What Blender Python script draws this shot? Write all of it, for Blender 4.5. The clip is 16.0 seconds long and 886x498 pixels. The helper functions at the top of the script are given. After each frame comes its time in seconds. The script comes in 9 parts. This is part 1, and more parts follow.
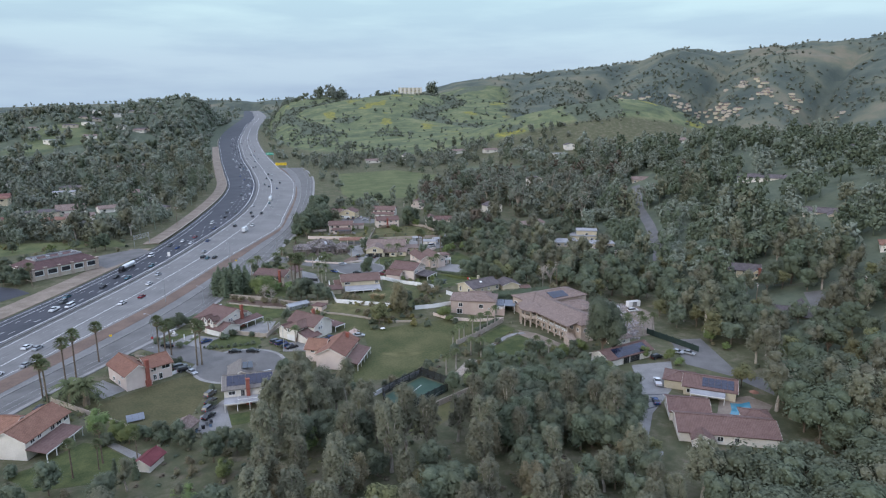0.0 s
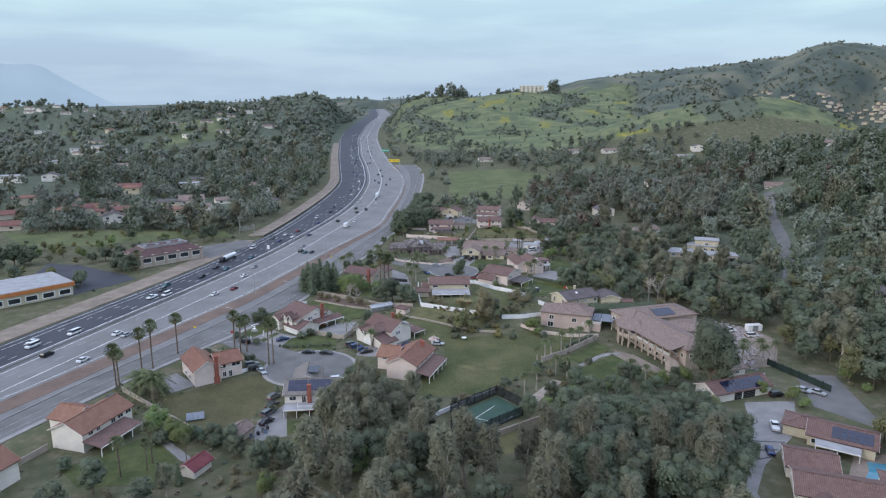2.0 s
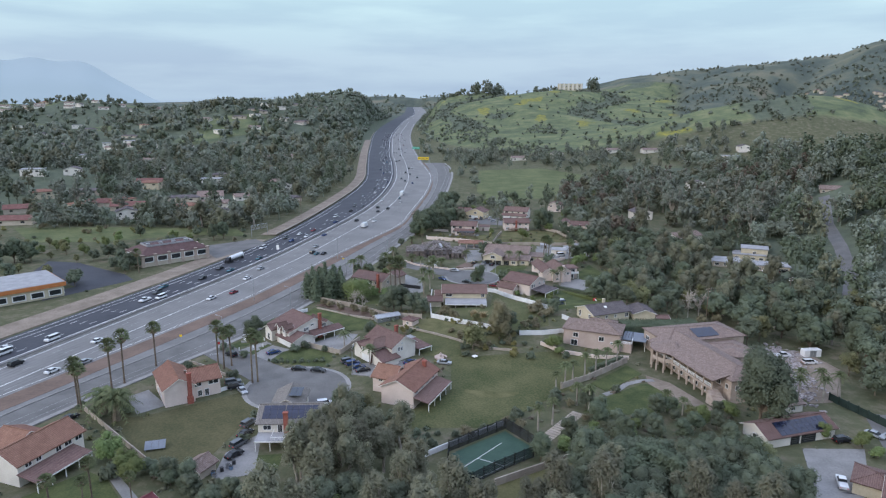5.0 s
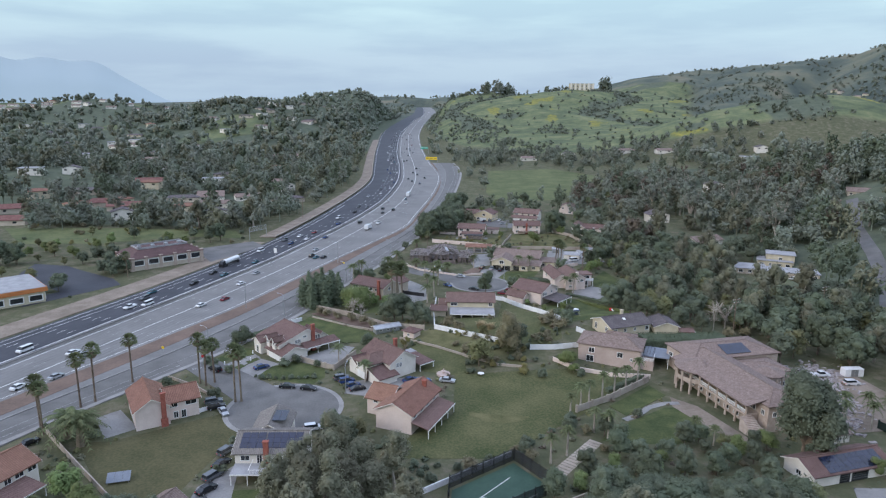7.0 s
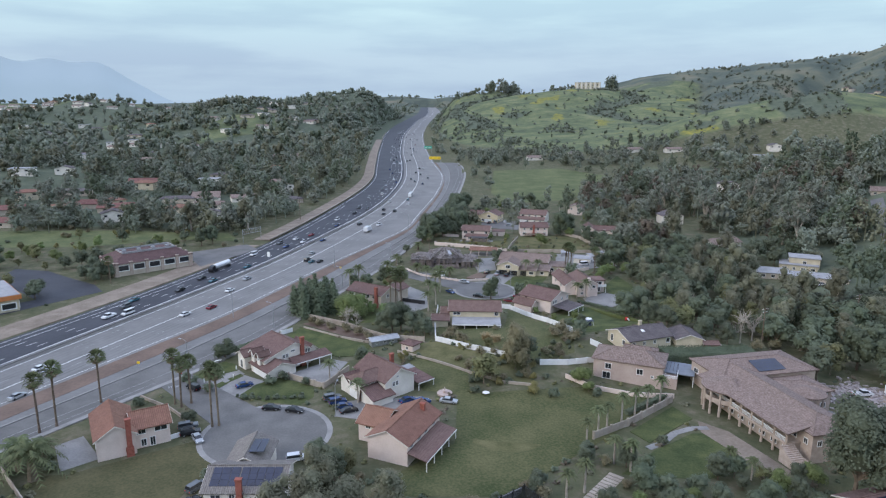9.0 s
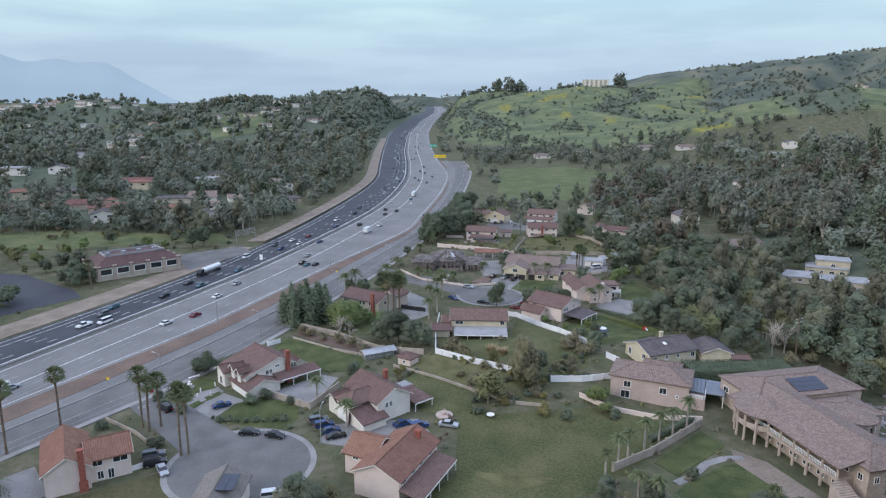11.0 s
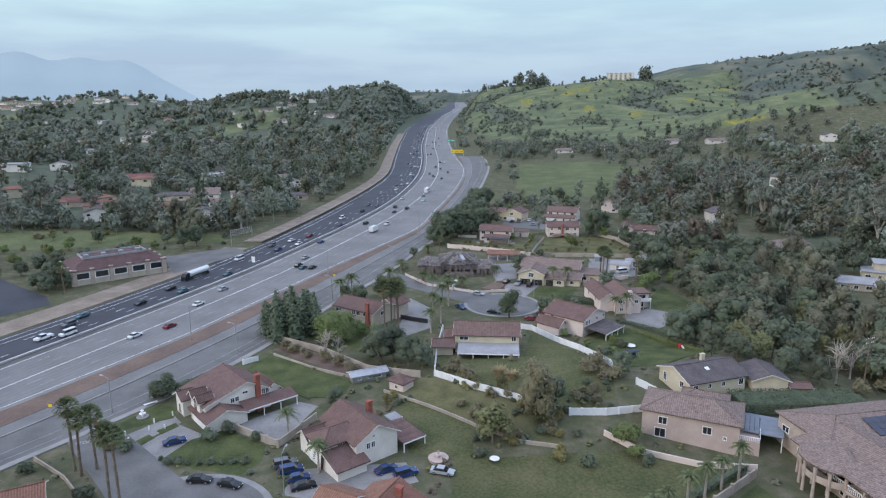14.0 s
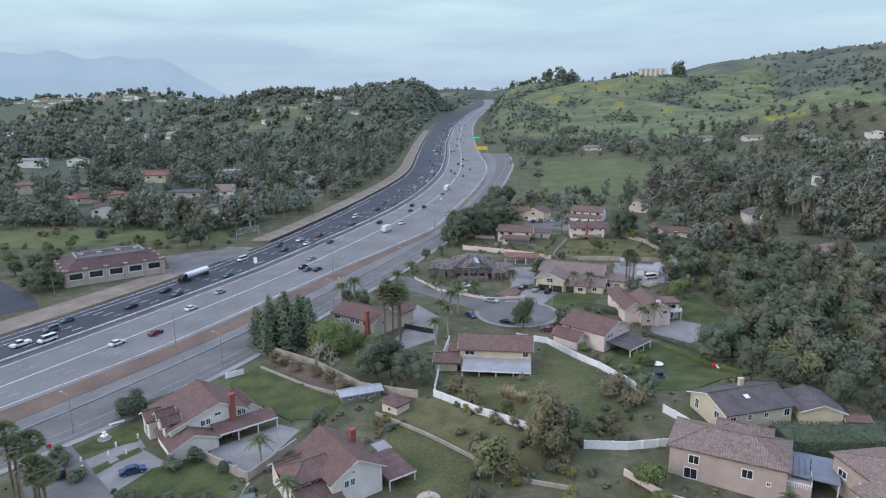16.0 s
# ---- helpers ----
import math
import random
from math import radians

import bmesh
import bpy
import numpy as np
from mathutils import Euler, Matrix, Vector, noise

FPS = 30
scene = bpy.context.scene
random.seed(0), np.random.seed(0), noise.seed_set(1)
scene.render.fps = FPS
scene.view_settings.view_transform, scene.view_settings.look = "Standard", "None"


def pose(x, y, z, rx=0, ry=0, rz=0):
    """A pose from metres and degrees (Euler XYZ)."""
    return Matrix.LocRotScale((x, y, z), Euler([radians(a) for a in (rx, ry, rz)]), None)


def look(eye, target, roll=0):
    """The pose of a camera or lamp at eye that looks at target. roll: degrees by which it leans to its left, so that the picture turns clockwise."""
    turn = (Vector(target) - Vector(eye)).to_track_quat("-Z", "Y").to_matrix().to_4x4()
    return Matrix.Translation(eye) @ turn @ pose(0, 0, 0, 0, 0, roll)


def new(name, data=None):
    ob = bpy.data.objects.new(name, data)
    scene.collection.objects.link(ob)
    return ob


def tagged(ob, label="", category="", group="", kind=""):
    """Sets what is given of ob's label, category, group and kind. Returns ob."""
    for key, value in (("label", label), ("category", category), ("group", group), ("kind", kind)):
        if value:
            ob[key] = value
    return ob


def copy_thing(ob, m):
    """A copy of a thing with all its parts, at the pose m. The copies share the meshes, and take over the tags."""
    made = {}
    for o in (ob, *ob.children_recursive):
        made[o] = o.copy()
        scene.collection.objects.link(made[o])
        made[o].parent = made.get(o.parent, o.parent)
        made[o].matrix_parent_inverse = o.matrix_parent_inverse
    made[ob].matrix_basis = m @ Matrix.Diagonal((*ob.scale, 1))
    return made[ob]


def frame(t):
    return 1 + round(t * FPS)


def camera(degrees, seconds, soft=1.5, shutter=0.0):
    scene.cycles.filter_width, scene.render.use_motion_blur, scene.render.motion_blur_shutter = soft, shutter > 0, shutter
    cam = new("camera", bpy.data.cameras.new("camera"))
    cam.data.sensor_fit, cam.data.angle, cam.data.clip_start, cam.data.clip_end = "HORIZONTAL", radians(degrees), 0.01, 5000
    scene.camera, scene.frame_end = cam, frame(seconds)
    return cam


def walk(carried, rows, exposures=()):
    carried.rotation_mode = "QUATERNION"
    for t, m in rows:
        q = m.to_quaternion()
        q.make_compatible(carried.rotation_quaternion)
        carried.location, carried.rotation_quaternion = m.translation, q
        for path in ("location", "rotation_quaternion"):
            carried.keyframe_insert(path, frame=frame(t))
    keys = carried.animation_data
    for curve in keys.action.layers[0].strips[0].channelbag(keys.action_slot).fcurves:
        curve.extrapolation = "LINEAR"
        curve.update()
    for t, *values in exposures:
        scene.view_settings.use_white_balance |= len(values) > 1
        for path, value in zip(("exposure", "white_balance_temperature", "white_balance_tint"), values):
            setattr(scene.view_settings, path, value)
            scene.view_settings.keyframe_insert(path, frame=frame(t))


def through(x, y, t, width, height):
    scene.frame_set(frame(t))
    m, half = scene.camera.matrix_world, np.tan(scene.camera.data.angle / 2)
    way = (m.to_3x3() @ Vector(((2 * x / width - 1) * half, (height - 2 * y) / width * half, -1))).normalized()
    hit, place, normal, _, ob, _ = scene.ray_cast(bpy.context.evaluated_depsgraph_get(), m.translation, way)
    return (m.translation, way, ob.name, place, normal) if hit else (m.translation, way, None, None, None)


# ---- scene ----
cam = camera(67.9, 16.0, soft=1.2)
# seconds, x, y, z, rx, ry, yaw, roll
PATH = [
    (0, -25.56, -143.56, 86.79, 77.60, 0.00, -10.17, -0.19),
    (0.5, -22.03, -139.04, 86.09, 77.62, 0.00, -7.18, -0.27),
    (1, -18.24, -134.42, 85.48, 77.61, 0.00, -3.53, -0.17),
    (1.5, -14.58, -129.93, 85.13, 77.59, 0.00, -1.04, -0.04),
    (2, -11.61, -125.41, 84.53, 77.55, 0.00, 0.36, 0.03),
    (2.5, -9.07, -120.93, 84.04, 77.50, 0.00, 1.52, 0.08),
    (3, -7.22, -116.22, 83.38, 77.49, 0.00, 2.46, 0.16),
    (3.5, -5.75, -111.48, 82.82, 77.46, 0.00, 2.88, 0.26),
    (4, -4.60, -106.91, 82.22, 77.46, 0.00, 3.12, 0.33),
    (6.5, -2.30, -83.22, 79.24, 77.48, 0.00, 4.28, 0.44),
    (7, -2.45, -78.52, 78.62, 77.52, 0.00, 4.46, 0.48),
    (7.5, -2.52, -73.81, 77.94, 77.54, 0.00, 4.63, 0.42),
    (8, -2.71, -68.99, 77.39, 77.52, 0.00, 4.74, 0.38),
    (8.5, -2.82, -64.46, 76.63, 77.57, 0.00, 4.81, 0.36),
    (9, -2.84, -59.59, 76.01, 77.56, 0.00, 4.90, 0.31),
    (11.5, -2.37, -35.64, 72.32, 77.49, 0.00, 5.76, 0.01),
    (12, -2.02, -30.69, 71.51, 77.46, 0.00, 6.07, -0.11),
    (12.5, -1.50, -25.86, 70.82, 77.43, 0.00, 6.50, -0.16),
    (13, -0.88, -21.17, 70.34, 77.34, 0.00, 6.91, -0.21),
    (13.5, -0.27, -16.30, 69.59, 77.30, 0.00, 7.23, -0.24),
    (14, 0.31, -11.36, 68.94, 77.24, 0.00, 7.51, -0.26),
    (14.5, 1.13, -6.46, 68.26, 77.19, 0.00, 7.88, -0.31),
    (15, 1.95, -1.62, 67.58, 77.13, 0.00, 8.39, -0.32),
    (15.5, 2.97, 3.43, 66.77, 77.12, 0.00, 9.26, -0.35),
    (16, 3.93, 8.07, 66.32, 77.08, 0.00, 10.05, -0.34),
]
walk(cam, [(t, pose(x, y, z, rx, 0, yaw) @ pose(0, 0, 0, 0, 0, roll)) for t, x, y, z, rx, ry, yaw, roll in PATH])

# ---- world and light ----
SUN_ELEV, SUN_TURN = 24, 235  # degrees
world = bpy.data.worlds.new("sky")
scene.world = world
world.use_nodes = True
wt = world.node_tree
wt.nodes.clear()
w_out = wt.nodes.new("ShaderNodeOutputWorld")
w_bg = wt.nodes.new("ShaderNodeBackground")
w_sky = wt.nodes.new("ShaderNodeTexSky")
w_sky.sky_type = "NISHITA"
w_sky.sun_disc = False
w_sky.sun_elevation = radians(SUN_ELEV)
w_sky.sun_rotation = radians(SUN_TURN)
w_sky.air_density, w_sky.dust_density, w_sky.ozone_density = 1.0, 1.6, 2.5
w_tc = wt.nodes.new("ShaderNodeTexCoord")
w_sep = wt.nodes.new("ShaderNodeSeparateXYZ")
wt.links.new(w_tc.outputs["Generated"], w_sep.inputs[0])
# thin overcast veil: pale blue, with long soft streaks of cloud
w_map = wt.nodes.new("ShaderNodeMapping")
w_map.inputs["Scale"].default_value = (1.6, 1.6, 11.0)
wt.links.new(w_tc.outputs["Generated"], w_map.inputs[0])
w_noise = wt.nodes.new("ShaderNodeTexNoise")
w_noise.inputs["Scale"].default_value = 2.3
w_noise.inputs["Detail"].default_value = 5
w_noise.inputs["Roughness"].default_value = 0.52
wt.links.new(w_map.outputs[0], w_noise.inputs["Vector"])
w_ramp = wt.nodes.new("ShaderNodeValToRGB")
w_ramp.color_ramp.elements[0].position, w_ramp.color_ramp.elements[0].color = 0.38, (0.78, 0.80, 0.88, 1)
w_ramp.color_ramp.elements[1].position, w_ramp.color_ramp.elements[1].color = 0.60, (1.04, 1.04, 1.03, 1)
wt.links.new(w_noise.outputs["Fac"], w_ramp.inputs[0])
w_high = wt.nodes.new("ShaderNodeValToRGB")
w_high.color_ramp.elements[0].position, w_high.color_ramp.elements[0].color = 0.0, (4.9, 6.4, 8.2, 1)
w_high.color_ramp.elements[1].position, w_high.color_ramp.elements[1].color = 1.0, (13.8, 15.6, 21.8, 1)
for _p, _c in ((0.06, (5.5, 7.1, 8.7, 1)), (0.15, (6.6, 9.1, 9.9, 1)), (0.5, (10.3, 12.6, 16.9, 1))):
    w_high.color_ramp.elements.new(_p).color = _c
wt.links.new(w_sep.outputs["Z"], w_high.inputs[0])
w_veil = wt.nodes.new("ShaderNodeMix")
w_veil.data_type, w_veil.blend_type = "RGBA", "MULTIPLY"
w_veil.inputs["Factor"].default_value = 0.65
wt.links.new(w_high.outputs[0], w_veil.inputs[6])
wt.links.new(w_ramp.outputs[0], w_veil.inputs[7])
w_mix = wt.nodes.new("ShaderNodeMix")
w_mix.data_type = "RGBA"
w_mix.inputs["Factor"].default_value = 0.9
wt.links.new(w_sky.outputs[0], w_mix.inputs[6])
wt.links.new(w_veil.outputs[2], w_mix.inputs[7])
wt.links.new(w_mix.outputs[2], w_bg.inputs[0])
w_bg.inputs[1].default_value = 0.1
wt.links.new(w_bg.outputs[0], w_out.inputs[0])
sun_data = bpy.data.lights.new("sun", "SUN")
sun_data.energy, sun_data.angle, sun_data.color = 1.5, radians(32), (1.0, 0.92, 0.84)
sun_ob = new("sun", sun_data)
_az, _el = radians(SUN_TURN), radians(SUN_ELEV)
sun_ob.matrix_world = look((0, 0, 300), (-math.sin(_az) * math.cos(_el), -math.cos(_az) * math.cos(_el), 300 - math.sin(_el)))
scene.view_settings.exposure = 0.0

# ---- materials ----
def material(name, c1, c2, scale=1.0, rough=0.8, bump=0.0, detail_scale=None, random_tint=0.0, metal=0.0, spec=0.3, fine=0.35, island=0.0, rows=0.0, sheen=None):
    """Two colours mixed by a coarse and a fine noise in metres; rows: height of horizontal courses for tiles and boards."""
    m = bpy.data.materials.new(name)
    m.use_nodes = True
    n, l = m.node_tree.nodes, m.node_tree.links
    b = n["Principled BSDF"]
    b.inputs["Roughness"].default_value, b.inputs["Metallic"].default_value = rough, metal
    b.inputs["Specular IOR Level"].default_value = spec
    geo = n.new("ShaderNodeNewGeometry")
    coarse = n.new("ShaderNodeTexNoise")
    coarse.inputs["Scale"].default_value, coarse.inputs["Detail"].default_value = 1 / scale, 4
    tiny = n.new("ShaderNodeTexNoise")
    tiny.inputs["Scale"].default_value, tiny.inputs["Detail"].default_value = 1 / (detail_scale or scale / 9), 3
    for tex in (coarse, tiny):
        l.new(geo.outputs["Position"], tex.inputs["Vector"])
    add = n.new("ShaderNodeMath")
    add.operation = "MULTIPLY_ADD"
    add.inputs[1].default_value = fine
    l.new(tiny.outputs["Fac"], add.inputs[0])
    scaled = n.new("ShaderNodeMath")
    scaled.operation = "MULTIPLY"
    scaled.inputs[1].default_value = 1 - fine
    l.new(coarse.outputs["Fac"], scaled.inputs[0])
    l.new(scaled.outputs[0], add.inputs[2])
    ramp = n.new("ShaderNodeValToRGB")
    ramp.color_ramp.elements[0].position, ramp.color_ramp.elements[0].color = 0.36, (*c1, 1)
    ramp.color_ramp.elements[1].position, ramp.color_ramp.elements[1].color = 0.64, (*c2, 1)
    l.new(add.outputs[0], ramp.inputs[0])
    colour = ramp.outputs[0]
    if random_tint or island:
        hsv = n.new("ShaderNodeHueSaturation")
        info = n.new("ShaderNodeObjectInfo")
        span = n.new("ShaderNodeMapRange")
        span.inputs[3].default_value, span.inputs[4].default_value = 1 - random_tint, 1 + random_tint
        l.new(info.outputs["Random"], span.inputs[0])
        value = span.outputs[0]
        if island:
            leaf = n.new("ShaderNodeMapRange")
            leaf.inputs[3].default_value, leaf.inputs[4].default_value = 1 - island, 1 + island
            l.new(geo.outputs["Random Per Island"], leaf.inputs[0])
            times = n.new("ShaderNodeMath")
            times.operation = "MULTIPLY"
            l.new(value, times.inputs[0])
            l.new(leaf.outputs[0], times.inputs[1])
            value = times.outputs[0]
        l.new(value, hsv.inputs["Value"])
        turn = n.new("ShaderNodeMapRange")
        turn.inputs[3].default_value, turn.inputs[4].default_value = 0.5 - random_tint * 0.07, 0.5 + random_tint * 0.07
        l.new(info.outputs["Random"], turn.inputs[0])
        l.new(turn.outputs[0], hsv.inputs["Hue"])
        l.new(colour, hsv.inputs["Color"])
        colour = hsv.outputs[0]
    if not rows:
        l.new(colour, b.inputs["Base Color"])
    height = None
    if rows:
        wave = n.new("ShaderNodeTexWave")
        wave.bands_direction, wave.wave_profile = "Z", "SAW"
        wave.inputs["Scale"].default_value, wave.inputs["Distortion"].default_value = 0.314 / rows, 0.6
        l.new(geo.outputs["Position"], wave.inputs["Vector"])
        # barrel ribs down the slope: across x where the slope faces y, across y where it faces x
        local = n.new("ShaderNodeTexCoord")
        face, place = n.new("ShaderNodeSeparateXYZ"), n.new("ShaderNodeSeparateXYZ")
        l.new(local.outputs["Normal"], face.inputs[0])
        l.new(local.outputs["Object"], place.inputs[0])
        size = [n.new("ShaderNodeMath") for _ in range(2)]
        for k, axis in enumerate("XY"):
            size[k].operation = "ABSOLUTE"
            l.new(face.outputs[axis], size[k].inputs[0])
        side = n.new("ShaderNodeMath")
        side.operation = "GREATER_THAN"
        l.new(size[0].outputs[0], side.inputs[0])
        l.new(size[1].outputs[0], side.inputs[1])
        along = n.new("ShaderNodeMix")
        l.new(side.outputs[0], along.inputs[0])
        l.new(place.outputs["X"], along.inputs[2])
        l.new(place.outputs["Y"], along.inputs[3])
        turnover = n.new("ShaderNodeMath")
        turnover.operation = "MULTIPLY"
        turnover.inputs[1].default_value = 2 * math.pi / 0.42
        l.new(along.outputs[0], turnover.inputs[0])
        rib = n.new("ShaderNodeMath")
        rib.operation = "SINE"
        l.new(turnover.outputs[0], rib.inputs[0])
        both = n.new("ShaderNodeMath")
        both.operation = "MULTIPLY_ADD"
        both.inputs[1].default_value = 0.6
        l.new(rib.outputs[0], both.inputs[0])
        l.new(wave.outputs["Fac"], both.inputs[2])
        height = both.outputs[0]
        # shade between the ribs and under each course is put into the colour
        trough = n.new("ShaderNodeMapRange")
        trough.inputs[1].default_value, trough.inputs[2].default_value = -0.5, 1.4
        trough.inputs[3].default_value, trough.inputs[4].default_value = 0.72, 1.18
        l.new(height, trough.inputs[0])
        tile_shade = n.new("ShaderNodeHueSaturation")
        l.new(trough.outputs[0], tile_shade.inputs["Value"])
        l.new(colour, tile_shade.inputs["Color"])
        l.new(tile_shade.outputs[0], b.inputs["Base Color"])
    elif bump:
        height = tiny.outputs["Fac"]
    if height:
        bn = n.new("ShaderNodeBump")
        bn.inputs["Strength"].default_value, bn.inputs["Distance"].default_value = bump or 0.5, 0.08 if rows else 0.04
        l.new(height, bn.inputs["Height"])
        l.new(bn.outputs[0], b.inputs["Normal"])
    return m


def leafy(name, c1, c2, tint=0.24, through=0.06):
    """Leaves: some of the light shines through them."""
    m = material(name, c1, c2, scale=3.2, rough=0.8, bump=0.55, detail_scale=0.6, random_tint=tint, spec=0.1, island=0.09, fine=0.6)
    n, l = m.node_tree.nodes, m.node_tree.links
    b = n["Principled BSDF"]
    b.inputs["Normal"].links[0].from_node.inputs["Distance"].default_value = 0.25
    shine = n.new("ShaderNodeBsdfTranslucent")
    l.new(b.inputs["Base Color"].links[0].from_socket, shine.inputs["Color"])
    both = n.new("ShaderNodeMixShader")
    both.inputs[0].default_value = through
    l.new(b.outputs[0], both.inputs[1])
    l.new(shine.outputs[0], both.inputs[2])
    l.new(both.outputs[0], n["Material Output"].inputs["Surface"])
    return m


M_LEAF_OAK = leafy("oak_leaves", (0.082, 0.098, 0.066), (0.132, 0.150, 0.100), 0.2)
M_LEAF_EUC = leafy("eucalyptus_leaves", (0.114, 0.116, 0.078), (0.176, 0.172, 0.116), 0.2)
M_LEAF_BRIGHT = leafy("bright_leaves", (0.115, 0.148, 0.056), (0.172, 0.208, 0.086))
M_LEAF_DARK = leafy("dark_leaves", (0.074, 0.092, 0.060), (0.118, 0.138, 0.088), 0.15)
M_LEAF_OLIVE = leafy("olive_leaves", (0.118, 0.122, 0.058), (0.180, 0.174, 0.088))
M_LEAF_YELLOW = leafy("yellow_leaves", (0.15, 0.14, 0.055), (0.22, 0.20, 0.085), 0.2)
M_LEAF_RUST = leafy("rusty_leaves", (0.120, 0.098, 0.074), (0.175, 0.145, 0.108))
M_PALM = leafy("palm_fronds", (0.092, 0.112, 0.056), (0.150, 0.165, 0.086), 0.15)
M_SKIRT = leafy("dry_fronds", (0.20, 0.148, 0.098), (0.285, 0.22, 0.152), 0.12)
M_BARK = material("bark", (0.10, 0.075, 0.055), (0.20, 0.16, 0.12), 0.8, 0.9, 0.6, random_tint=0.15)
M_PALEBARK = material("pale_bark", (0.26, 0.22, 0.18), (0.42, 0.38, 0.33), 1.5, 0.9, 0.4, random_tint=0.1)
M_DIRT = material("brown_earth", (0.120, 0.086, 0.068), (0.185, 0.130, 0.102), 9, 0.95, 0.5, 0.9)
M_PALEDIRT = material("pale_earth", (0.165, 0.132, 0.102), (0.270, 0.222, 0.176), 6, 0.95, 0.5, 0.7)
M_LAWN = material("lawn", (0.044, 0.060, 0.025), (0.104, 0.116, 0.048), 5, 0.9, 0.8, 0.45, spec=0.1)
M_DRYLAWN = material("patchy_lawn", (0.050, 0.064, 0.026), (0.128, 0.122, 0.060), 11, 0.9, 0.8, 0.6, spec=0.1, fine=0.5)
M_FIELD = material("meadow", (0.078, 0.098, 0.046), (0.142, 0.152, 0.072), 16, 0.9, 0.4, 2.0, spec=0.1)
M_ASPHALT = material("freeway_asphalt", (0.036, 0.038, 0.046), (0.058, 0.060, 0.070), 14, 0.75, 0.2, 0.8)
M_STREET = material("street_asphalt", (0.112, 0.109, 0.104), (0.165, 0.160, 0.153), 6, 0.85, 0.2, 0.5)
M_CONCRETE = material("freeway_concrete", (0.154, 0.150, 0.144), (0.208, 0.202, 0.194), 18, 0.8, 0.2, 1.2)
M_SLAB = material("drive_concrete", (0.185, 0.180, 0.172), (0.265, 0.258, 0.246), 4, 0.85, 0.2, 0.5)
M_KERB = material("kerb_concrete", (0.215, 0.208, 0.198), (0.295, 0.286, 0.272), 3, 0.85, 0.2)
M_PAINT = material("road_paint", (0.62, 0.62, 0.60), (0.80, 0.80, 0.78), 3, 0.7)
M_BLOCK = material("block_wall", (0.30, 0.255, 0.21), (0.42, 0.365, 0.31), 3, 0.9, 0.4, random_tint=0.06)
M_VINYL = material("white_fence", (0.66, 0.66, 0.66), (0.80, 0.80, 0.80), 3, 0.55, random_tint=0.03)
M_WHITE = material("white_paint", (0.63, 0.585, 0.52), (0.76, 0.71, 0.64), 3, 0.7, 0.2)
M_TRIM = material("white_trim", (0.68, 0.67, 0.65), (0.80, 0.79, 0.77), 2, 0.6)
M_PINK = material("pink_stucco", (0.40, 0.310, 0.270), (0.48, 0.385, 0.340), 3, 0.85, 0.3)
M_CREAM = material("cream_stucco", (0.46, 0.40, 0.29), (0.58, 0.51, 0.38), 3, 0.85, 0.3)
M_YELLOW = material("yellow_stucco", (0.54, 0.45, 0.30), (0.64, 0.54, 0.37), 3, 0.85, 0.3)
M_PEACH = material("pale_peach_stucco", (0.60, 0.495, 0.44), (0.70, 0.59, 0.53), 3, 0.85, 0.3)
M_BEIGE = material("beige_stucco", (0.42, 0.36, 0.29), (0.53, 0.46, 0.38), 3, 0.85, 0.3)
M_STONE = material("tan_stone", (0.36, 0.285, 0.235), (0.48, 0.395, 0.335), 1.2, 0.85, 0.4)
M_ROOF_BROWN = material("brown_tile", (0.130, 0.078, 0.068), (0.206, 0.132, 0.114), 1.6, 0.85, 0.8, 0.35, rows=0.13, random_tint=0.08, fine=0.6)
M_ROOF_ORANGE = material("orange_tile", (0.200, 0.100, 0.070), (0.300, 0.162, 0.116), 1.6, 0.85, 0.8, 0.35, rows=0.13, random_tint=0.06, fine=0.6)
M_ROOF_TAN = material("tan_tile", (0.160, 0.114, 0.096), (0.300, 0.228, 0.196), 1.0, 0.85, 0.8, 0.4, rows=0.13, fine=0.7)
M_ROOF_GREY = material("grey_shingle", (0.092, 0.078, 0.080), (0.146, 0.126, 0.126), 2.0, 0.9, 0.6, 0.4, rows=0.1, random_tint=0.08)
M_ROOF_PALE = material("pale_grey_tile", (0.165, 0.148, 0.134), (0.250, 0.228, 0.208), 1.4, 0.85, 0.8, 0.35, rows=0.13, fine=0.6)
M_BROWNLAWN = material("thin_brown_lawn", (0.062, 0.064, 0.032), (0.112, 0.102, 0.054), 8, 0.9, 0.8, 0.6, spec=0.1, fine=0.5)
M_ROOF_FLAT = material("pale_flat_roof", (0.25, 0.25, 0.255), (0.34, 0.34, 0.345), 3, 0.85, 0.2)
M_BRICK = material("red_brick", (0.22, 0.070, 0.050), (0.33, 0.115, 0.085), 0.6, 0.9, 0.6, 0.12)
M_GLASS = material("window_glass", (0.015, 0.018, 0.022), (0.035, 0.040, 0.045), 2, 0.08, spec=0.6)
M_SOLAR = material("solar_glass", (0.010, 0.013, 0.028), (0.018, 0.024, 0.050), 2, 0.12, spec=0.6)
M_CHAR = material("charred_timber", (0.055, 0.045, 0.042), (0.19, 0.165, 0.150), 0.8, 0.9, 0.5)
M_CHARWALL = material("sooty_wall", (0.10, 0.08, 0.075), (0.24, 0.20, 0.18), 1.5, 0.9, 0.4)
M_METAL = material("galvanised_steel", (0.32, 0.33, 0.34), (0.42, 0.43, 0.44), 1, 0.45, metal=0.6)
M_DARKMETAL = material("black_metal", (0.025, 0.025, 0.027), (0.045, 0.045, 0.048), 1, 0.5)
M_WOOD = material("weathered_timber", (0.14, 0.10, 0.075), (0.24, 0.18, 0.135), 0.8, 0.85, 0.4)
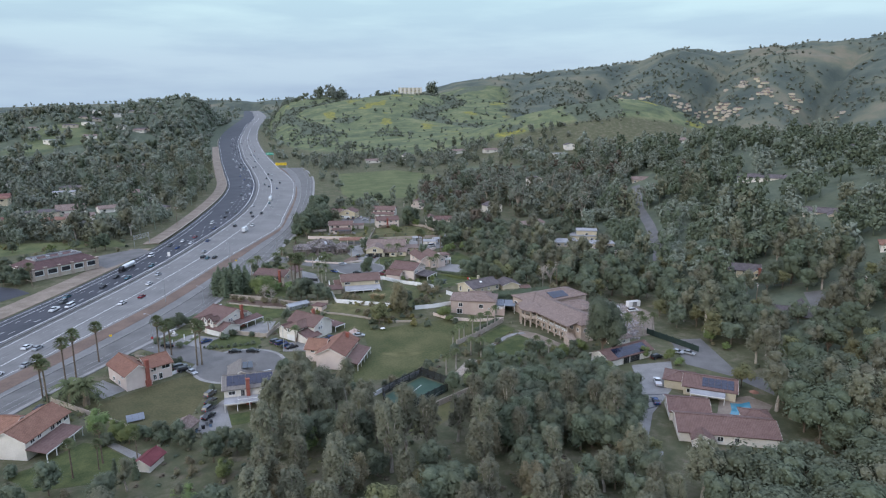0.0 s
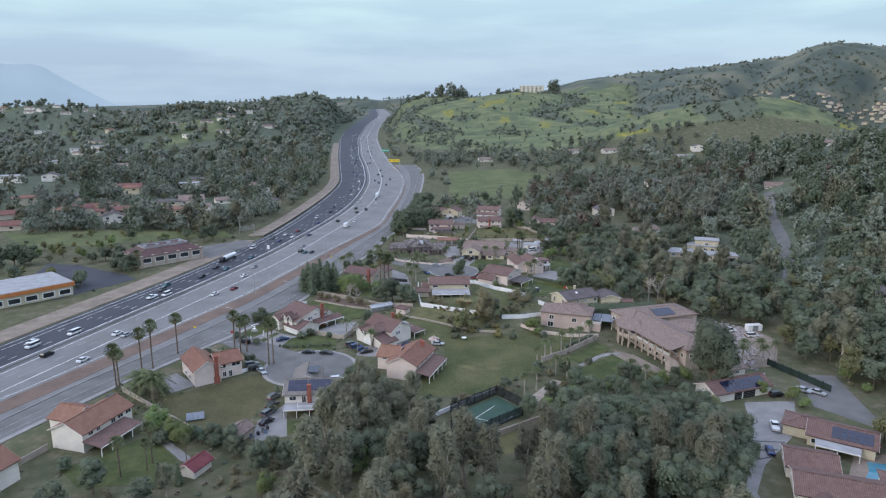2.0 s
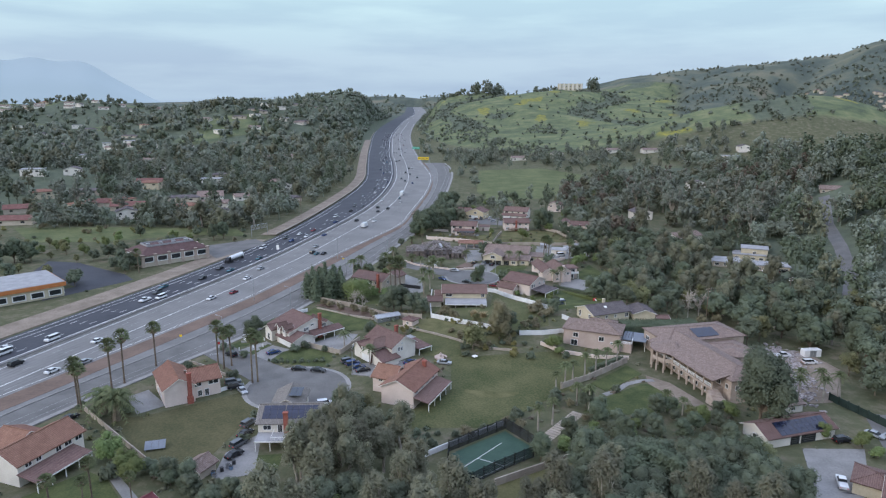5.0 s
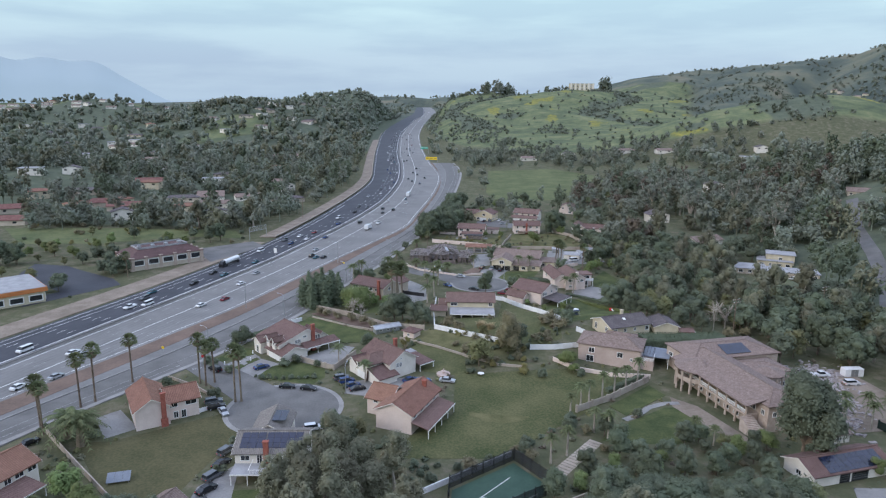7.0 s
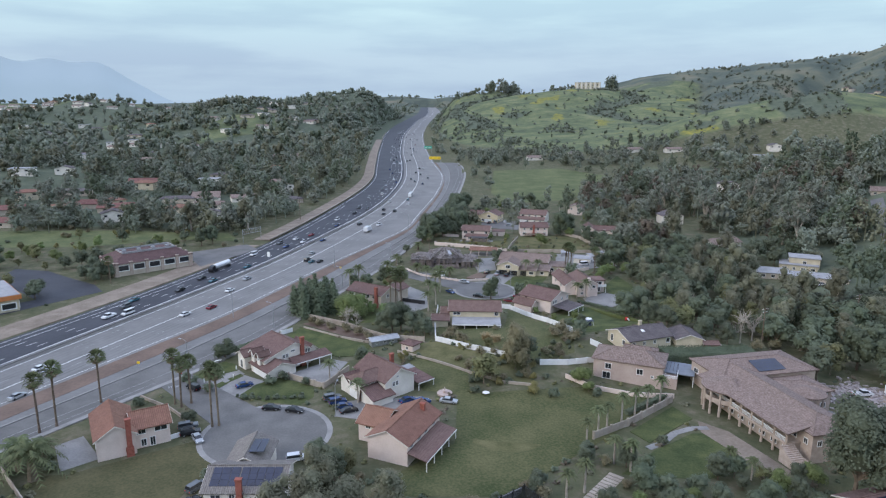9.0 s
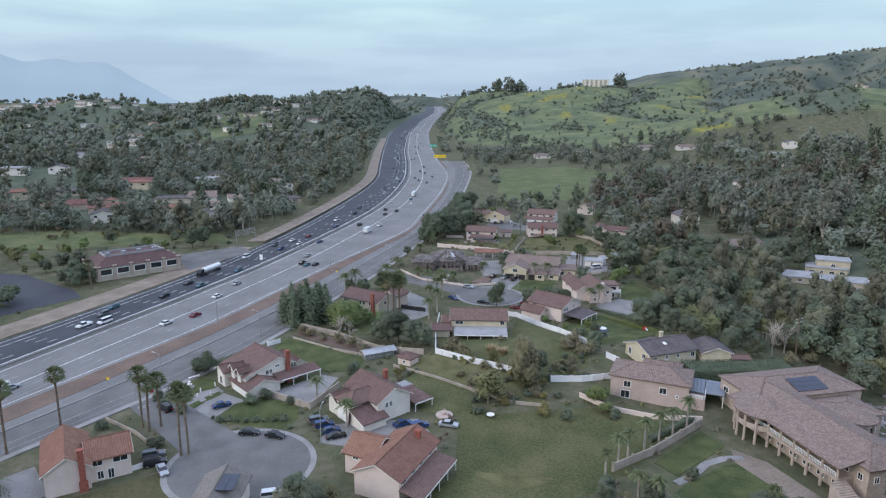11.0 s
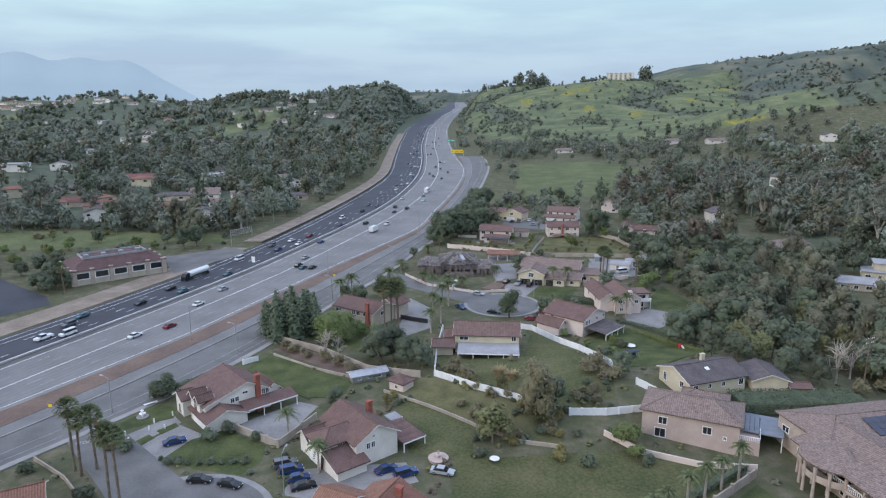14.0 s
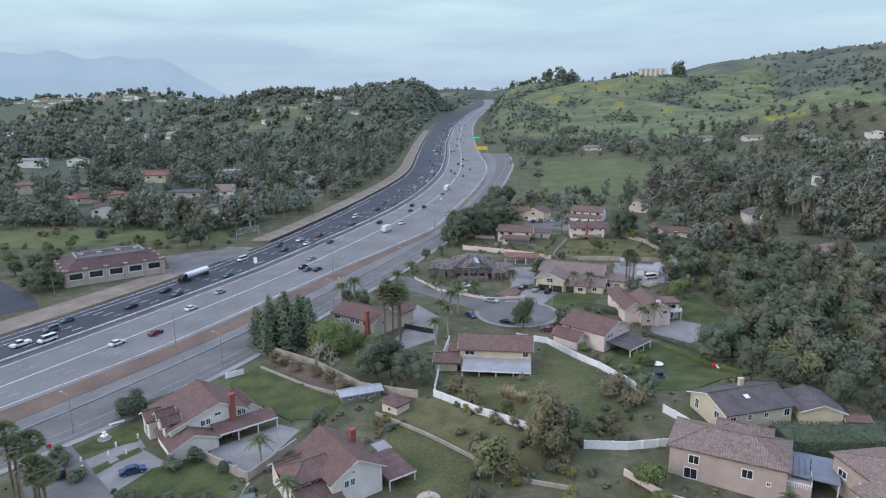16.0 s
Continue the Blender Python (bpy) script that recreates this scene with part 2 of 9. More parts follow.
M_COURT = material("green_court", (0.030, 0.066, 0.046), (0.048, 0.092, 0.064), 4, 0.7)
M_NETTING = material("dark_screen", (0.030, 0.034, 0.036), (0.050, 0.055, 0.057), 1, 0.8)
_n, _l = M_NETTING.node_tree.nodes, M_NETTING.node_tree.links
_mesh, _clear = _n.new("ShaderNodeMixShader"), _n.new("ShaderNodeBsdfTransparent")
_mesh.inputs[0].default_value = 0.45
_l.new(_n["Principled BSDF"].outputs[0], _mesh.inputs[1])
_l.new(_clear.outputs[0], _mesh.inputs[2])
_l.new(_mesh.outputs[0], _n["Material Output"].inputs["Surface"])
M_SCREEN = material("green_screen_cloth", (0.018, 0.032, 0.026), (0.030, 0.048, 0.040), 2, 0.8)
M_POOL = material("pool_water", (0.045, 0.18, 0.26), (0.07, 0.25, 0.33), 3, 0.05, spec=0.5)
M_BLUE = material("blue_tarp", (0.10, 0.16, 0.24), (0.15, 0.22, 0.32), 2, 0.6)
M_NAVY = material("navy_canvas", (0.030, 0.040, 0.062), (0.050, 0.064, 0.092), 1, 0.8)
M_SLATE = material("slate_blue_metal", (0.16, 0.18, 0.21), (0.22, 0.24, 0.27), 2, 0.6)
M_WORN = material("worn_road_paint", (0.30, 0.30, 0.30), (0.42, 0.42, 0.41), 3, 0.8)
M_OFFICE_ROOF = material("dark_red_brown_roof", (0.085, 0.048, 0.046), (0.130, 0.078, 0.074), 3, 0.8, 0.3, rows=0.3)
M_REED = leafy("dry_reeds", (0.30, 0.24, 0.14), (0.42, 0.34, 0.20), 0.1)
M_ROUGH = material("rough_grass", (0.078, 0.082, 0.036), (0.150, 0.138, 0.070), 5, 0.95, 0.8, 0.5, spec=0.1)
M_LEAF_BRUSH = leafy("half_dry_leaves", (0.138, 0.122, 0.074), (0.205, 0.180, 0.112), 0.15)
M_ASH = material("ashy_board", (0.17, 0.15, 0.15), (0.42, 0.375, 0.36), 0.7, 0.9, 0.4)
# hill and gum leaf colours are lifted to stand in for distance haze
M_LEAF_HAZED_HILL = leafy("hazed_hill_leaves", (0.150, 0.172, 0.132), (0.210, 0.232, 0.180), 0.12)
M_LEAF_HAZED_GUM = leafy("hazed_gum_leaves", (0.140, 0.152, 0.118), (0.204, 0.214, 0.170), 0.12)
M_TRACK = material("worn_concrete_lane", (0.130, 0.127, 0.122), (0.190, 0.185, 0.178), 9, 0.75, 0.2, 1.0)
M_YSIGN = material("yellow_sign", (0.75, 0.50, 0.02), (0.85, 0.58, 0.04), 3, 0.5)
M_GSIGN = material("green_sign", (0.02, 0.30, 0.20), (0.03, 0.36, 0.25), 3, 0.5)
M_RED = material("red_paint", (0.45, 0.03, 0.03), (0.55, 0.05, 0.05), 1, 0.5)
M_ORANGE = material("orange_fascia", (0.42, 0.15, 0.05), (0.52, 0.20, 0.07), 2, 0.7)
M_TYRE = material("tyre_rubber", (0.015, 0.015, 0.016), (0.025, 0.025, 0.026), 1, 0.8)
CAR_PAINTS = [material("car_paint_" + k, a, b, 2, 0.25, spec=0.5, metal=0.2) for k, a, b in (
    ("white", (0.66, 0.67, 0.68), (0.74, 0.75, 0.76)), ("silver", (0.32, 0.34, 0.36), (0.40, 0.42, 0.44)), ("grey", (0.10, 0.11, 0.12), (0.15, 0.16, 0.17)),
    ("black", (0.012, 0.013, 0.016), (0.022, 0.023, 0.027)), ("blue", (0.020, 0.045, 0.13), (0.03, 0.065, 0.17)), ("red", (0.16, 0.02, 0.03), (0.22, 0.03, 0.04)),
    ("teal", (0.03, 0.10, 0.13), (0.05, 0.13, 0.16)))]


def ground_material():
    """Wild ground: dry scrub, dark brush and fresh spring grass, the last mostly on the open hills."""
    m = bpy.data.materials.new("wild_ground")
    m.use_nodes = True
    n, l = m.node_tree.nodes, m.node_tree.links
    b = n["Principled BSDF"]
    b.inputs["Roughness"].default_value, b.inputs["Specular IOR Level"].default_value = 0.95, 0.1
    geo = n.new("ShaderNodeNewGeometry")

    def tex(size, detail=5, rough=0.55):
        t = n.new("ShaderNodeTexNoise")
        t.inputs["Scale"].default_value, t.inputs["Detail"].default_value, t.inputs["Roughness"].default_value = 1 / size, detail, rough
        l.new(geo.outputs["Position"], t.inputs["Vector"])
        return t.outputs["Fac"]

    def ramp(src, stops):
        r = n.new("ShaderNodeValToRGB")
        while len(r.color_ramp.elements) < len(stops):
            r.color_ramp.elements.new(0.5)
        for e, (p, c) in zip(r.color_ramp.elements, stops):
            e.position, e.color = p, (*c, 1)
        l.new(src, r.inputs[0])
        return r.outputs[0]

    def mix(f, a, c):
        x = n.new("ShaderNodeMix")
        x.data_type = "RGBA"
        l.new(f, x.inputs["Factor"])
        l.new(a, x.inputs[6])
        l.new(c, x.inputs[7])
        return x.outputs[2]

    def at_least(src, lo, hi, grain):
        """A mask whose edge is frayed by a fine noise."""
        a = n.new("ShaderNodeMath")
        a.operation = "MULTIPLY_ADD"
        a.inputs[1].default_value, a.inputs[2].default_value = 0.7, -0.35
        l.new(grain, a.inputs[0])
        c = n.new("ShaderNodeMath")
        l.new(a.outputs[0], c.inputs[0])
        l.new(src, c.inputs[1])
        r = n.new("ShaderNodeMapRange")
        r.inputs[1].default_value, r.inputs[2].default_value = lo, hi
        l.new(c.outputs[0], r.inputs[0])
        return r.outputs[0]

    cover = n.new("ShaderNodeVertexColor")
    cover.layer_name = "cover"
    split = n.new("ShaderNodeSeparateColor")
    l.new(cover.outputs["Color"], split.inputs[0])
    low = ramp(tex(5, 9, 0.72), [(0.3, (0.066, 0.076, 0.042)), (0.5, (0.102, 0.104, 0.060)), (0.68, (0.168, 0.144, 0.104))])
    grass = ramp(tex(38, 10, 0.74), [(0.38, (0.078, 0.098, 0.060)), (0.46, (0.108, 0.130, 0.070)), (0.54, (0.142, 0.162, 0.082)), (0.63, (0.190, 0.194, 0.104))])
    flowers = ramp(tex(7, 8, 0.75), [(0.42, (0.120, 0.140, 0.062)), (0.50, (0.20, 0.19, 0.055)), (0.66, (0.31, 0.27, 0.055))])
    dark = ramp(tex(9, 6, 0.65), [(0.35, (0.078, 0.094, 0.066)), (0.65, (0.120, 0.136, 0.092))])
    scrub = ramp(tex(150, 9, 0.62), [(0.38, (0.064, 0.080, 0.068)), (0.50, (0.096, 0.112, 0.088)), (0.58, (0.138, 0.142, 0.100)), (0.66, (0.180, 0.160, 0.116))])
    frays = tex(22, 9, 0.78)
    hills = mix(at_least(split.outputs[2], 0.35, 0.6, frays), mix(at_least(split.outputs[1], 0.5, 0.75, frays), grass, flowers), dark)
    ground = mix(at_least(split.outputs[0], 0.35, 0.65, frays), low, hills)
    l.new(mix(at_least(cover.outputs["Alpha"], 0.4, 0.6, frays), ground, scrub), b.inputs["Base Color"])
    bn = n.new("ShaderNodeBump")
    bn.inputs["Strength"].default_value, bn.inputs["Distance"].default_value = 0.6, 0.5
    l.new(tex(2.0), bn.inputs["Height"])
    l.new(bn.outputs[0], b.inputs["Normal"])
    return m


M_GROUND = ground_material()

# ---- building tools ----
def mesh_of(name, verts, faces, mat):
    me = bpy.data.meshes.new(name)
    me.from_pydata([tuple(v) for v in verts], [], [tuple(f) for f in faces])
    for m in mat if isinstance(mat, (list, tuple)) else [mat]:
        me.materials.append(m)
    return me


class Geo:
    """Vertices and faces gathered for one mesh."""
    def __init__(self):
        self.v, self.f = [], []

    def add(self, verts, faces, m=None):
        k = len(self.v)
        self.v += [tuple(m @ Vector(p)) if m else tuple(p) for p in verts]
        self.f += [tuple(i + k for i in f) for f in faces]
        return self

    def box(self, x0, x1, y0, y1, z0, z1, m=None):
        return self.add([(x0, y0, z0), (x1, y0, z0), (x1, y1, z0), (x0, y1, z0), (x0, y0, z1), (x1, y0, z1), (x1, y1, z1), (x0, y1, z1)],
                        [(3, 2, 1, 0), (4, 5, 6, 7), (0, 1, 5, 4), (1, 2, 6, 5), (2, 3, 7, 6), (3, 0, 4, 7)], m)

    def soft_box(self, x0, x1, y0, y1, z0, z1, e=0.1, m=None):
        """A box whose upper edges are chamfered by e."""
        v = []
        for z, k in ((z0, 0), (z1 - e, 0), (z1, e)):
            v += [(x0 + k, y0 + k, z), (x1 - k, y0 + k, z), (x1 - k, y1 - k, z), (x0 + k, y1 - k, z)]
        f = [(3, 2, 1, 0), (8, 9, 10, 11)]
        for r in (0, 4):
            f += [(r + i, r + (i + 1) % 4, r + 4 + (i + 1) % 4, r + 4 + i) for i in range(4)]
        return self.add(v, f, m)

    def tube(self, path, radii, sides=6, cap=True):
        rings = []
        for i, p in enumerate(path):
            p = Vector(p)
            d = (Vector(path[min(i + 1, len(path) - 1)]) - Vector(path[max(i - 1, 0)])).normalized()
            a = d.orthogonal().normalized()
            b = d.cross(a)
            rings.append([tuple(p + radii[i] * (a * math.cos(t) + b * math.sin(t))) for t in (2 * math.pi * s / sides for s in range(sides))])
        v = [q for r in rings for q in r]
        f = [(i * sides + s, i * sides + (s + 1) % sides, (i + 1) * sides + (s + 1) % sides, (i + 1) * sides + s) for i in range(len(path) - 1) for s in range(sides)]
        if cap:
            f += [tuple(range(sides - 1, -1, -1)), tuple((len(path) - 1) * sides + s for s in range(sides))]
        return self.add(v, f)

    def poly(self, pts, z0, z1):
        """A flat slab over a plan outline."""
        n = len(pts)
        area = sum(pts[i][0] * pts[(i + 1) % n][1] - pts[(i + 1) % n][0] * pts[i][1] for i in range(n))
        if area < 0:
            pts = pts[::-1]
        v = [(x, y, z0) for x, y in pts] + [(x, y, z1) for x, y in pts]
        f = [tuple(range(n - 1, -1, -1)), tuple(range(n, 2 * n))] + [(i, (i + 1) % n, n + (i + 1) % n, n + i) for i in range(n)]
        return self.add(v, f)

    def mesh(self, name, mat):
        return mesh_of(name, self.v, self.f, mat)


def part(name, geo, mat, parent, label=""):
    ob = new(name, geo if isinstance(geo, bpy.types.Mesh) else geo.mesh(name, mat))
    ob.parent = parent
    return tagged(ob, label)


def thing(name, m, label, category, group="", kind=""):
    ob = new(name)
    ob.empty_display_size = 0.5
    ob.matrix_basis = m
    return tagged(ob, label, category, group, kind)


def solid(name, geo, mat, label, category, kind="", group=""):
    ob = new(name, geo if isinstance(geo, bpy.types.Mesh) else geo.mesh(name, mat))
    return tagged(ob, label, category, group, kind)


# ---- lie of the land ----
def ease(a, b, v):
    s = np.clip((v - a) / (b - a), 0, 1)
    return s * s * (3 - 2 * s)


ROAD_Y = (-400, 0, 130, 200, 300, 400, 550, 700, 850, 1000, 1250, 1500, 1900, 2250, 2450, 2800, 3350)
ROAD_A = (-330, -204, -168, -150, -132, -124, -124, -147, -172, -195, -232, -258, -284, -303, -316, -352, -410)
ROAD_M = (-308, -181, -146, -128, -108, -94, -95, -114, -139, -160, -192, -214, -244, -260, -275, -312, -380)
RIGHT_Y = (-400, 0, 60, 95, 130, 165, 204, 256, 300, 345, 384, 492, 594, 745, 995, 1250, 1500, 1900, 2250, 2450, 2800, 3350)
ROAD_R = (-310, -163, -142, -129, -116.5, -104.5, -95, -83, -70, -58.5, -57, -54, -58, -84, -123, -155, -178, -206, -222, -232, -268, -345)
SIDE_Y = (-400, 0, 50, 65, 90, 125, 158, 206, 245, 296, 325, 384, 423, 523, 680, 760)
SIDE_D = (-302, -154, -137.5, -131.5, -122.5, -110, -99, -87, -79, -67, -59.5, -55, -53.5, -53, -70, -85)
SIDE_K = (-299, -151, -134, -129, -118.5, -104.5, -94, -82, -73.5, -62, -56, -51.5, -50, -49.5, -62, -78)
SIDE_F = (-288, -140, -122.5, -116.5, -105, -89, -78.5, -69, -60, -51.5, -46, -41.5, -40, -38, -45, -60)


def spline(ys, xs, y):
    """A smooth curve x(y) through the given stations."""
    ys, xs = np.asarray(ys, float), np.asarray(xs, float)
    d = np.gradient(xs, ys)
    y = np.asarray(y, float)
    i = np.clip(np.searchsorted(ys, y) - 1, 0, len(ys) - 2)
    h = ys[i + 1] - ys[i]
    t = (y - ys[i]) / h
    return ((2 * t**3 - 3 * t**2 + 1) * xs[i] + (t**3 - 2 * t**2 + t) * h * d[i] + (3 * t**2 - 2 * t**3) * xs[i + 1] + (t**3 - t**2) * h * d[i + 1])


def road_z(y):
    """The freeway's climb towards its saddle; the valley floor rises with it."""
    y = np.asarray(y, float)
    return -2 + 0.018 * np.clip(y - 250, 0, 1250) + 0.0205 * np.clip(y - 1500, 0, 800) + 0.023 * np.clip(y - 2300, 0, 900)


# centre x, y, spread x, y, height
HILLS = ((250, 1700, 400, 480, 92), (400, 900, 190, 150, 72), (540, 960, 130, 130, 34), (620, 2500, 350, 400, 110),
         (-60, 1700, 130, 300, 27), (-375, 1620, 130, 330, 72), (-480, 1180, 150, 190, 46), (-980, 1400, 470, 240, 62), (-450, 480, 130, 100, 16), (-300, 3600, 1300, 300, 58))
# bearing in degrees to the east of north, and height of the eastern range's crest
RANGE_AZ = (3, 8, 12, 17, 22.5, 26.5, 29.8, 33.4, 36.6, 40.3, 44, 52, 65)
RANGE_H = (20, 128, 166, 188, 203, 222, 264, 244, 258, 266, 276, 300, 310)


def swell(x, y, seed=0.0):
    """A gentle two-scale wave over the plan, about -1.5 to 1.5."""
    return np.sin(x / 41 + seed + 1.3 * np.sin(y / 57)) * np.cos(y / 37 + np.sin(x / 63)) + 0.5 * np.sin(x / 17 + y / 23 + seed) * np.cos(y / 19 - x / 29)


def gully(x, y):
    """Drainage lines running down the hills: 0 in the bed of a gully, 1 on the spurs between."""
    u = x / 105 + 0.9 * np.sin(y / 190 + 0.7) + 0.35 * np.sin(y / 71 + x / 130)
    return np.abs(np.sin(u)) ** 0.7


def terrain(x, y):
    x, y = np.asarray(x, float), np.asarray(y, float)
    hill = 0 * x
    for cx, cy, sx, sy, h in HILLS:
        hill = hill + h * np.exp(-((x - cx) / sx) ** 2 - ((y - cy) / sy) ** 2)
    hill = hill - 15 * (1 - gully(x, y)) * ease(20, 60, hill) * ease(105, 75, hill) * ease(760, 900, y)
    hill = hill + 50 * ease(130, 340, x) * ease(-200, -60, y) * ease(700, 420, y)
    hill = hill + 3.5 * np.exp(-((x - 5) / 30) ** 2 - ((y - 142) / 25) ** 2) + 6 * np.exp(-((x - 50) / 28) ** 2 - ((y - 150) / 20) ** 2)
    # the eastern range, its spurs falling towards the valley
    az, reach = np.degrees(np.arctan2(x + 10, np.maximum(y + 80, 1.0))), np.hypot(x + 10, y + 80)
    crest = np.interp(az, RANGE_AZ, RANGE_H) - road_z(y)
    spur = np.abs(np.sin(np.radians(az) * 21 + 0.5 * np.sin(reach / 210) + 0.4)) ** 0.8
    face = ease(1120 + 430 * (1 - spur), 2350, reach) * ease(2, 9, az)
    back = 1 - 0.6 * ease(2350, 3300, reach)
    hill = np.maximum(hill, crest * face * back)
    away = np.abs(x - np.interp(y, ROAD_Y, ROAD_M) + 2) + 200 * ease(3350, 3500, y)
    hill = hill * ease(44, 110, away)
    return road_z(y) + hill * (1 + 0.03 * swell(x, y) * ease(8, 30, hill))


def gz(x, y):
    return float(terrain(x, y))


def inside(pts, x, y):
    hit = False
    for (ax, ay), (bx, by) in zip(pts, pts[1:] + pts[:1]):
        if (ay > y) != (by > y) and x < (bx - ax) * (y - ay) / (by - ay) + ax:
            hit = not hit
    return hit


KEEP_OUT = []  # outlines and discs that trees stay off


# ---- ground ----
def stations(spans):
    out = []
    for a, b, step in spans:
        out += list(np.arange(a, b, step))
    return np.array(out + [spans[-1][1]])


def build_ground():
    xs = stations([(-4600, -1400, 160), (-1400, -420, 18), (-420, 360, 6), (360, 1700, 16), (1700, 4600, 120)])
    ys = stations([(-600, -150, 45), (-150, 420, 6), (420, 1000, 10), (1000, 2500, 18), (2500, 3500, 40), (3500, 4800, 100)])
    gx, gy = np.meshgrid(xs, ys)
    z = terrain(gx, gy)
    # below the carriageways the sheet lies a little deeper
    left, right = np.interp(gy, ROAD_Y, ROAD_A) - 2, np.interp(gy, SIDE_Y, SIDE_F) + 1
    right = np.where(gy > 740, np.interp(gy, RIGHT_Y, ROAD_R) + 4, right)
    z = z - 0.35 * ((gx > left) & (gx < right))
    nx, ny = len(xs), len(ys)
    verts = np.stack([gx, gy, z], -1).reshape(-1, 3)
    i = np.arange(nx * (ny - 1)).reshape(ny - 1, nx)[:, :-1].ravel()
    faces = np.stack([i, i + 1, i + nx + 1, i + nx], 1)
    me = mesh_of("ground", verts.tolist(), faces.tolist(), M_GROUND)
    me.shade_smooth()
    # what grows where: meadow, mustard in flower, brush in the gullies, range scrub
    x, y, z = verts.T
    up = z - road_z(y)
    wild = swell(x * 0.7, y * 0.7, 2.0)
    east = ease(-1, 25, x - np.interp(y, RIGHT_Y, ROAD_R)) * ease(790, 850, y)
    reach, az = np.hypot(x + 10, y + 80), np.degrees(np.arctan2(x + 10, np.maximum(y + 80, 1.0)))
    far_range = np.maximum(ease(1250, 1450, reach) * ease(13, 19, az) * ease(700, 800, y), ease(1950, 2050, reach))
    west = ease(-330, -420, x) * ease(430, 520, y) * ease(0.2, 0.75, swell(x * 0.45, y * 0.45, 5.0))
    meadow = np.clip(east * ease(2, 7, up) + 0.8 * west * ease(0, 10, up), 0, 1) * (1 - far_range)
    mustard = 1.05 * ease(0.35, 0.9, swell(x * 1.7, y * 1.1, 4.0)) * ease(0.55, 0.9, gully(x, y)) * east * ease(14, 30, up)
    brush = np.clip(ease(0.52, 0.2, gully(x, y) + 0.12 * wild) + ease(0.75, 1.15, wild), 0, 1) * ease(10, 24, up)
    wooded = np.maximum(ease(-175, -200, x) * ease(316, 335, y) * (1 - 0.9 * west), ease(120, 150, x) * ease(720, 640, y))
    meadow, brush = np.maximum(meadow, wooded), np.maximum(brush, 0.85 * wooded)
    cover = me.color_attributes.new("cover", "FLOAT_COLOR", "POINT")
    cover.data.foreach_set("color", np.stack([meadow, mustard, brush, far_range], 1).ravel())
    solid("ground", me, None, "dry scrub and spring grass over rolling suburban hills", "ground", "structure")


def strip(name, left, right, y0, y1, dz, mat, label, category, step=8.0, drop=0.5, kind="structure"):
    """A band of ground between two curves x(y), as a thick slab."""
    ys = np.arange(y0, y1 + 0.1, step)
    a, b, z = left(ys), right(ys), road_z(ys) + dz
    g = Geo()
    n = len(ys)
    v = []
    for k in range(n):
        v += [(a[k], ys[k], z[k] - drop), (a[k], ys[k], z[k]), (b[k], ys[k], z[k]), (b[k], ys[k], z[k] - drop)]
    f = []
    for k in range(n - 1):
        for s in range(3):
            f.append((4 * k + s, 4 * k + s + 1, 4 * k + s + 5, 4 * k + s + 4)[::-1])
    f += [(0, 1, 2, 3), tuple(4 * (n - 1) + s for s in (3, 2, 1, 0))]
    g.add(v, f)
    return solid(name, g, mat, label, category, kind)


def line(ys, xs, off=0.0):
    return lambda y: spline(ys, xs, y) + off


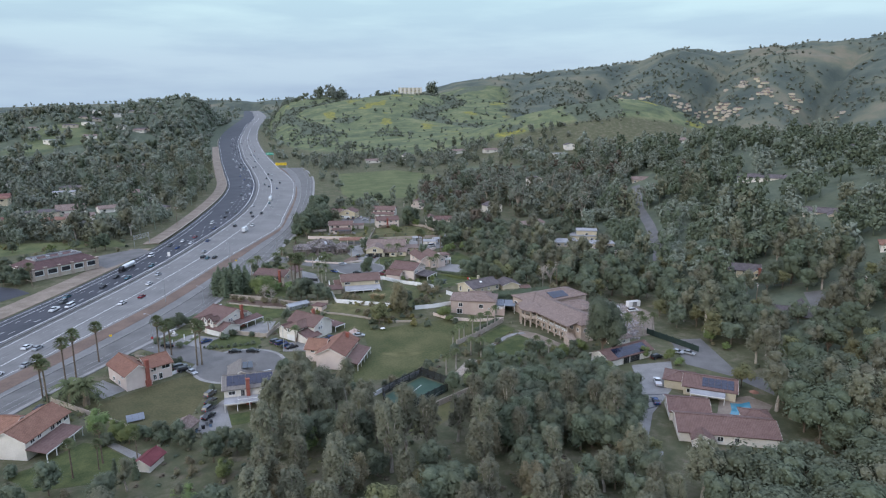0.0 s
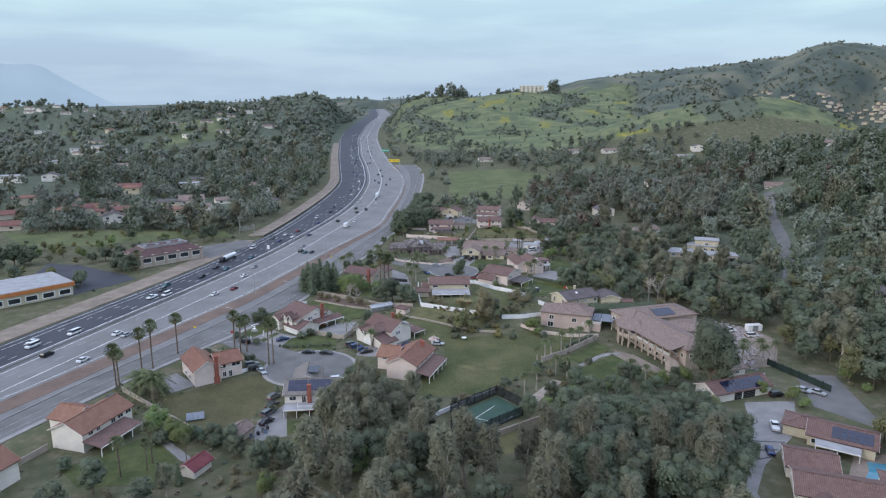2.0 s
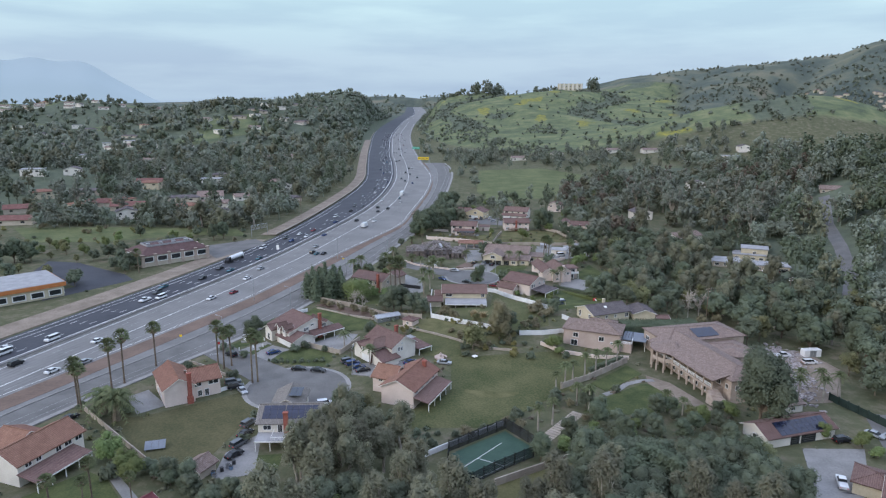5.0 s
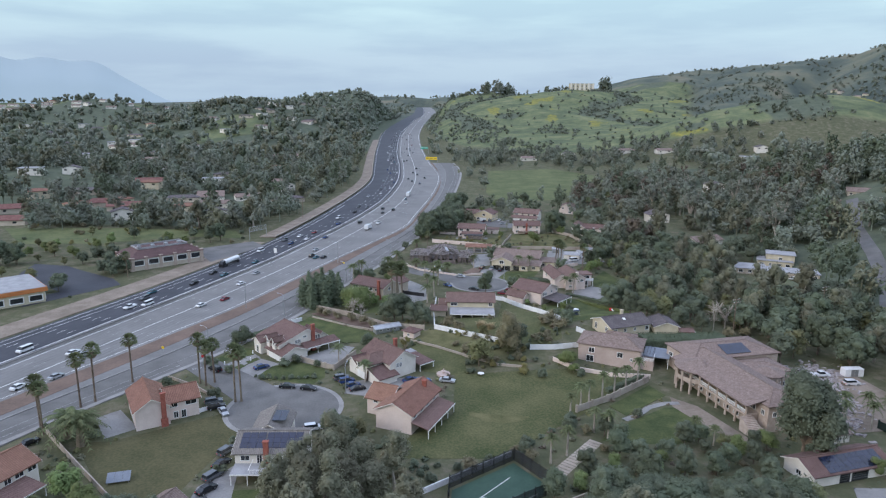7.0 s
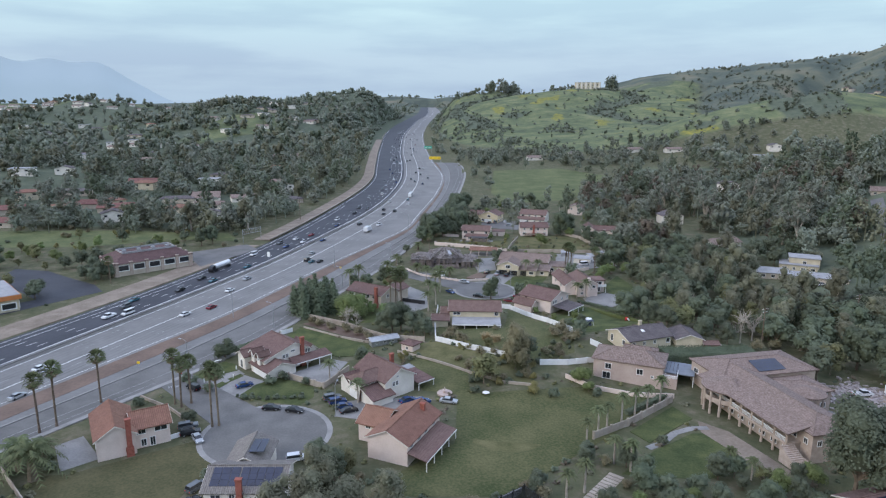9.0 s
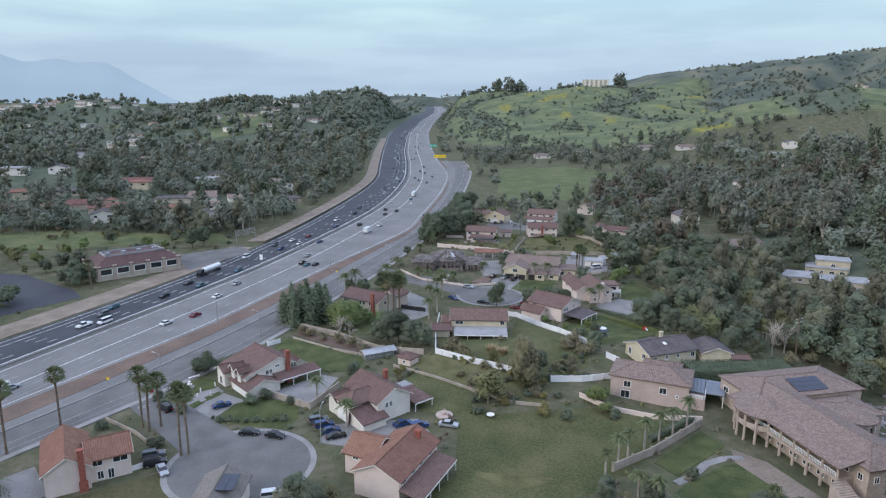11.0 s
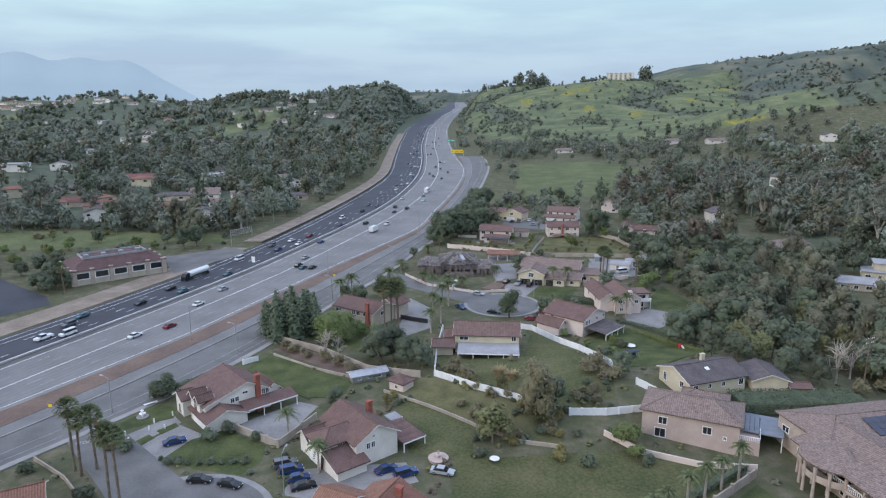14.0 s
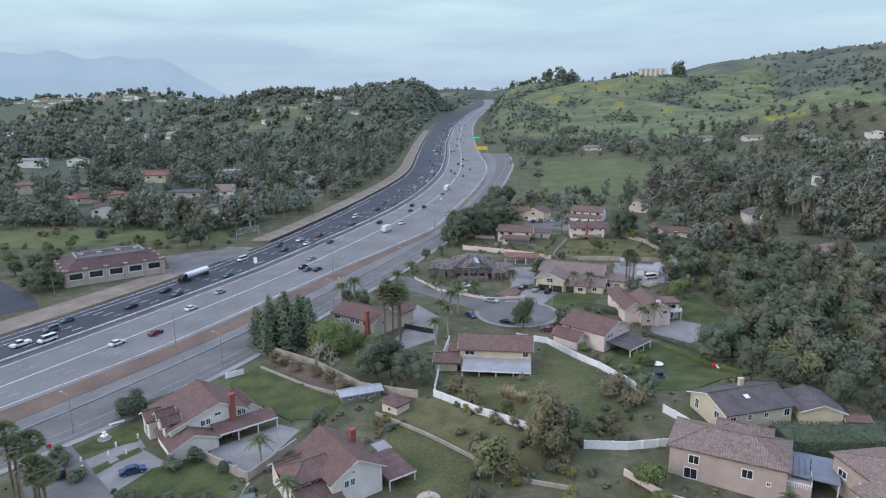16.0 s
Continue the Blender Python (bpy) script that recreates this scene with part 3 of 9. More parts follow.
def build_roads():
    A, M, R = (lambda y, o=0: spline(ROAD_Y, ROAD_A, y) + o), (lambda y, o=0: spline(ROAD_Y, ROAD_M, y) + o), (lambda y, o=0: spline(RIGHT_Y, ROAD_R, y) + o)
    D, K, F = (lambda y, o=0: spline(SIDE_Y, SIDE_D, y) + o), (lambda y, o=0: spline(SIDE_Y, SIDE_K, y) + o), (lambda y, o=0: spline(SIDE_Y, SIDE_F, y) + o)
    strip("road_southbound", A, M, -400, 3330, 0.0, M_ASPHALT, "dark asphalt freeway lanes curving between hills", "road")
    strip("road_northbound", M, R, -400, 3330, 0.03, M_CONCRETE, "pale concrete freeway lanes curving between hills", "road")
    strip("verge_earth", R, D, -400, 740, 0.12, M_DIRT, "bare brown earth strip beside the freeway", "verge")
    strip("verge_concrete", D, K, -400, 740, 0.05, M_TRACK, "grey concrete shoulder beside the frontage road", "verge")
    strip("road_frontage", lambda y: K(y, 0.6), F, -400, 740, 0.0, M_STREET, "worn grey frontage road beside the freeway", "road")
    strip("kerb_frontage", F, lambda y: F(y, 1.9), -400, 740, 0.14, M_KERB, "pale concrete pavement and kerb of the frontage road", "pavement")
    strip("barrier_frontage", K, lambda y: K(y, 0.45), -400, 740, 0.20, M_KERB, "low concrete kerb along the frontage road", "kerb")
    strip("barrier_median", lambda y: M(y, 0.7), lambda y: M(y, 1.3), -400, 3330, 0.95, M_CONCRETE, "concrete median barrier between the carriageways", "barrier")
    strip("verge_gravel", lambda y: A(y, -14.0), lambda y: A(y, -1.6), -400, 292, 0.06, M_PALEDIRT, "pale gravel and concrete verge of the freeway", "verge")
    strip("wall_retaining", lambda y: A(y, -1.2), lambda y: A(y, -0.6), 300, 1300, 1.3, M_BLOCK, "low concrete retaining wall along the freeway", "wall")
    strip("bank_earth", lambda y: A(y, -11.0), lambda y: A(y, -1.25), 300, 1100, 0.5, M_PALEDIRT, "bare tan earth bank above the freeway", "verge")
    g = Geo()

    worn = Geo()

    def mark(off, y0, y1, w, dash=0.0, cycle=0.0, curve=M, g=g):
        if not dash:
            ys = np.arange(y0, y1 + 0.1, 8.0)
            x, z = curve(ys) + off, road_z(ys) + (0.05 if w < 0.7 else 0.042)
            v = [p for k in range(len(ys)) for p in ((x[k], ys[k], z[k]), (x[k] + w, ys[k], z[k]))]
            g.add(v, [(2 * k, 2 * k + 1, 2 * k + 3, 2 * k + 2) for k in range(len(ys) - 1)])
            return
        for y in np.arange(y0, y1, cycle):
            xa, xb = float(curve(y)) + off, float(curve(y + dash)) + off
            za, zb = float(road_z(y)) + 0.05, float(road_z(y + dash)) + 0.05
            g.add([(xa, y, za), (xa + w, y, za), (xb + w, y + dash, zb), (xb, y + dash, zb)], [(0, 1, 2, 3)])

    wear = Geo()
    for off in (4.0, 7.8, 11.9, 16.3, 20.1, 24.0):
        for side in (0.0, 1.7):
            mark(off + side, -380, 1800, 0.75, g=wear)
    solid("lane_wear", wear, M_TRACK, "darker tyre-worn tracks along concrete lanes", "road marking", "structure")
    mark(-2.6, -380, 3200, 0.45)
    mark(2.6, -380, 2300, 0.28)
    for k, off in enumerate((-6.3, -10.0, -13.7)):
        mark(off, -380, 1400, 0.22, 3.7, 14.6)
    mark(1.8, -380, 1400, 0.25, curve=A)
    mark(5.2, -380, 420, 0.22, curve=A)
    mark(15.2, -380, 2900, 0.30)
    for off in (6.4, 10.2, 19.0, 22.6):
        mark(off, -380, 1400, 0.16, 3.7, 14.6, g=worn)
    mark(-2.2, -380, 1800, 0.22, curve=R)
    mark(-5.8, -380, 700, 0.14, curve=F, g=worn)
    mark(-2.4, -380, 700, 0.12, curve=F, g=worn)
    solid("lane_markings", g, M_PAINT, "white lane lines and dashes on the carriageways", "road marking", "structure")
    solid("lane_markings", worn, M_WORN, "worn faint lane dashes on concrete", "road marking", "structure")


def patch(name, pts, mat, label, category, lift=0.03, deep=0.4, kind="structure", block=True):
    """A flat patch of lawn or paving that follows the ground."""
    z = max(gz(x, y) for x, y in pts)
    c = (sum(p[0] for p in pts) / len(pts), sum(p[1] for p in pts) / len(pts))
    z = max(z, gz(*c))
    low = min(gz(x, y) for x, y in pts)
    if z - low < 0.3:
        g = Geo().poly(pts, z - deep, z + lift)
    else:
        # a sheet cut into small faces that hugs the slope
        bm = bmesh.new()
        bm.faces.new([bm.verts.new((x, y, 0)) for x, y in pts])
        for axis in (0, 1):
            lo, hi = min(p[axis] for p in pts), max(p[axis] for p in pts)
            for c in np.arange(lo + 3, hi, 3.0 if hi - lo < 80 else 9.0):
                spot, way = ((c, 0, 0), (1, 0, 0)) if axis == 0 else ((0, c, 0), (0, 1, 0))
                bmesh.ops.bisect_plane(bm, geom=bm.verts[:] + bm.edges[:] + bm.faces[:], plane_co=spot, plane_no=way)
        bmesh.ops.recalc_face_normals(bm, faces=bm.faces)
        for v in bm.verts:
            v.co.z = gz(v.co.x, v.co.y) + lift + 0.05
        g = bpy.data.meshes.new(name)
        bm.to_mesh(g)
        bm.free()
        g.materials.append(mat)
    if block:
        KEEP_OUT.append(pts)
    return solid(name, g, mat, label, category, kind)


def fence(name, pts, high, thick, mat, label, category, post=0.0, rise=0.3, dz=0.0):
    """A wall or fence along a line: panels between posts, each panel a part."""
    x0, y0 = pts[0]
    root = thing(name, Matrix.Translation((x0, y0, gz(x0, y0))), label, category)
    base = gz(x0, y0)
    pg = Geo()
    for (ax, ay), (bx, by) in zip(pts, pts[1:]):
        n = max(1, round(math.hypot(bx - ax, by - ay) / 3.0))
        for k in range(n):
            p, q = (ax + (bx - ax) * k / n, ay + (by - ay) * k / n), (ax + (bx - ax) * (k + 1) / n, ay + (by - ay) * (k + 1) / n)
            za, zb = gz(*p) - base + dz, gz(*q) - base + dz
            d = Vector((q[0] - p[0], q[1] - p[1], 0)).normalized()
            s = Vector((-d.y, d.x, 0)) * thick / 2
            a, b = Vector((p[0] - x0, p[1] - y0, za)), Vector((q[0] - x0, q[1] - y0, zb))
            up = Vector((0, 0, high))
            dn = Vector((0, 0, -0.8))
            v = [a - s + dn, b - s + dn, b + s + dn, a + s + dn, a - s + up, b - s + up, b + s + up, a + s + up]
            part("panel", Geo().add(v, [(3, 2, 1, 0), (4, 5, 6, 7), (0, 1, 5, 4), (1, 2, 6, 5), (2, 3, 7, 6), (3, 0, 4, 7)]), mat, root)
            if post and k % max(1, round(post / 3)) == 0:
                w = thick / 2 + 0.12
                part("post", Geo().soft_box(a.x - w, a.x + w, a.y - w, a.y + w, za - 0.8, za + high + rise, 0.06), mat, root)
    return root

# ---- kinds of things: houses ----
def gable_walls(u0, u1, v0, v1, h, rise, axis, deep=1.5, peak=0.5):
    g = Geo()
    if not rise:
        return g.box(u0, u1, v0, v1, -deep, h)
    if axis == "u":
        vm = v0 + (v1 - v0) * peak
        prof = [(v0, -deep), (v1, -deep), (v1, h), (vm, h + rise), (v0, h)]
        a, b = [(u0, v, z) for v, z in prof], [(u1, v, z) for v, z in prof]
    else:
        um = u0 + (u1 - u0) * peak
        prof = [(u0, -deep), (u1, -deep), (u1, h), (um, h + rise), (u0, h)]
        a, b = [(u, v0, z) for u, z in prof], [(u, v1, z) for u, z in prof]
    g.add(a + b, [(0, 1, 2, 3, 4), (9, 8, 7, 6, 5)] + [(i, 5 + i, 5 + (i + 1) % 5, (i + 1) % 5) for i in range(5)])
    return g


def slab(quad, thick):
    """A roof slope: a quad thickened downwards."""
    return Geo().add(list(quad) + [(x, y, z - thick) for x, y, z in quad], [(0, 1, 2, 3), (7, 6, 5, 4)] + [(i, 4 + i, 4 + (i + 1) % 4, (i + 1) % 4) for i in range(4)])


def gable_roof(u0, u1, v0, v1, h, rise, axis, over=0.6, thick=0.24, peak=0.5):
    """Two slopes, each a slab; the lift keeps them clear of the wall tops."""
    out = []
    lift = thick + 0.01
    if axis == "u":
        vm = v0 + (v1 - v0) * peak
        ze, zf = h - over * rise / (vm - v0) + lift, h - over * rise / (v1 - vm) + lift
        zr = h + rise + lift
        out.append(slab([(u0 - over, v0 - over, ze), (u1 + over, v0 - over, ze), (u1 + over, vm, zr), (u0 - over, vm, zr)], thick))
        out.append(slab([(u0 - over, vm, zr), (u1 + over, vm, zr), (u1 + over, v1 + over, zf), (u0 - over, v1 + over, zf)], thick))
        cap = Geo().tube([(u0 - over, vm, zr), (u1 + over, vm, zr)], [0.16, 0.16], 6)
    else:
        um = u0 + (u1 - u0) * peak
        ze, zf = h - over * rise / (um - u0) + lift, h - over * rise / (u1 - um) + lift
        zr = h + rise + lift
        out.append(slab([(u0 - over, v1 + over, ze), (u0 - over, v0 - over, ze), (um, v0 - over, zr), (um, v1 + over, zr)], thick))
        out.append(slab([(um, v1 + over, zr), (um, v0 - over, zr), (u1 + over, v0 - over, zf), (u1 + over, v1 + over, zf)], thick))
        cap = Geo().tube([(um, v0 - over, zr), (um, v1 + over, zr)], [0.16, 0.16], 6)
    return out, cap


def hip_roof(u0, u1, v0, v1, h, rise, over=0.6, thick=0.25):
    a, b, c, d = u0 - over, u1 + over, v0 - over, v1 + over
    w, t = b - a, d - c
    z0, z1 = h + 0.01, h + rise
    if w >= t:
        r = [(a + t / 2, (c + d) / 2, z1), (b - t / 2 + 0.01, (c + d) / 2, z1)]
        top = [(0, 1, 5, 4), (1, 2, 5), (2, 3, 4, 5), (3, 0, 4)]
    else:
        r = [((a + b) / 2, c + w / 2, z1), ((a + b) / 2, d - w / 2 + 0.01, z1)]
        top = [(0, 1, 4), (1, 2, 5, 4), (2, 3, 5), (3, 0, 4, 5)]
    v = [(a, c, z0 + thick), (b, c, z0 + thick), (b, d, z0 + thick), (a, d, z0 + thick)] + r + [(a, c, z0), (b, c, z0), (b, d, z0), (a, d, z0)]
    g = Geo().add(v, top + [(9, 8, 7, 6)] + [(6 + i, 6 + (i + 1) % 4, (i + 1) % 4, i) for i in range(4)])
    ridges = Geo()
    for p, q in ((0, 4), (3, 4 if w >= t else 5), (1, 5 if w >= t else 4), (2, 5), (4, 5)):
        ridges.tube([v[p], v[q]], [0.13, 0.13], 5)
    return g, ridges


WINDOW_CACHE = {}


def window(parent, w, h, m, fine=True):
    """A framed window with a crossbar; the pane is set back in the frame. Local x runs along the wall, y points into it."""
    key = (round(w, 1), round(h, 1))
    if not fine:
        part("window", Geo().box(-w / 2, w / 2, -0.06, 0.03, -h / 2, h / 2), M_GLASS, parent).matrix_basis = m
        return
    if key not in WINDOW_CACHE:
        f = 0.14
        g = Geo()
        g.box(-w / 2 - f, w / 2 + f, -0.10, 0.04, -h / 2 - f, -h / 2).box(-w / 2 - f, w / 2 + f, -0.10, 0.04, h / 2, h / 2 + f)
        g.box(-w / 2 - f, -w / 2, -0.10, 0.04, -h / 2, h / 2).box(w / 2, w / 2 + f, -0.10, 0.04, -h / 2, h / 2)
        g.box(-0.04, 0.04, -0.07, 0.04, -h / 2, h / 2)
        p = Geo().box(-w / 2, w / 2, -0.025, 0.03, -h / 2, h / 2)
        WINDOW_CACHE[key] = (g.mesh("window_frame", M_TRIM), p.mesh("pane", M_GLASS))
    frame_mesh, pane_mesh = WINDOW_CACHE[key]
    fr = part("window", frame_mesh, None, parent)
    fr.matrix_basis = m
    part("pane", pane_mesh, None, fr)


def side_pose(block, side, along, z):
    """The pose on a block's side: S is v0, N is v1, W is u0, E is u1; along in 0..1."""
    u0, u1, v0, v1 = block[:4]
    if side == "S":
        return pose(u0 + (u1 - u0) * along, v0, z, 0, 0, 0)
    if side == "N":
        return pose(u1 + (u0 - u1) * along, v1, z, 0, 0, 180)
    if side == "E":
        return pose(u1, v0 + (v1 - v0) * along, z, 0, 0, 90)
    return pose(u0, v1 + (v0 - v1) * along, z, 0, 0, -90)


def house(name, label, x, y, yaw, blocks, wall, roof, chimney=None, covers=(), garages=(), solar=(), windows=None, seed=1, z=None, group="houses of the suburb", fine=True):
    """blocks: (u0, u1, v0, v1, wall height, rise, 'u', 'v', 'hip' or 'flat'); covers: (u0, u1, v0, v1, z low at v0, z high at v1);
    garages: (block, side, along, width); solar: (u0, u1, v0, v1, z at v0, z at v1); windows: (block, side, along, z, w, h)."""
    rng = random.Random(seed)
    z = gz(x, y) if z is None else z
    root = thing(name, pose(x, y, z, 0, 0, yaw), label, "house", group)
    turn = Matrix.Rotation(radians(yaw), 3, "Z")
    us, vs = [b[0] for b in blocks] + [b[1] for b in blocks], [b[2] for b in blocks] + [b[3] for b in blocks]
    for c in covers:
        us += c[:2]
        vs += c[2:4]
    KEEP_OUT.append([tuple((turn @ Vector((u, v, 0)) + Vector((x, y, 0))).xy) for u, v in
                     ((min(us) - 2, min(vs) - 2), (max(us) + 2, min(vs) - 2), (max(us) + 2, max(vs) + 2), (min(us) - 2, max(vs) + 2))])
    for b in blocks:
        u0, u1, v0, v1, h, rise, axis, *more = b
        peak = more[0] if more else 0.5
        part("wall", gable_walls(u0, u1, v0, v1, h, rise if axis in "uv" else 0, axis, peak=peak), wall, root)
        if axis == "hip":
            g, ridges = hip_roof(u0, u1, v0, v1, h, rise)
            top = part("roof", g, roof, root)
            if fine:
                part("ridge_tiles", ridges, roof, top)
        elif axis == "flat":
            part("roof", Geo().soft_box(u0 - 0.5, u1 + 0.5, v0 - 0.5, v1 + 0.5, h + 0.01, h + 0.45, 0.12), roof, root)
        else:
            slopes, cap = gable_roof(u0, u1, v0, v1, h, rise, axis, peak=peak)
            tops = [part("roof", s, roof, root) for s in slopes]
            if fine:
                part("ridge_tiles", cap, roof, tops[0])
            ov = 0.63
            lo, hi, c0, c1 = (u0 - ov, u1 + ov, v0, v1) if axis == "u" else (v0 - ov, v1 + ov, u0, u1)
            mid = c0 + (c1 - c0) * peak
            for e0, e1 in ((lo - 0.03, lo + 0.05), (hi - 0.05, hi + 0.03)) if fine else ():
                for edge, run in ((c0 - ov, mid - c0), (c1 + ov, c1 - mid)):
                    low = h - ov * rise / run
                    q = [(e0, edge, low), (e1, edge, low), (e1, mid, h + rise), (e0, mid, h + rise)]
                    v = [(a, b, z + dz) if axis == "u" else (b, a, z + dz) for dz in (-0.02, 0.2) for a, b, z in q]
                    part("bargeboard", Geo().add(v, [(3, 2, 1, 0), (4, 5, 6, 7), (0, 1, 5, 4), (1, 2, 6, 5), (2, 3, 7, 6), (3, 0, 4, 7)]), M_WHITE, root, "white bargeboard")
    if windows is None:
        windows = []
        for k, b in enumerate(blocks):
            if b[6] == "flat" and b[4] < 2.5:
                continue
            for side in "SENW":
                run = b[1] - b[0] if side in "SN" else b[3] - b[2]
                n = max(1, int(run / 3.6))
                for zz in ([1.5, 4.2] if b[4] > 4.5 else [1.5]):
                    for i in range(n):
                        if rng.random() < 0.72:
                            windows.append((k, side, (i + 0.5) / n, zz, rng.choice((1.0, 1.4, 1.8)), 1.2))
    for k, side, along, zz, w, h in windows:
        window(root, w, h, side_pose(blocks[k], side, along, zz), fine)
    for k, side, along, w, *paint in garages:
        g = Geo().box(-w / 2, w / 2, -0.06, 0.05, 0.02, 2.25)
        for i in range(4):
            g.box(-w / 2 + 0.06, w / 2 - 0.06, -0.09, -0.05, 0.08 + i * 0.55, 0.54 + i * 0.55)
        d = part("garage_door", g, paint[0] if paint else M_TRIM, root, "panel filling a garage opening" if paint else "white panelled garage door")
        d.matrix_basis = side_pose(blocks[k], side, along, 0)
    if chimney:
        u, v, top = chimney
        g = Geo().box(u - 0.55, u + 0.55, v - 0.4, v + 0.4, -0.5, top).box(u - 0.68, u + 0.68, v - 0.52, v + 0.52, top, top + 0.25)
        g.box(u - 0.8, u + 0.8, v - 0.5, v + 0.5, -0.5, 2.0)
        part("chimney", g, M_BRICK, root, "red brick chimney")
    for u0, u1, v0, v1, za, zb, *more in covers:
        mat = more[0] if more else roof
        if len(more) > 1:  # slopes down towards u1
            c = part("patio_cover", slab([(u0, v0, zb), (u1, v0, za), (u1, v1, za), (u0, v1, zb)], 0.2), mat, root)
            part("fascia", Geo().box(u1 + 0.01, u1 + 0.06, v0, v1, za - 0.3, za + 0.02), M_TRIM, c)
            ends = [(u1 - 0.2, v0 + 0.2 + (v1 - v0 - 0.4) * i / 4) for i in range(5)]
        else:
            c = part("patio_cover", slab([(u0, v0, za), (u1, v0, za), (u1, v1, zb), (u0, v1, zb)], 0.2), mat, root)
            part("fascia", Geo().box(u0, u1, v0 - 0.06, v0 - 0.01, za - 0.3, za + 0.02), M_TRIM, c)
            n = max(2, round((u1 - u0) / 4) + 1)
            ends = [(u0 + 0.2 + (u1 - u0 - 0.4) * i / (n - 1), v0 + 0.2) for i in range(n)]
        for u, v in ends:
            part("post", Geo().box(u - 0.09, u + 0.09, v - 0.09, v + 0.09, -0.4, za - 0.19), M_TRIM, root)
    for u0, u1, v0, v1, za, zb in solar:
        n = max(1, round((u1 - u0) / 1.7))
        rows = max(1, round(abs(v1 - v0) / 1.2))
        for i in range(n):
            for j in range(rows):
                a, b = u0 + (u1 - u0) * i / n + 0.04, u0 + (u1 - u0) * (i + 1) / n - 0.04
                c, d = v0 + (v1 - v0) * j / rows + 0.03, v0 + (v1 - v0) * (j + 1) / rows - 0.03
                zc, zd = za + (zb - za) * j / rows, za + (zb - za) * (j + 1) / rows
                part("solar_panel", slab([(a, c, zc), (b, c, zc), (b, d, zd), (a, d, zd)], 0.06), M_SOLAR, root, "dark blue solar panel")
    return root


# ---- kinds of things: trees ----
def leaf_cloud(rng, blobs, n, size, droop=0.0, stretch=1.0, loose=0.22, up=0.75):
    """Many small leaf clumps over lumpy blobs (x, y, z, radius, flatness)."""
    n, size = int(n * 1.7), size * 0.86
    w = np.array([b[3] ** 2 for b in blobs])
    pick = rng.choice(len(blobs), n, p=w / w.sum())
    c = np.array([b[:3] for b in blobs])[pick]
    r = np.array([b[3] for b in blobs])[pick]
    fl = np.array([b[4] for b in blobs])[pick]
    d = rng.normal(size=(n, 3))
    d /= np.linalg.norm(d, axis=1)[:, None]
    d[:, 2] = np.where(d[:, 2] < -0.5, -d[:, 2], d[:, 2])
    rad = r * (0.80 + 0.38 * rng.random(n) ** 0.9)
    pos = c + d * rad[:, None] * np.stack([np.ones(n), np.ones(n), fl], 1) + rng.normal(size=(n, 3)) * size * 0.25
    pos[:, 2] -= droop * rng.random(n)
    nrm = d + rng.normal(size=(n, 3)) * loose + np.array([0, 0, up])
    nrm /= np.linalg.norm(nrm, axis=1)[:, None]
    a = np.cross(nrm, rng.normal(size=(n, 3)))
    a /= np.linalg.norm(a, axis=1)[:, None]
    b = np.cross(nrm, a)
    s = size * (0.6 + 0.8 * rng.random(n))[:, None]
    a, b = a * s, b * s * stretch
    v = np.stack([pos - a * 0.8 - b * 0.6, pos + a - b * 0.3, pos - a * 0.1 + b], 1).reshape(-1, 3)
    return v.tolist(), np.arange(3 * n).reshape(n, 3).tolist()


def blob_core(g, blobs, k=0.8, segs=6, rings=4):
    for x, y, z, r, fl in blobs:
        v, f = [(x, y, z + r * k * fl)], []
        for i in range(1, rings):
            t = math.pi * i / rings
            for j in range(segs):
                p = 2 * math.pi * j / segs + i * 0.4
                q = r * k * (0.88 + 0.24 * math.sin(3.1 * i + 5.7 * j + x))
                v.append((x + q * math.sin(t) * math.cos(p), y + q * math.sin(t) * math.sin(p), z + q * fl * math.cos(t)))
        v.append((x, y, z - r * k * fl))
        last = len(v) - 1
        for j in range(segs):
            n = (j + 1) % segs
            f += [(0, 1 + j, 1 + n), (last, last - segs + n, last - segs + j)]
            f += [(1 + i * segs + j, 1 + (i + 1) * segs + j, 1 + (i + 1) * segs + n, 1 + i * segs + n) for i in range(rings - 2)]
        g.add(v, f)


def crown_blobs(rng, h0, h1, r, n, flat=0.8, small=0.45):
    out = [(0, 0, (h0 + h1) / 2, r * 0.62, flat * (h1 - h0) / (2 * r * 0.9))]
    for i in range(n):
        t = 2 * math.pi * i / n * 2.4 + rng.random()
        k = rng.random()
        z = h0 + (h1 - h0) * (0.18 + 0.72 * k)
        rr = r * (0.75 - 0.45 * abs(k - 0.4)) * (0.5 + 0.4 * rng.random())
        out.append((rr * math.cos(t), rr * math.sin(t), z, r * small * (0.75 + 0.5 * rng.random()), flat))
    return out


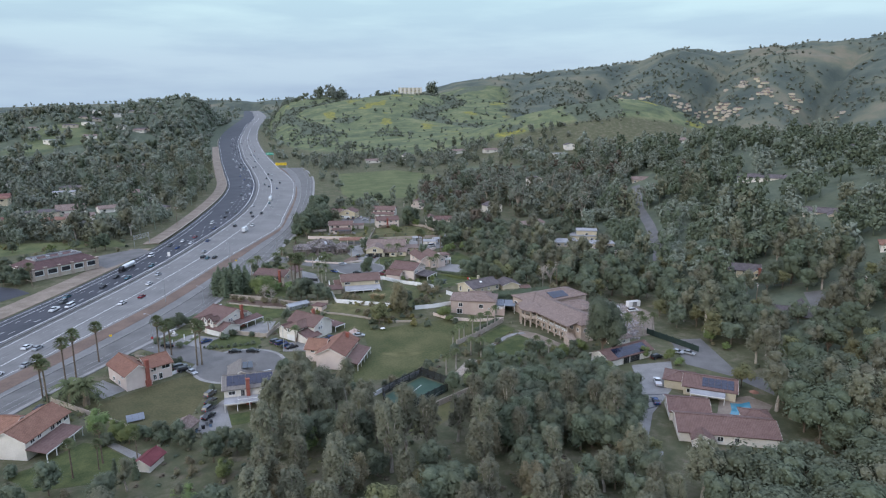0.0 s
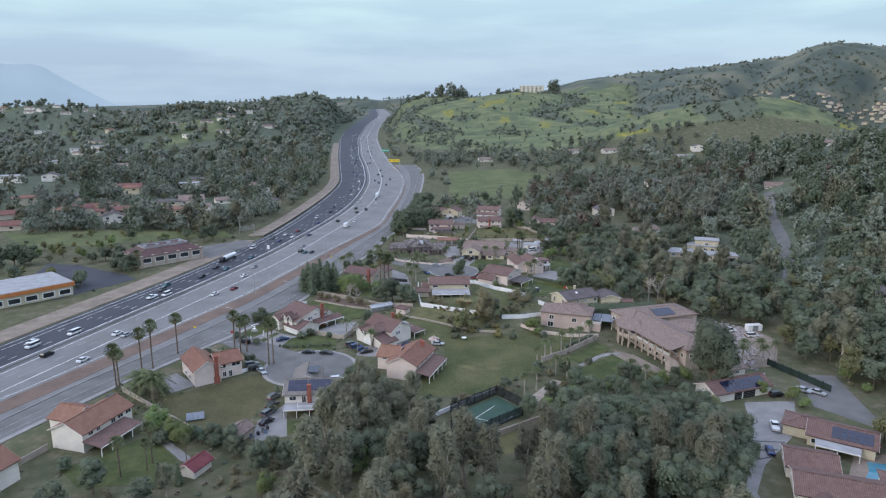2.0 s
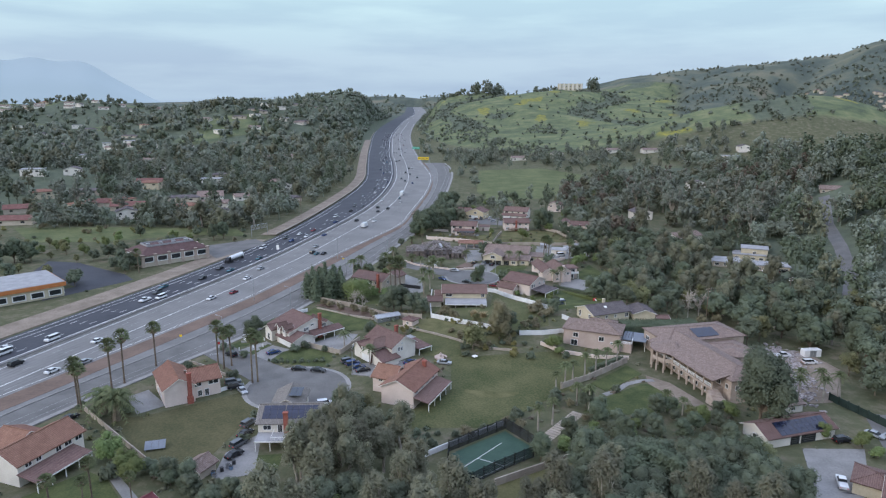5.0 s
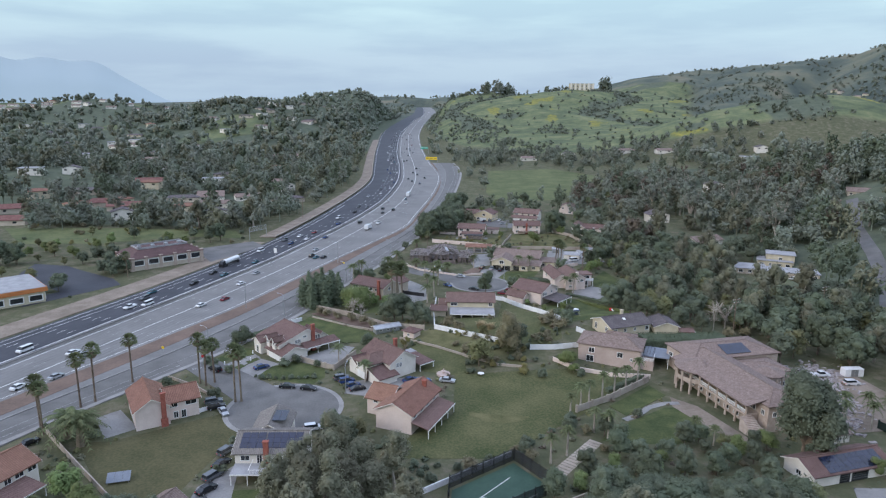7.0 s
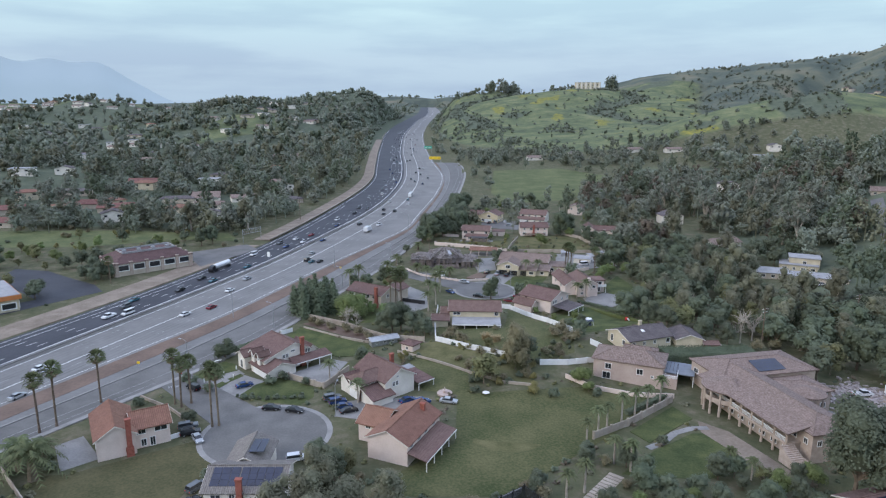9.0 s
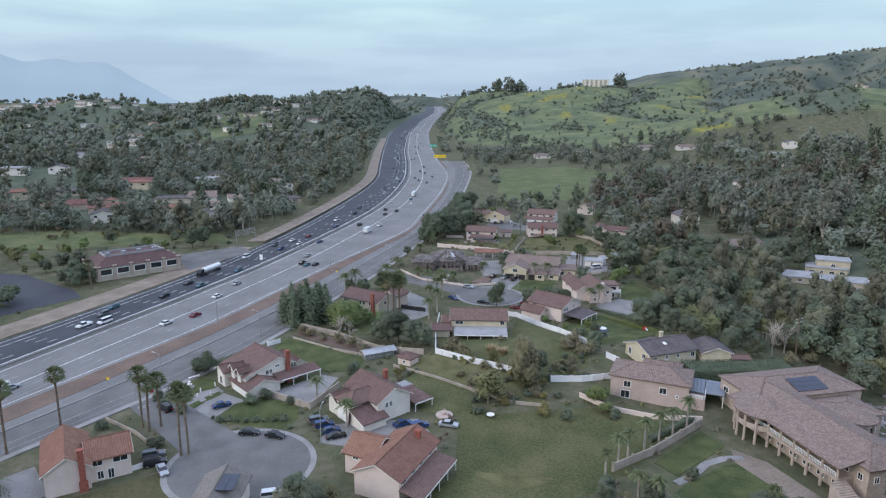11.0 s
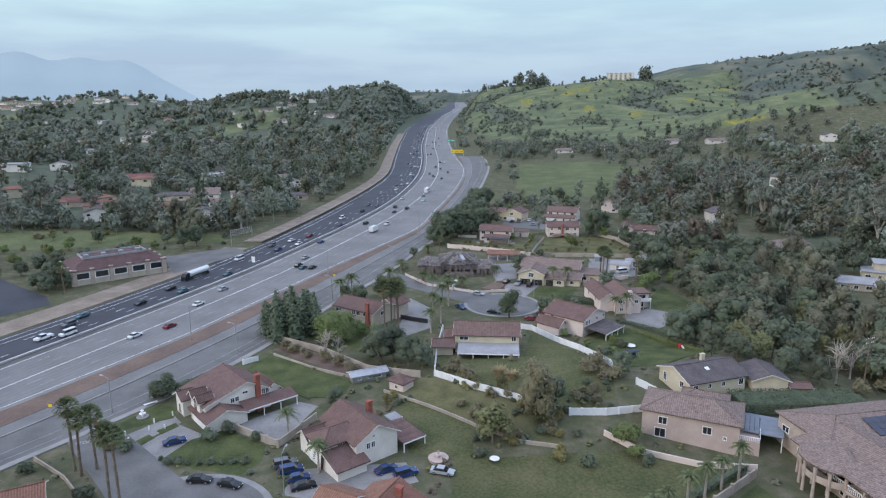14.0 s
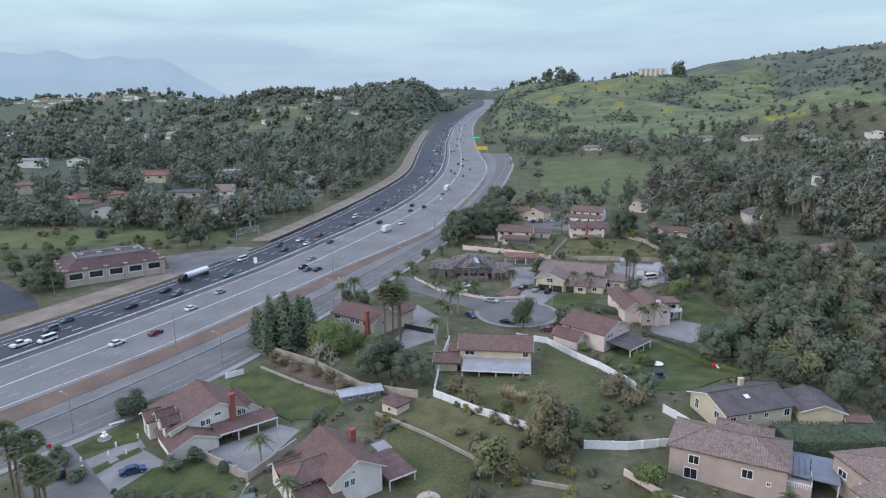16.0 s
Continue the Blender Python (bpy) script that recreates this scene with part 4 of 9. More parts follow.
def make_tree(name, label, seed, h, trunk_h, r, blobs_n, leaves, size, leaf_mat, bark=None, flat=0.85, small=0.45, core=0.86, detail=(6, 4), bare=False, lean=0.0, category="tree", hang=0.0):
    rng = np.random.default_rng(seed)
    root = thing(name, Matrix.Translation((0, 0, -900)), label, category)
    t = Geo()
    tr = max(0.16, h * 0.024)
    top = (lean, lean * 0.6, trunk_h)
    t.tube([(0, 0, -0.8), (lean * 0.25, lean * 0.1, trunk_h * 0.45), top, (lean * 1.2, lean * 0.7, h * 0.8)], [tr * 1.35, tr, tr * 0.8, tr * 0.2], 6)
    blobs = crown_blobs(rng, trunk_h * 0.62, h, r, blobs_n, flat, small)
    for bx, by, bz, br, _ in blobs[1:]:
        t.tube([(top[0], top[1], trunk_h * (0.8 + 0.2 * rng.random())), (bx * 0.5, by * 0.5, (trunk_h + bz) / 2 + 0.4), (bx, by, bz)], [tr * 0.5, tr * 0.32, tr * 0.1], 4, False)
    if bare:
        for k in range(60):
            bx, by, bz, br, _ = blobs[1 + k % (len(blobs) - 1)]
            d = rng.normal(size=3)
            d[2] = abs(d[2])
            d = d / np.linalg.norm(d) * br * 1.3
            t.tube([(bx * 0.8, by * 0.8, bz - 0.4), (bx + d[0] * 0.5, by + d[1] * 0.5, bz + d[2] * 0.4), (bx + d[0], by + d[1], bz + d[2])], [0.09, 0.06, 0.025], 3, False)
    if category != "shrub":
        part("trunk", t, bark or M_BARK, root)
    if leaves:
        g = Geo()
        if core:
            blob_core(g, blobs, core, *detail)
        v, f = leaf_cloud(rng, blobs, leaves, size, hang, 1.0 + 0.7 * hang)
        g.add(v, f)
        me = g.mesh("crown", leaf_mat)
        me.shade_smooth()
        part("crown", me, None, root)
    return root


def make_gum(seed, h):
    """An old gum tree: a pale forked trunk and open clouds of leaves high up."""
    rng = np.random.default_rng(seed)
    root = thing("gum_tree", Matrix.Translation((0, 0, -900)), "tall old gum tree with pale forked trunk", "tree")
    t, blobs = Geo(), []
    fork = h * rng.uniform(0.22, 0.34)
    t.tube([(0, 0, -0.8), (0.2, 0.1, fork * 0.5), (0, 0, fork)], [0.75, 0.6, 0.55], 7)
    for i in range(6):
        a, reach = 1.05 * i + rng.random() * 0.6, h * rng.uniform(0.10, 0.26)
        top = h * rng.uniform(0.66, 0.97)
        cx, cy = math.cos(a) * reach, math.sin(a) * reach
        t.tube([(0, 0, fork * 0.92), (cx * 0.35, cy * 0.35, (fork + top) * 0.45), (cx * 0.75, cy * 0.75, top * 0.82), (cx, cy, top)], [0.42, 0.34, 0.22, 0.05], 5, False)
        for k in range(6):
            q, z = rng.uniform(0.5, 1.3), top * rng.uniform(0.62, 1.0)
            bx, by = cx * q + rng.normal() * 0.9, cy * q + rng.normal() * 0.9
            blobs.append((bx, by, z, rng.uniform(0.9, 1.9), rng.uniform(0.65, 0.95)))
            t.tube([(cx * 0.6, cy * 0.6, z * 0.86), (bx, by, z)], [0.12, 0.04], 3, False)
    part("trunk", t, M_PALEBARK, root)
    g = Geo()
    blob_core(g, blobs, 0.6, 5, 3)
    g.add(*leaf_cloud(rng, blobs, 1500, 0.42, 0.8, 1.3, 0.4, 0.5))
    me = g.mesh("crown", M_LEAF_HAZED_GUM)
    me.shade_smooth()
    part("crown", me, None, root)
    return root


def make_column_tree(name, label, seed, h, r, leaf_mat, leaves=1500):
    """A dense upright mass of several pointed columns."""
    rng = np.random.default_rng(seed)
    root = thing(name, Matrix.Translation((0, 0, -900)), label, "tree")
    blobs = []
    for i in range(17):
        a = 2.399 * i
        q = r * 0.82 * math.sqrt(i / 17)
        hh = h * (0.8 + 0.22 * rng.random()) * (1.08 - 0.3 * q / r)
        for k in range(6):
            blobs.append((q * math.cos(a), q * math.sin(a), hh * (0.10 + 0.155 * k), r * 0.255 * (1.05 - 0.03 * k - 0.022 * k * k), 1.5))
    part("trunk", Geo().tube([(0, 0, -0.8), (0, 0, h * 0.5)], [0.4, 0.2], 6), M_BARK, root)
    g = Geo()
    blob_core(g, blobs, 0.8, 6, 4)
    g.add(*leaf_cloud(rng, blobs, leaves, 0.42, stretch=1.5))
    part("crown", g, leaf_mat, root)
    return root


def hedge(name, label, ax, ay, bx, by, wide, high, mat, seed):
    """A clipped hedge along a line: a lumpy bar set all over with leaves."""
    rng = np.random.default_rng(seed)
    ln = math.hypot(bx - ax, by - ay)
    mx, my = (ax + bx) / 2, (ay + by) / 2
    root = thing(name, pose(mx, my, gz(mx, my), 0, 0, math.degrees(math.atan2(by - ay, bx - ax))), label, "hedge")
    slope = (gz(bx, by) - gz(ax, ay)) / ln
    n = max(3, int(ln / 1.2))
    g = Geo()
    v, f = [], []
    for i in range(n + 1):
        u = (i / n - 0.5) * ln
        w, h, z = wide / 2 * (0.86 + 0.08 * rng.random()), high * (0.9 + 0.1 * rng.random()), u * slope
        v += [(u, -w, z - 0.8), (u, -w, z + h * 0.85), (u, -w * 0.75, z + h), (u, w * 0.75, z + h), (u, w, z + h * 0.85), (u, w, z - 0.8)]
    for i in range(n):
        f += [(6 * i + k, 6 * i + k + 1, 6 * i + k + 7, 6 * i + k + 6) for k in range(5)]
    f += [(0, 1, 2, 3, 4, 5), tuple(6 * n + k for k in (5, 4, 3, 2, 1, 0))]
    g.add(v, f)
    m = int(min(9000, ln * (wide + 2 * high) * 14))
    u = rng.uniform(-0.5, 0.5, m) * ln
    q = rng.uniform(0, wide + 2 * high, m)
    y = np.clip(q - high, 0, wide) - wide / 2
    z = np.where(q < high, q, np.where(q > high + wide, q - high - wide, high)) + u * slope + rng.normal(size=m) * 0.08
    pos = np.stack([u, y + rng.normal(size=m) * 0.08, z], 1)
    nrm = np.stack([rng.normal(size=m) * 0.4, np.where(q < high, -0.8, np.where(q > high + wide, 0.8, 0)), np.full(m, 0.8)], 1) + rng.normal(size=(m, 3)) * 0.25
    a = np.cross(nrm, rng.normal(size=(m, 3)))
    a /= np.linalg.norm(a, axis=1)[:, None]
    b = np.cross(nrm, a)
    b /= np.linalg.norm(b, axis=1)[:, None]
    s = 0.2 * (0.6 + 0.8 * rng.random(m))[:, None]
    tri = np.stack([pos - a * s * 0.8 - b * s * 0.6, pos + a * s - b * s * 0.3, pos + b * s], 1).reshape(-1, 3)
    g.add(tri.tolist(), np.arange(3 * m).reshape(m, 3).tolist())
    part("foliage", g, mat, root)
    part("stem", Geo().tube([(-ln * 0.4, 0, -0.4), (0, 0, high * 0.3), (ln * 0.4, 0, -0.4)], [0.1, 0.1, 0.1], 4), M_BARK, root)


def make_reeds(seed):
    """A clump of dry reeds: many thin arching blades."""
    rng = np.random.default_rng(seed)
    root = thing("reed_clump", Matrix.Translation((0, 0, -900)), "pale dry clump of tall ornamental reeds", "plant")
    g = Geo()
    for i in range(260):
        a, q, ln = rng.uniform(0, 6.28), rng.uniform(0, 1.3), rng.uniform(1.4, 2.8)
        x, y = q * math.cos(a), q * math.sin(a)
        lean = rng.uniform(0.1, 0.75) * ln
        s = Vector((-math.sin(a), math.cos(a), 0)) * 0.05
        p = [Vector((x + math.cos(a) * lean * t * t, y + math.sin(a) * lean * t * t, ln * t * (1 - 0.25 * t))) for t in (0, 0.5, 1)]
        g.add([p[0] - s, p[0] + s, p[1] + s, p[1] - s, p[2]], [(0, 1, 2, 3), (3, 2, 4)])
    part("foliage", g, M_REED, root)
    part("rootstock", Geo().tube([(0, 0, -0.3), (0, 0, 0.2)], [1.0, 0.7], 8), M_WOOD, root)
    return root


def make_fan_palm(seed, h, label, skirt=True, big=1.0):
    rng = np.random.default_rng(seed)
    root = thing("palm_tree", Matrix.Translation((0, 0, -900)), label, "palm tree")
    lean = rng.normal() * 0.35
    n = 7
    path = [(lean * (i / n) ** 2, lean * 0.5 * (i / n) ** 2, -0.6 + (h + 0.6) * i / n) for i in range(n + 1)]
    part("trunk", Geo().tube(path, [0.42] + [0.27 + 0.02 * math.sin(i * 2.2) for i in range(1, n + 1)], 7), M_BARK, root, "slender ringed palm trunk")
    top = Vector(path[-1])

    def fronds(count, up0, up1, length, width, droop):
        g = Geo()
        for i in range(count):
            a = 2.399 * i + rng.random() * 0.4
            e = up0 + (up1 - up0) * ((i + 0.5) / count)
            d = Vector((math.cos(a) * math.cos(e), math.sin(a) * math.cos(e), math.sin(e)))
            s = Vector((-math.sin(a), math.cos(a), 0))
            p0, p1 = top, top + d * length * 0.45
            g.tube([p0, p1], [0.04, 0.03], 3, False)
            for k in range(7):
                q = (k - 3) / 3
                tip = p1 + d * length * 0.62 * (1 - 0.25 * abs(q)) + s * q * width - Vector((0, 0, droop * (0.5 + abs(q))))
                mid = p1 + d * length * 0.3 + s * q * width * 0.6 + Vector((0, 0, 0.06))
                w = s * 0.13 + Vector((0, 0, 0.05))
                g.add([p1 - w * 0.3, p1 + w * 0.3, mid + w, mid - w], [(0, 1, 2, 3)])
                g.add([mid - w, mid + w, tip], [(0, 1, 2)])
        return g

    part("crown", fronds(38, 1.35, -0.45, 2.8 * big, 1.15 * big, 0.4), M_PALM, root)
    if skirt:
        part("dry_fronds", fronds(22 if big < 1.1 else 40, -0.45, -1.35, 2.0 * big, 0.6, 0.2), M_SKIRT, root, "hanging dry brown fronds")
    return root


def make_feather_palm(seed, h, length, label, thick=0.2):
    rng = np.random.default_rng(seed)
    root = thing("palm_tree", Matrix.Translation((0, 0, -900)), label, "palm tree")
    part("trunk", Geo().tube([(0, 0, -0.6), (0.1, 0, h * 0.5), (0.05, 0.1, h)], [thick * 1.4, thick, thick * 0.9], 7), M_PALEBARK if thick < 0.3 else M_BARK, root)
    g = Geo()
    for i in range(22):
        a = 2.399 * i + rng.random() * 0.3
        e = 1.25 - 1.35 * (i / 21)
        out, up = math.cos(e) * length, math.sin(e) * length
        pts = []
        for k in range(6):
            t = k / 5
            pts.append(Vector((math.cos(a) * out * t, math.sin(a) * out * t, h + up * t - length * 0.65 * t * t)))
        g.tube(pts, [0.05, 0.045, 0.04, 0.03, 0.02, 0.01], 3, False)
        s = Vector((-math.sin(a), math.cos(a), 0))
        for k in range(1, 6):
            for sub in (0.0, 0.5):
                p = pts[k - 1].lerp(pts[k], sub + 0.25)
                d = (pts[k] - pts[k - 1]).normalized()
                ln = length * 0.26 * (1.1 - 0.12 * k)
                for sg in (-1, 1):
                    q = p + s * sg * ln + d * ln * 0.5 - Vector((0, 0, ln * 0.5))
                    g.add([p - d * 0.12, p + d * 0.16, q], [(0, 1, 2)])
    part("crown", g, M_PALM, root)
    return root


def make_spire(seed, h, r):
    """A narrow cypress."""
    rng = np.random.default_rng(seed)
    root = thing("cypress_tree", Matrix.Translation((0, 0, -900)), "narrow pointed grey-green cypress tree", "tree")
    blobs = [(0, 0, h * (0.12 + 0.16 * k), r * (1.05 - 0.15 * k), 1.5) for k in range(6)]
    part("trunk", Geo().tube([(0, 0, -0.5), (0, 0, h * 0.5)], [0.16, 0.08], 6), M_BARK, root)
    g = Geo()
    blob_core(g, blobs, 0.85, 6, 4)
    g.add(*leaf_cloud(rng, blobs, 420, 0.22, stretch=1.5))
    part("crown", g, M_LEAF_DARK, root)
    return root


# ---- kinds of things: vehicles ----
def prism(profile, y0, y1, y0t=None, y1t=None, zt=None):
    """A side profile (x, z) swept across the width, drawn in towards the top."""
    g = Geo()
    zmax, zmin = max(z for _, z in profile), min(z for _, z in profile)
    k = lambda z: (z - zmin) / (zmax - zmin)
    ins = 0.0 if zt is None else zt
    a = [(x, y0 + ins * k(z), z) for x, z in profile]
    b = [(x, y1 - ins * k(z), z) for x, z in profile]
    n = len(profile)
    g.add(a + b, [tuple(range(n)), tuple(range(2 * n - 1, n - 1, -1))] + [(i, n + i, n + (i + 1) % n, (i + 1) % n) for i in range(n)])
    return g


WHEEL = Geo()
for _r, _x in ((0.33, 0.0),):
    WHEEL.tube([(0, -0.11, 0), (0, 0.11, 0)], [0.33, 0.33], 12)
WHEEL_MESH = WHEEL.mesh("wheel", M_TYRE)
RIM_MESH = Geo().tube([(0, -0.12, 0), (0, 0.12, 0)], [0.19, 0.19], 8).mesh("rim", M_METAL)
LAMP_MESH = Geo().soft_box(-0.05, 0.05, -0.18, 0.18, -0.07, 0.07, 0.03).mesh("headlight", M_TRIM)
TAIL_MESH = Geo().soft_box(-0.05, 0.05, -0.16, 0.16, -0.08, 0.08, 0.03).mesh("tail_light", M_RED)
CAR_SHAPES = {
    "sedan": (4.7, 1.82, [(-2.35, 0.35), (2.35, 0.35), (2.35, 0.72), (1.15, 0.92), (-1.75, 0.98), (-2.32, 0.9)], [(-1.75, 0.95), (1.15, 0.90), (0.35, 1.42), (-0.95, 1.44)]),
    "suv": (4.75, 1.9, [(-2.35, 0.4), (2.35, 0.4), (2.35, 0.95), (1.25, 1.1), (-2.3, 1.12)], [(-2.25, 1.1), (1.25, 1.08), (0.55, 1.72), (-2.0, 1.75)]),
    "pickup": (5.5, 1.95, [(-2.75, 0.45), (2.75, 0.45), (2.75, 1.0), (1.5, 1.12), (-2.75, 1.12)], [(-0.6, 1.1), (1.5, 1.08), (0.85, 1.8), (-0.45, 1.82)]),
    "van": (5.2, 1.95, [(-2.6, 0.4), (2.6, 0.4), (2.6, 0.95), (1.9, 1.15), (-2.6, 1.2)], [(-2.55, 1.18), (1.9, 1.12), (1.2, 1.95), (-2.45, 2.0)]),
}


def make_car(shape, paint, label, category="car", fine=True):
    length, width, body, cabin = CAR_SHAPES[shape]
    root = thing(category, Matrix.Translation((0, 0, -900)), label, category)
    w = width / 2
    part("body", prism(body, -w, w, zt=0.08), paint, root)
    c = part("cabin", prism(cabin, -w + 0.09, w - 0.09, zt=0.16), M_GLASS, root, "dark car windows")
    top = max(z for _, z in cabin)
    xs = [x for x, z in cabin if z > top - 0.1]
    part("roof", Geo().soft_box(min(xs) - 0.1, max(xs) + 0.1, -w + 0.22, w - 0.22, top - 0.04, top + 0.04, 0.03), paint, root)
    for x in (-length * 0.31, length * 0.31):
        for y in (-w + 0.1, w - 0.1):
            o = part("wheel", WHEEL_MESH, None, root)
            o.matrix_basis = Matrix.Translation((x, y, 0.33))
            if fine:
                part("rim", RIM_MESH, None, o)
    for y in (-w * 0.68, w * 0.68) if fine else ():
        part("headlight", LAMP_MESH, None, root).matrix_basis = Matrix.Translation((length / 2 - 0.02, y, body[2][1] - 0.06))
        part("tail_light", TAIL_MESH, None, root, "red tail light").matrix_basis = Matrix.Translation((-length / 2 + 0.03, y, 0.8))
    return root


def make_box_truck(length, label, paint, category="truck"):
    root = thing(category, Matrix.Translation((0, 0, -900)), label, category)
    part("cargo_box", Geo().soft_box(-length / 2, length / 2 - 2.3, -1.2, 1.2, 0.9, 3.5, 0.12), paint, root)
    x = length / 2
    part("cab", prism([(x - 2.2, 0.5), (x, 0.5), (x, 1.3), (x - 0.5, 2.4), (x - 2.2, 2.5)], -1.1, 1.1, zt=0.1), paint, root)
    part("windscreen", prism([(x - 0.03, 1.45), (x + 0.04, 1.35), (x - 0.42, 2.25), (x - 0.5, 2.2)], -0.95, 0.95), M_GLASS, root, "dark windscreen")
    for wx in (-length * 0.3, length * 0.36):
        for wy in (-1.05, 1.05):
            o = part("wheel", WHEEL_MESH, None, root)
            o.matrix_basis = Matrix.Translation((wx, wy, 0.45)) @ Matrix.Scale(1.35, 4)
            part("rim", RIM_MESH, None, o)
    return root


def make_tanker():
    root = thing("tanker_truck", Matrix.Translation((0, 0, -900)), "white cylindrical tanker truck on the freeway", "truck")
    part("tank", Geo().tube([(-7.6, 0, 2.2), (-7.3, 0, 2.2), (3.6, 0, 2.2), (3.9, 0, 2.2)], [0.8, 1.2, 1.2, 0.8], 14), CAR_PAINTS[0], root)
    part("chassis", Geo().box(-7.4, 6.6, -0.6, 0.6, 0.7, 1.05), M_DARKMETAL, root)
    part("cab", prism([(4.6, 0.6), (7.4, 0.6), (7.4, 1.7), (6.3, 2.9), (4.6, 3.1)], -1.15, 1.15, zt=0.1), CAR_PAINTS[3], root)
    for wx in (-6.6, -5.4, 3.4, 4.6, 6.8):
        for wy in (-1.05, 1.05):
            part("wheel", WHEEL_MESH, None, root).matrix_basis = Matrix.Translation((wx, wy, 0.5)) @ Matrix.Scale(1.5, 4)
    return root


def make_coach():
    root = thing("coach", Matrix.Translation((0, 0, -900)), "white motor coach with dark windows on the freeway", "bus")
    part("body", Geo().soft_box(-6, 6, -1.25, 1.25, 0.45, 3.4, 0.18), CAR_PAINTS[0], root)
    for y in (-1.27, 1.21):
        for i in range(6):
            part("window", Geo().box(-5.4 + i * 1.8, -3.75 + i * 1.8, y, y + 0.06, 1.75, 2.75), M_GLASS, root)
    part("windscreen", Geo().box(5.97, 6.03, -1.05, 1.05, 1.4, 2.9), M_GLASS, root)
    for wx in (-3.8, 4.0):
        for wy in (-1.1, 1.1):
            part("wheel", WHEEL_MESH, None, root).matrix_basis = Matrix.Translation((wx, wy, 0.5)) @ Matrix.Scale(1.5, 4)
    return root

# ---- the place: ground, roads, streets ----
build_ground()
build_roads()


def street(name, pts, bulb, radius, label):
    """A short street with a round end, its kerb and pavement."""
    cx, cy = bulb
    z = gz(cx, cy)
    ring = [(cx + radius * math.cos(2 * math.pi * i / 40), cy + radius * math.sin(2 * math.pi * i / 40)) for i in range(40)]
    wide = [(cx + (radius + 1.3) * math.cos(2 * math.pi * i / 40), cy + (radius + 1.3) * math.sin(2 * math.pi * i / 40)) for i in range(40)]
    KEEP_OUT.extend([wide, pts])
    g = Geo().poly(ring, z - 0.4, z + 0.060).poly(pts, z - 0.4, z + 0.064)
    solid(name, g, M_STREET, label, "road", "structure")
    solid(name.replace("road", "pavement"), Geo().poly(wide, z - 0.4, z + 0.052), M_KERB, "pale concrete pavement round a cul-de-sac", "pavement", "structure")


street("road_cul_de_sac", [(-101, 109), (-94, 116), (-62, 93), (-68, 81)], (-57.5, 81.5), 14.6, "grey asphalt cul-de-sac with worn surface")
street("road_far_cul_de_sac", [(-66, 246), (-62, 256), (-8, 222), (-14, 208)], (-8, 213), 12.5, "grey asphalt cul-de-sac among houses")
patch("lawn", [(-93.4, 60.3), (-69.5, 79.5), (-63.3, 73.8), (-68.0, 35.3), (-83.9, 40.1), (-101.8, 58.7)], M_BROWNLAWN, "mown back lawn fading to brown", "lawn", 0.03)
patch("lawn", [(-72.0, 157.5), (-43.8, 142.3), (-43.5, 133.5), (-52.4, 131.5), (-65.4, 139.2), (-74.2, 146.5)], M_LAWN, "green back lawn behind a block wall", "lawn", 0.03)
patch("lawn", [(-86.0, 124.5), (-81.0, 122.5), (-79.3, 118.1), (-87.5, 111.5), (-90.5, 113.2)], M_LAWN, "green front lawn round a fountain", "lawn", 0.03)
patch("lawn", [(-70.3, 109.3), (-64.5, 114.3), (-53.5, 109.1), (-51.8, 103.0), (-54.0, 97.6), (-63.5, 98.4), (-72.2, 101.5)], M_LAWN, "green front lawn beside a driveway", "lawn", 0.03)
patch("garden_walk", [(-86.4, 107.7), (-79.9, 119.4), (-76.4, 116.3), (-81.5, 104.8)], M_SLAB, "pale paved walk with steps to a front door", "path", 0.02)
patch("lawn", [(-82.6, 105.6), (-80.6, 110.2), (-78.4, 108.8), (-80.6, 104.4)], M_LAWN, "small green lawn strip beside steps", "lawn", 0.06)
patch("lawn", [(-79.9, 112.0), (-77.6, 116.0), (-76.0, 114.6), (-77.9, 110.6)], M_LAWN, "small green lawn strip beside steps", "lawn", 0.06)
patch("lawn", [(-12.9, 107.1), (23.1, 115.0), (44.0, 108.7), (18.9, 81.8), (0.5, 61.0), (-22.4, 58.9), (-24.7, 65.8), (-11.9, 81.5)], M_DRYLAWN, "broad green lawn with worn paler patches", "lawn", 0.03)
patch("lawn", [(34.5, 82.9), (45.3, 91.8), (52.8, 92.4), (53.3, 76.8), (42.5, 71.2), (24.9, 71.7)], M_LAWN, "clipped green garden lawn below the mansion", "lawn", 0.03)
patch("lawn", [(30.3, 91.1), (44.1, 106.2), (47.4, 99.5), (33.9, 86.0)], M_LAWN, "clipped green garden lawn beside a curved path", "lawn", 0.03)
patch("lawn", [(15.8, 173.8), (31.2, 194.1), (49.5, 162.6), (34.8, 149.3), (21.7, 149.1)], M_LAWN, "wide green back lawn beside a hedge", "lawn", 0.03)
patch("lawn", [(-20.6, 158.4), (-1.6, 154.3), (7.1, 172.5), (20.5, 149.1), (10.1, 131.0), (1.2, 131.0), (-11.2, 138.5)], M_DRYLAWN, "rough patchy lawn inside a white fence", "lawn", 0.03)
patch("lawn", [(-34.2, 149.2), (-22.2, 140.7), (0.2, 128.6), (-4.0, 124.2), (-29.6, 136.3)], M_LAWN, "green strip below a white fence", "lawn", 0.03)
patch("lawn", [(-106.0, 18.6), (-100.5, 22.2), (-92.5, 33.2), (-86.0, 30.0), (-78.7, 22.4), (-76.5, 11.8), (-96.8, 10.4)], M_LAWN, "shaded green back lawn", "lawn", 0.03)
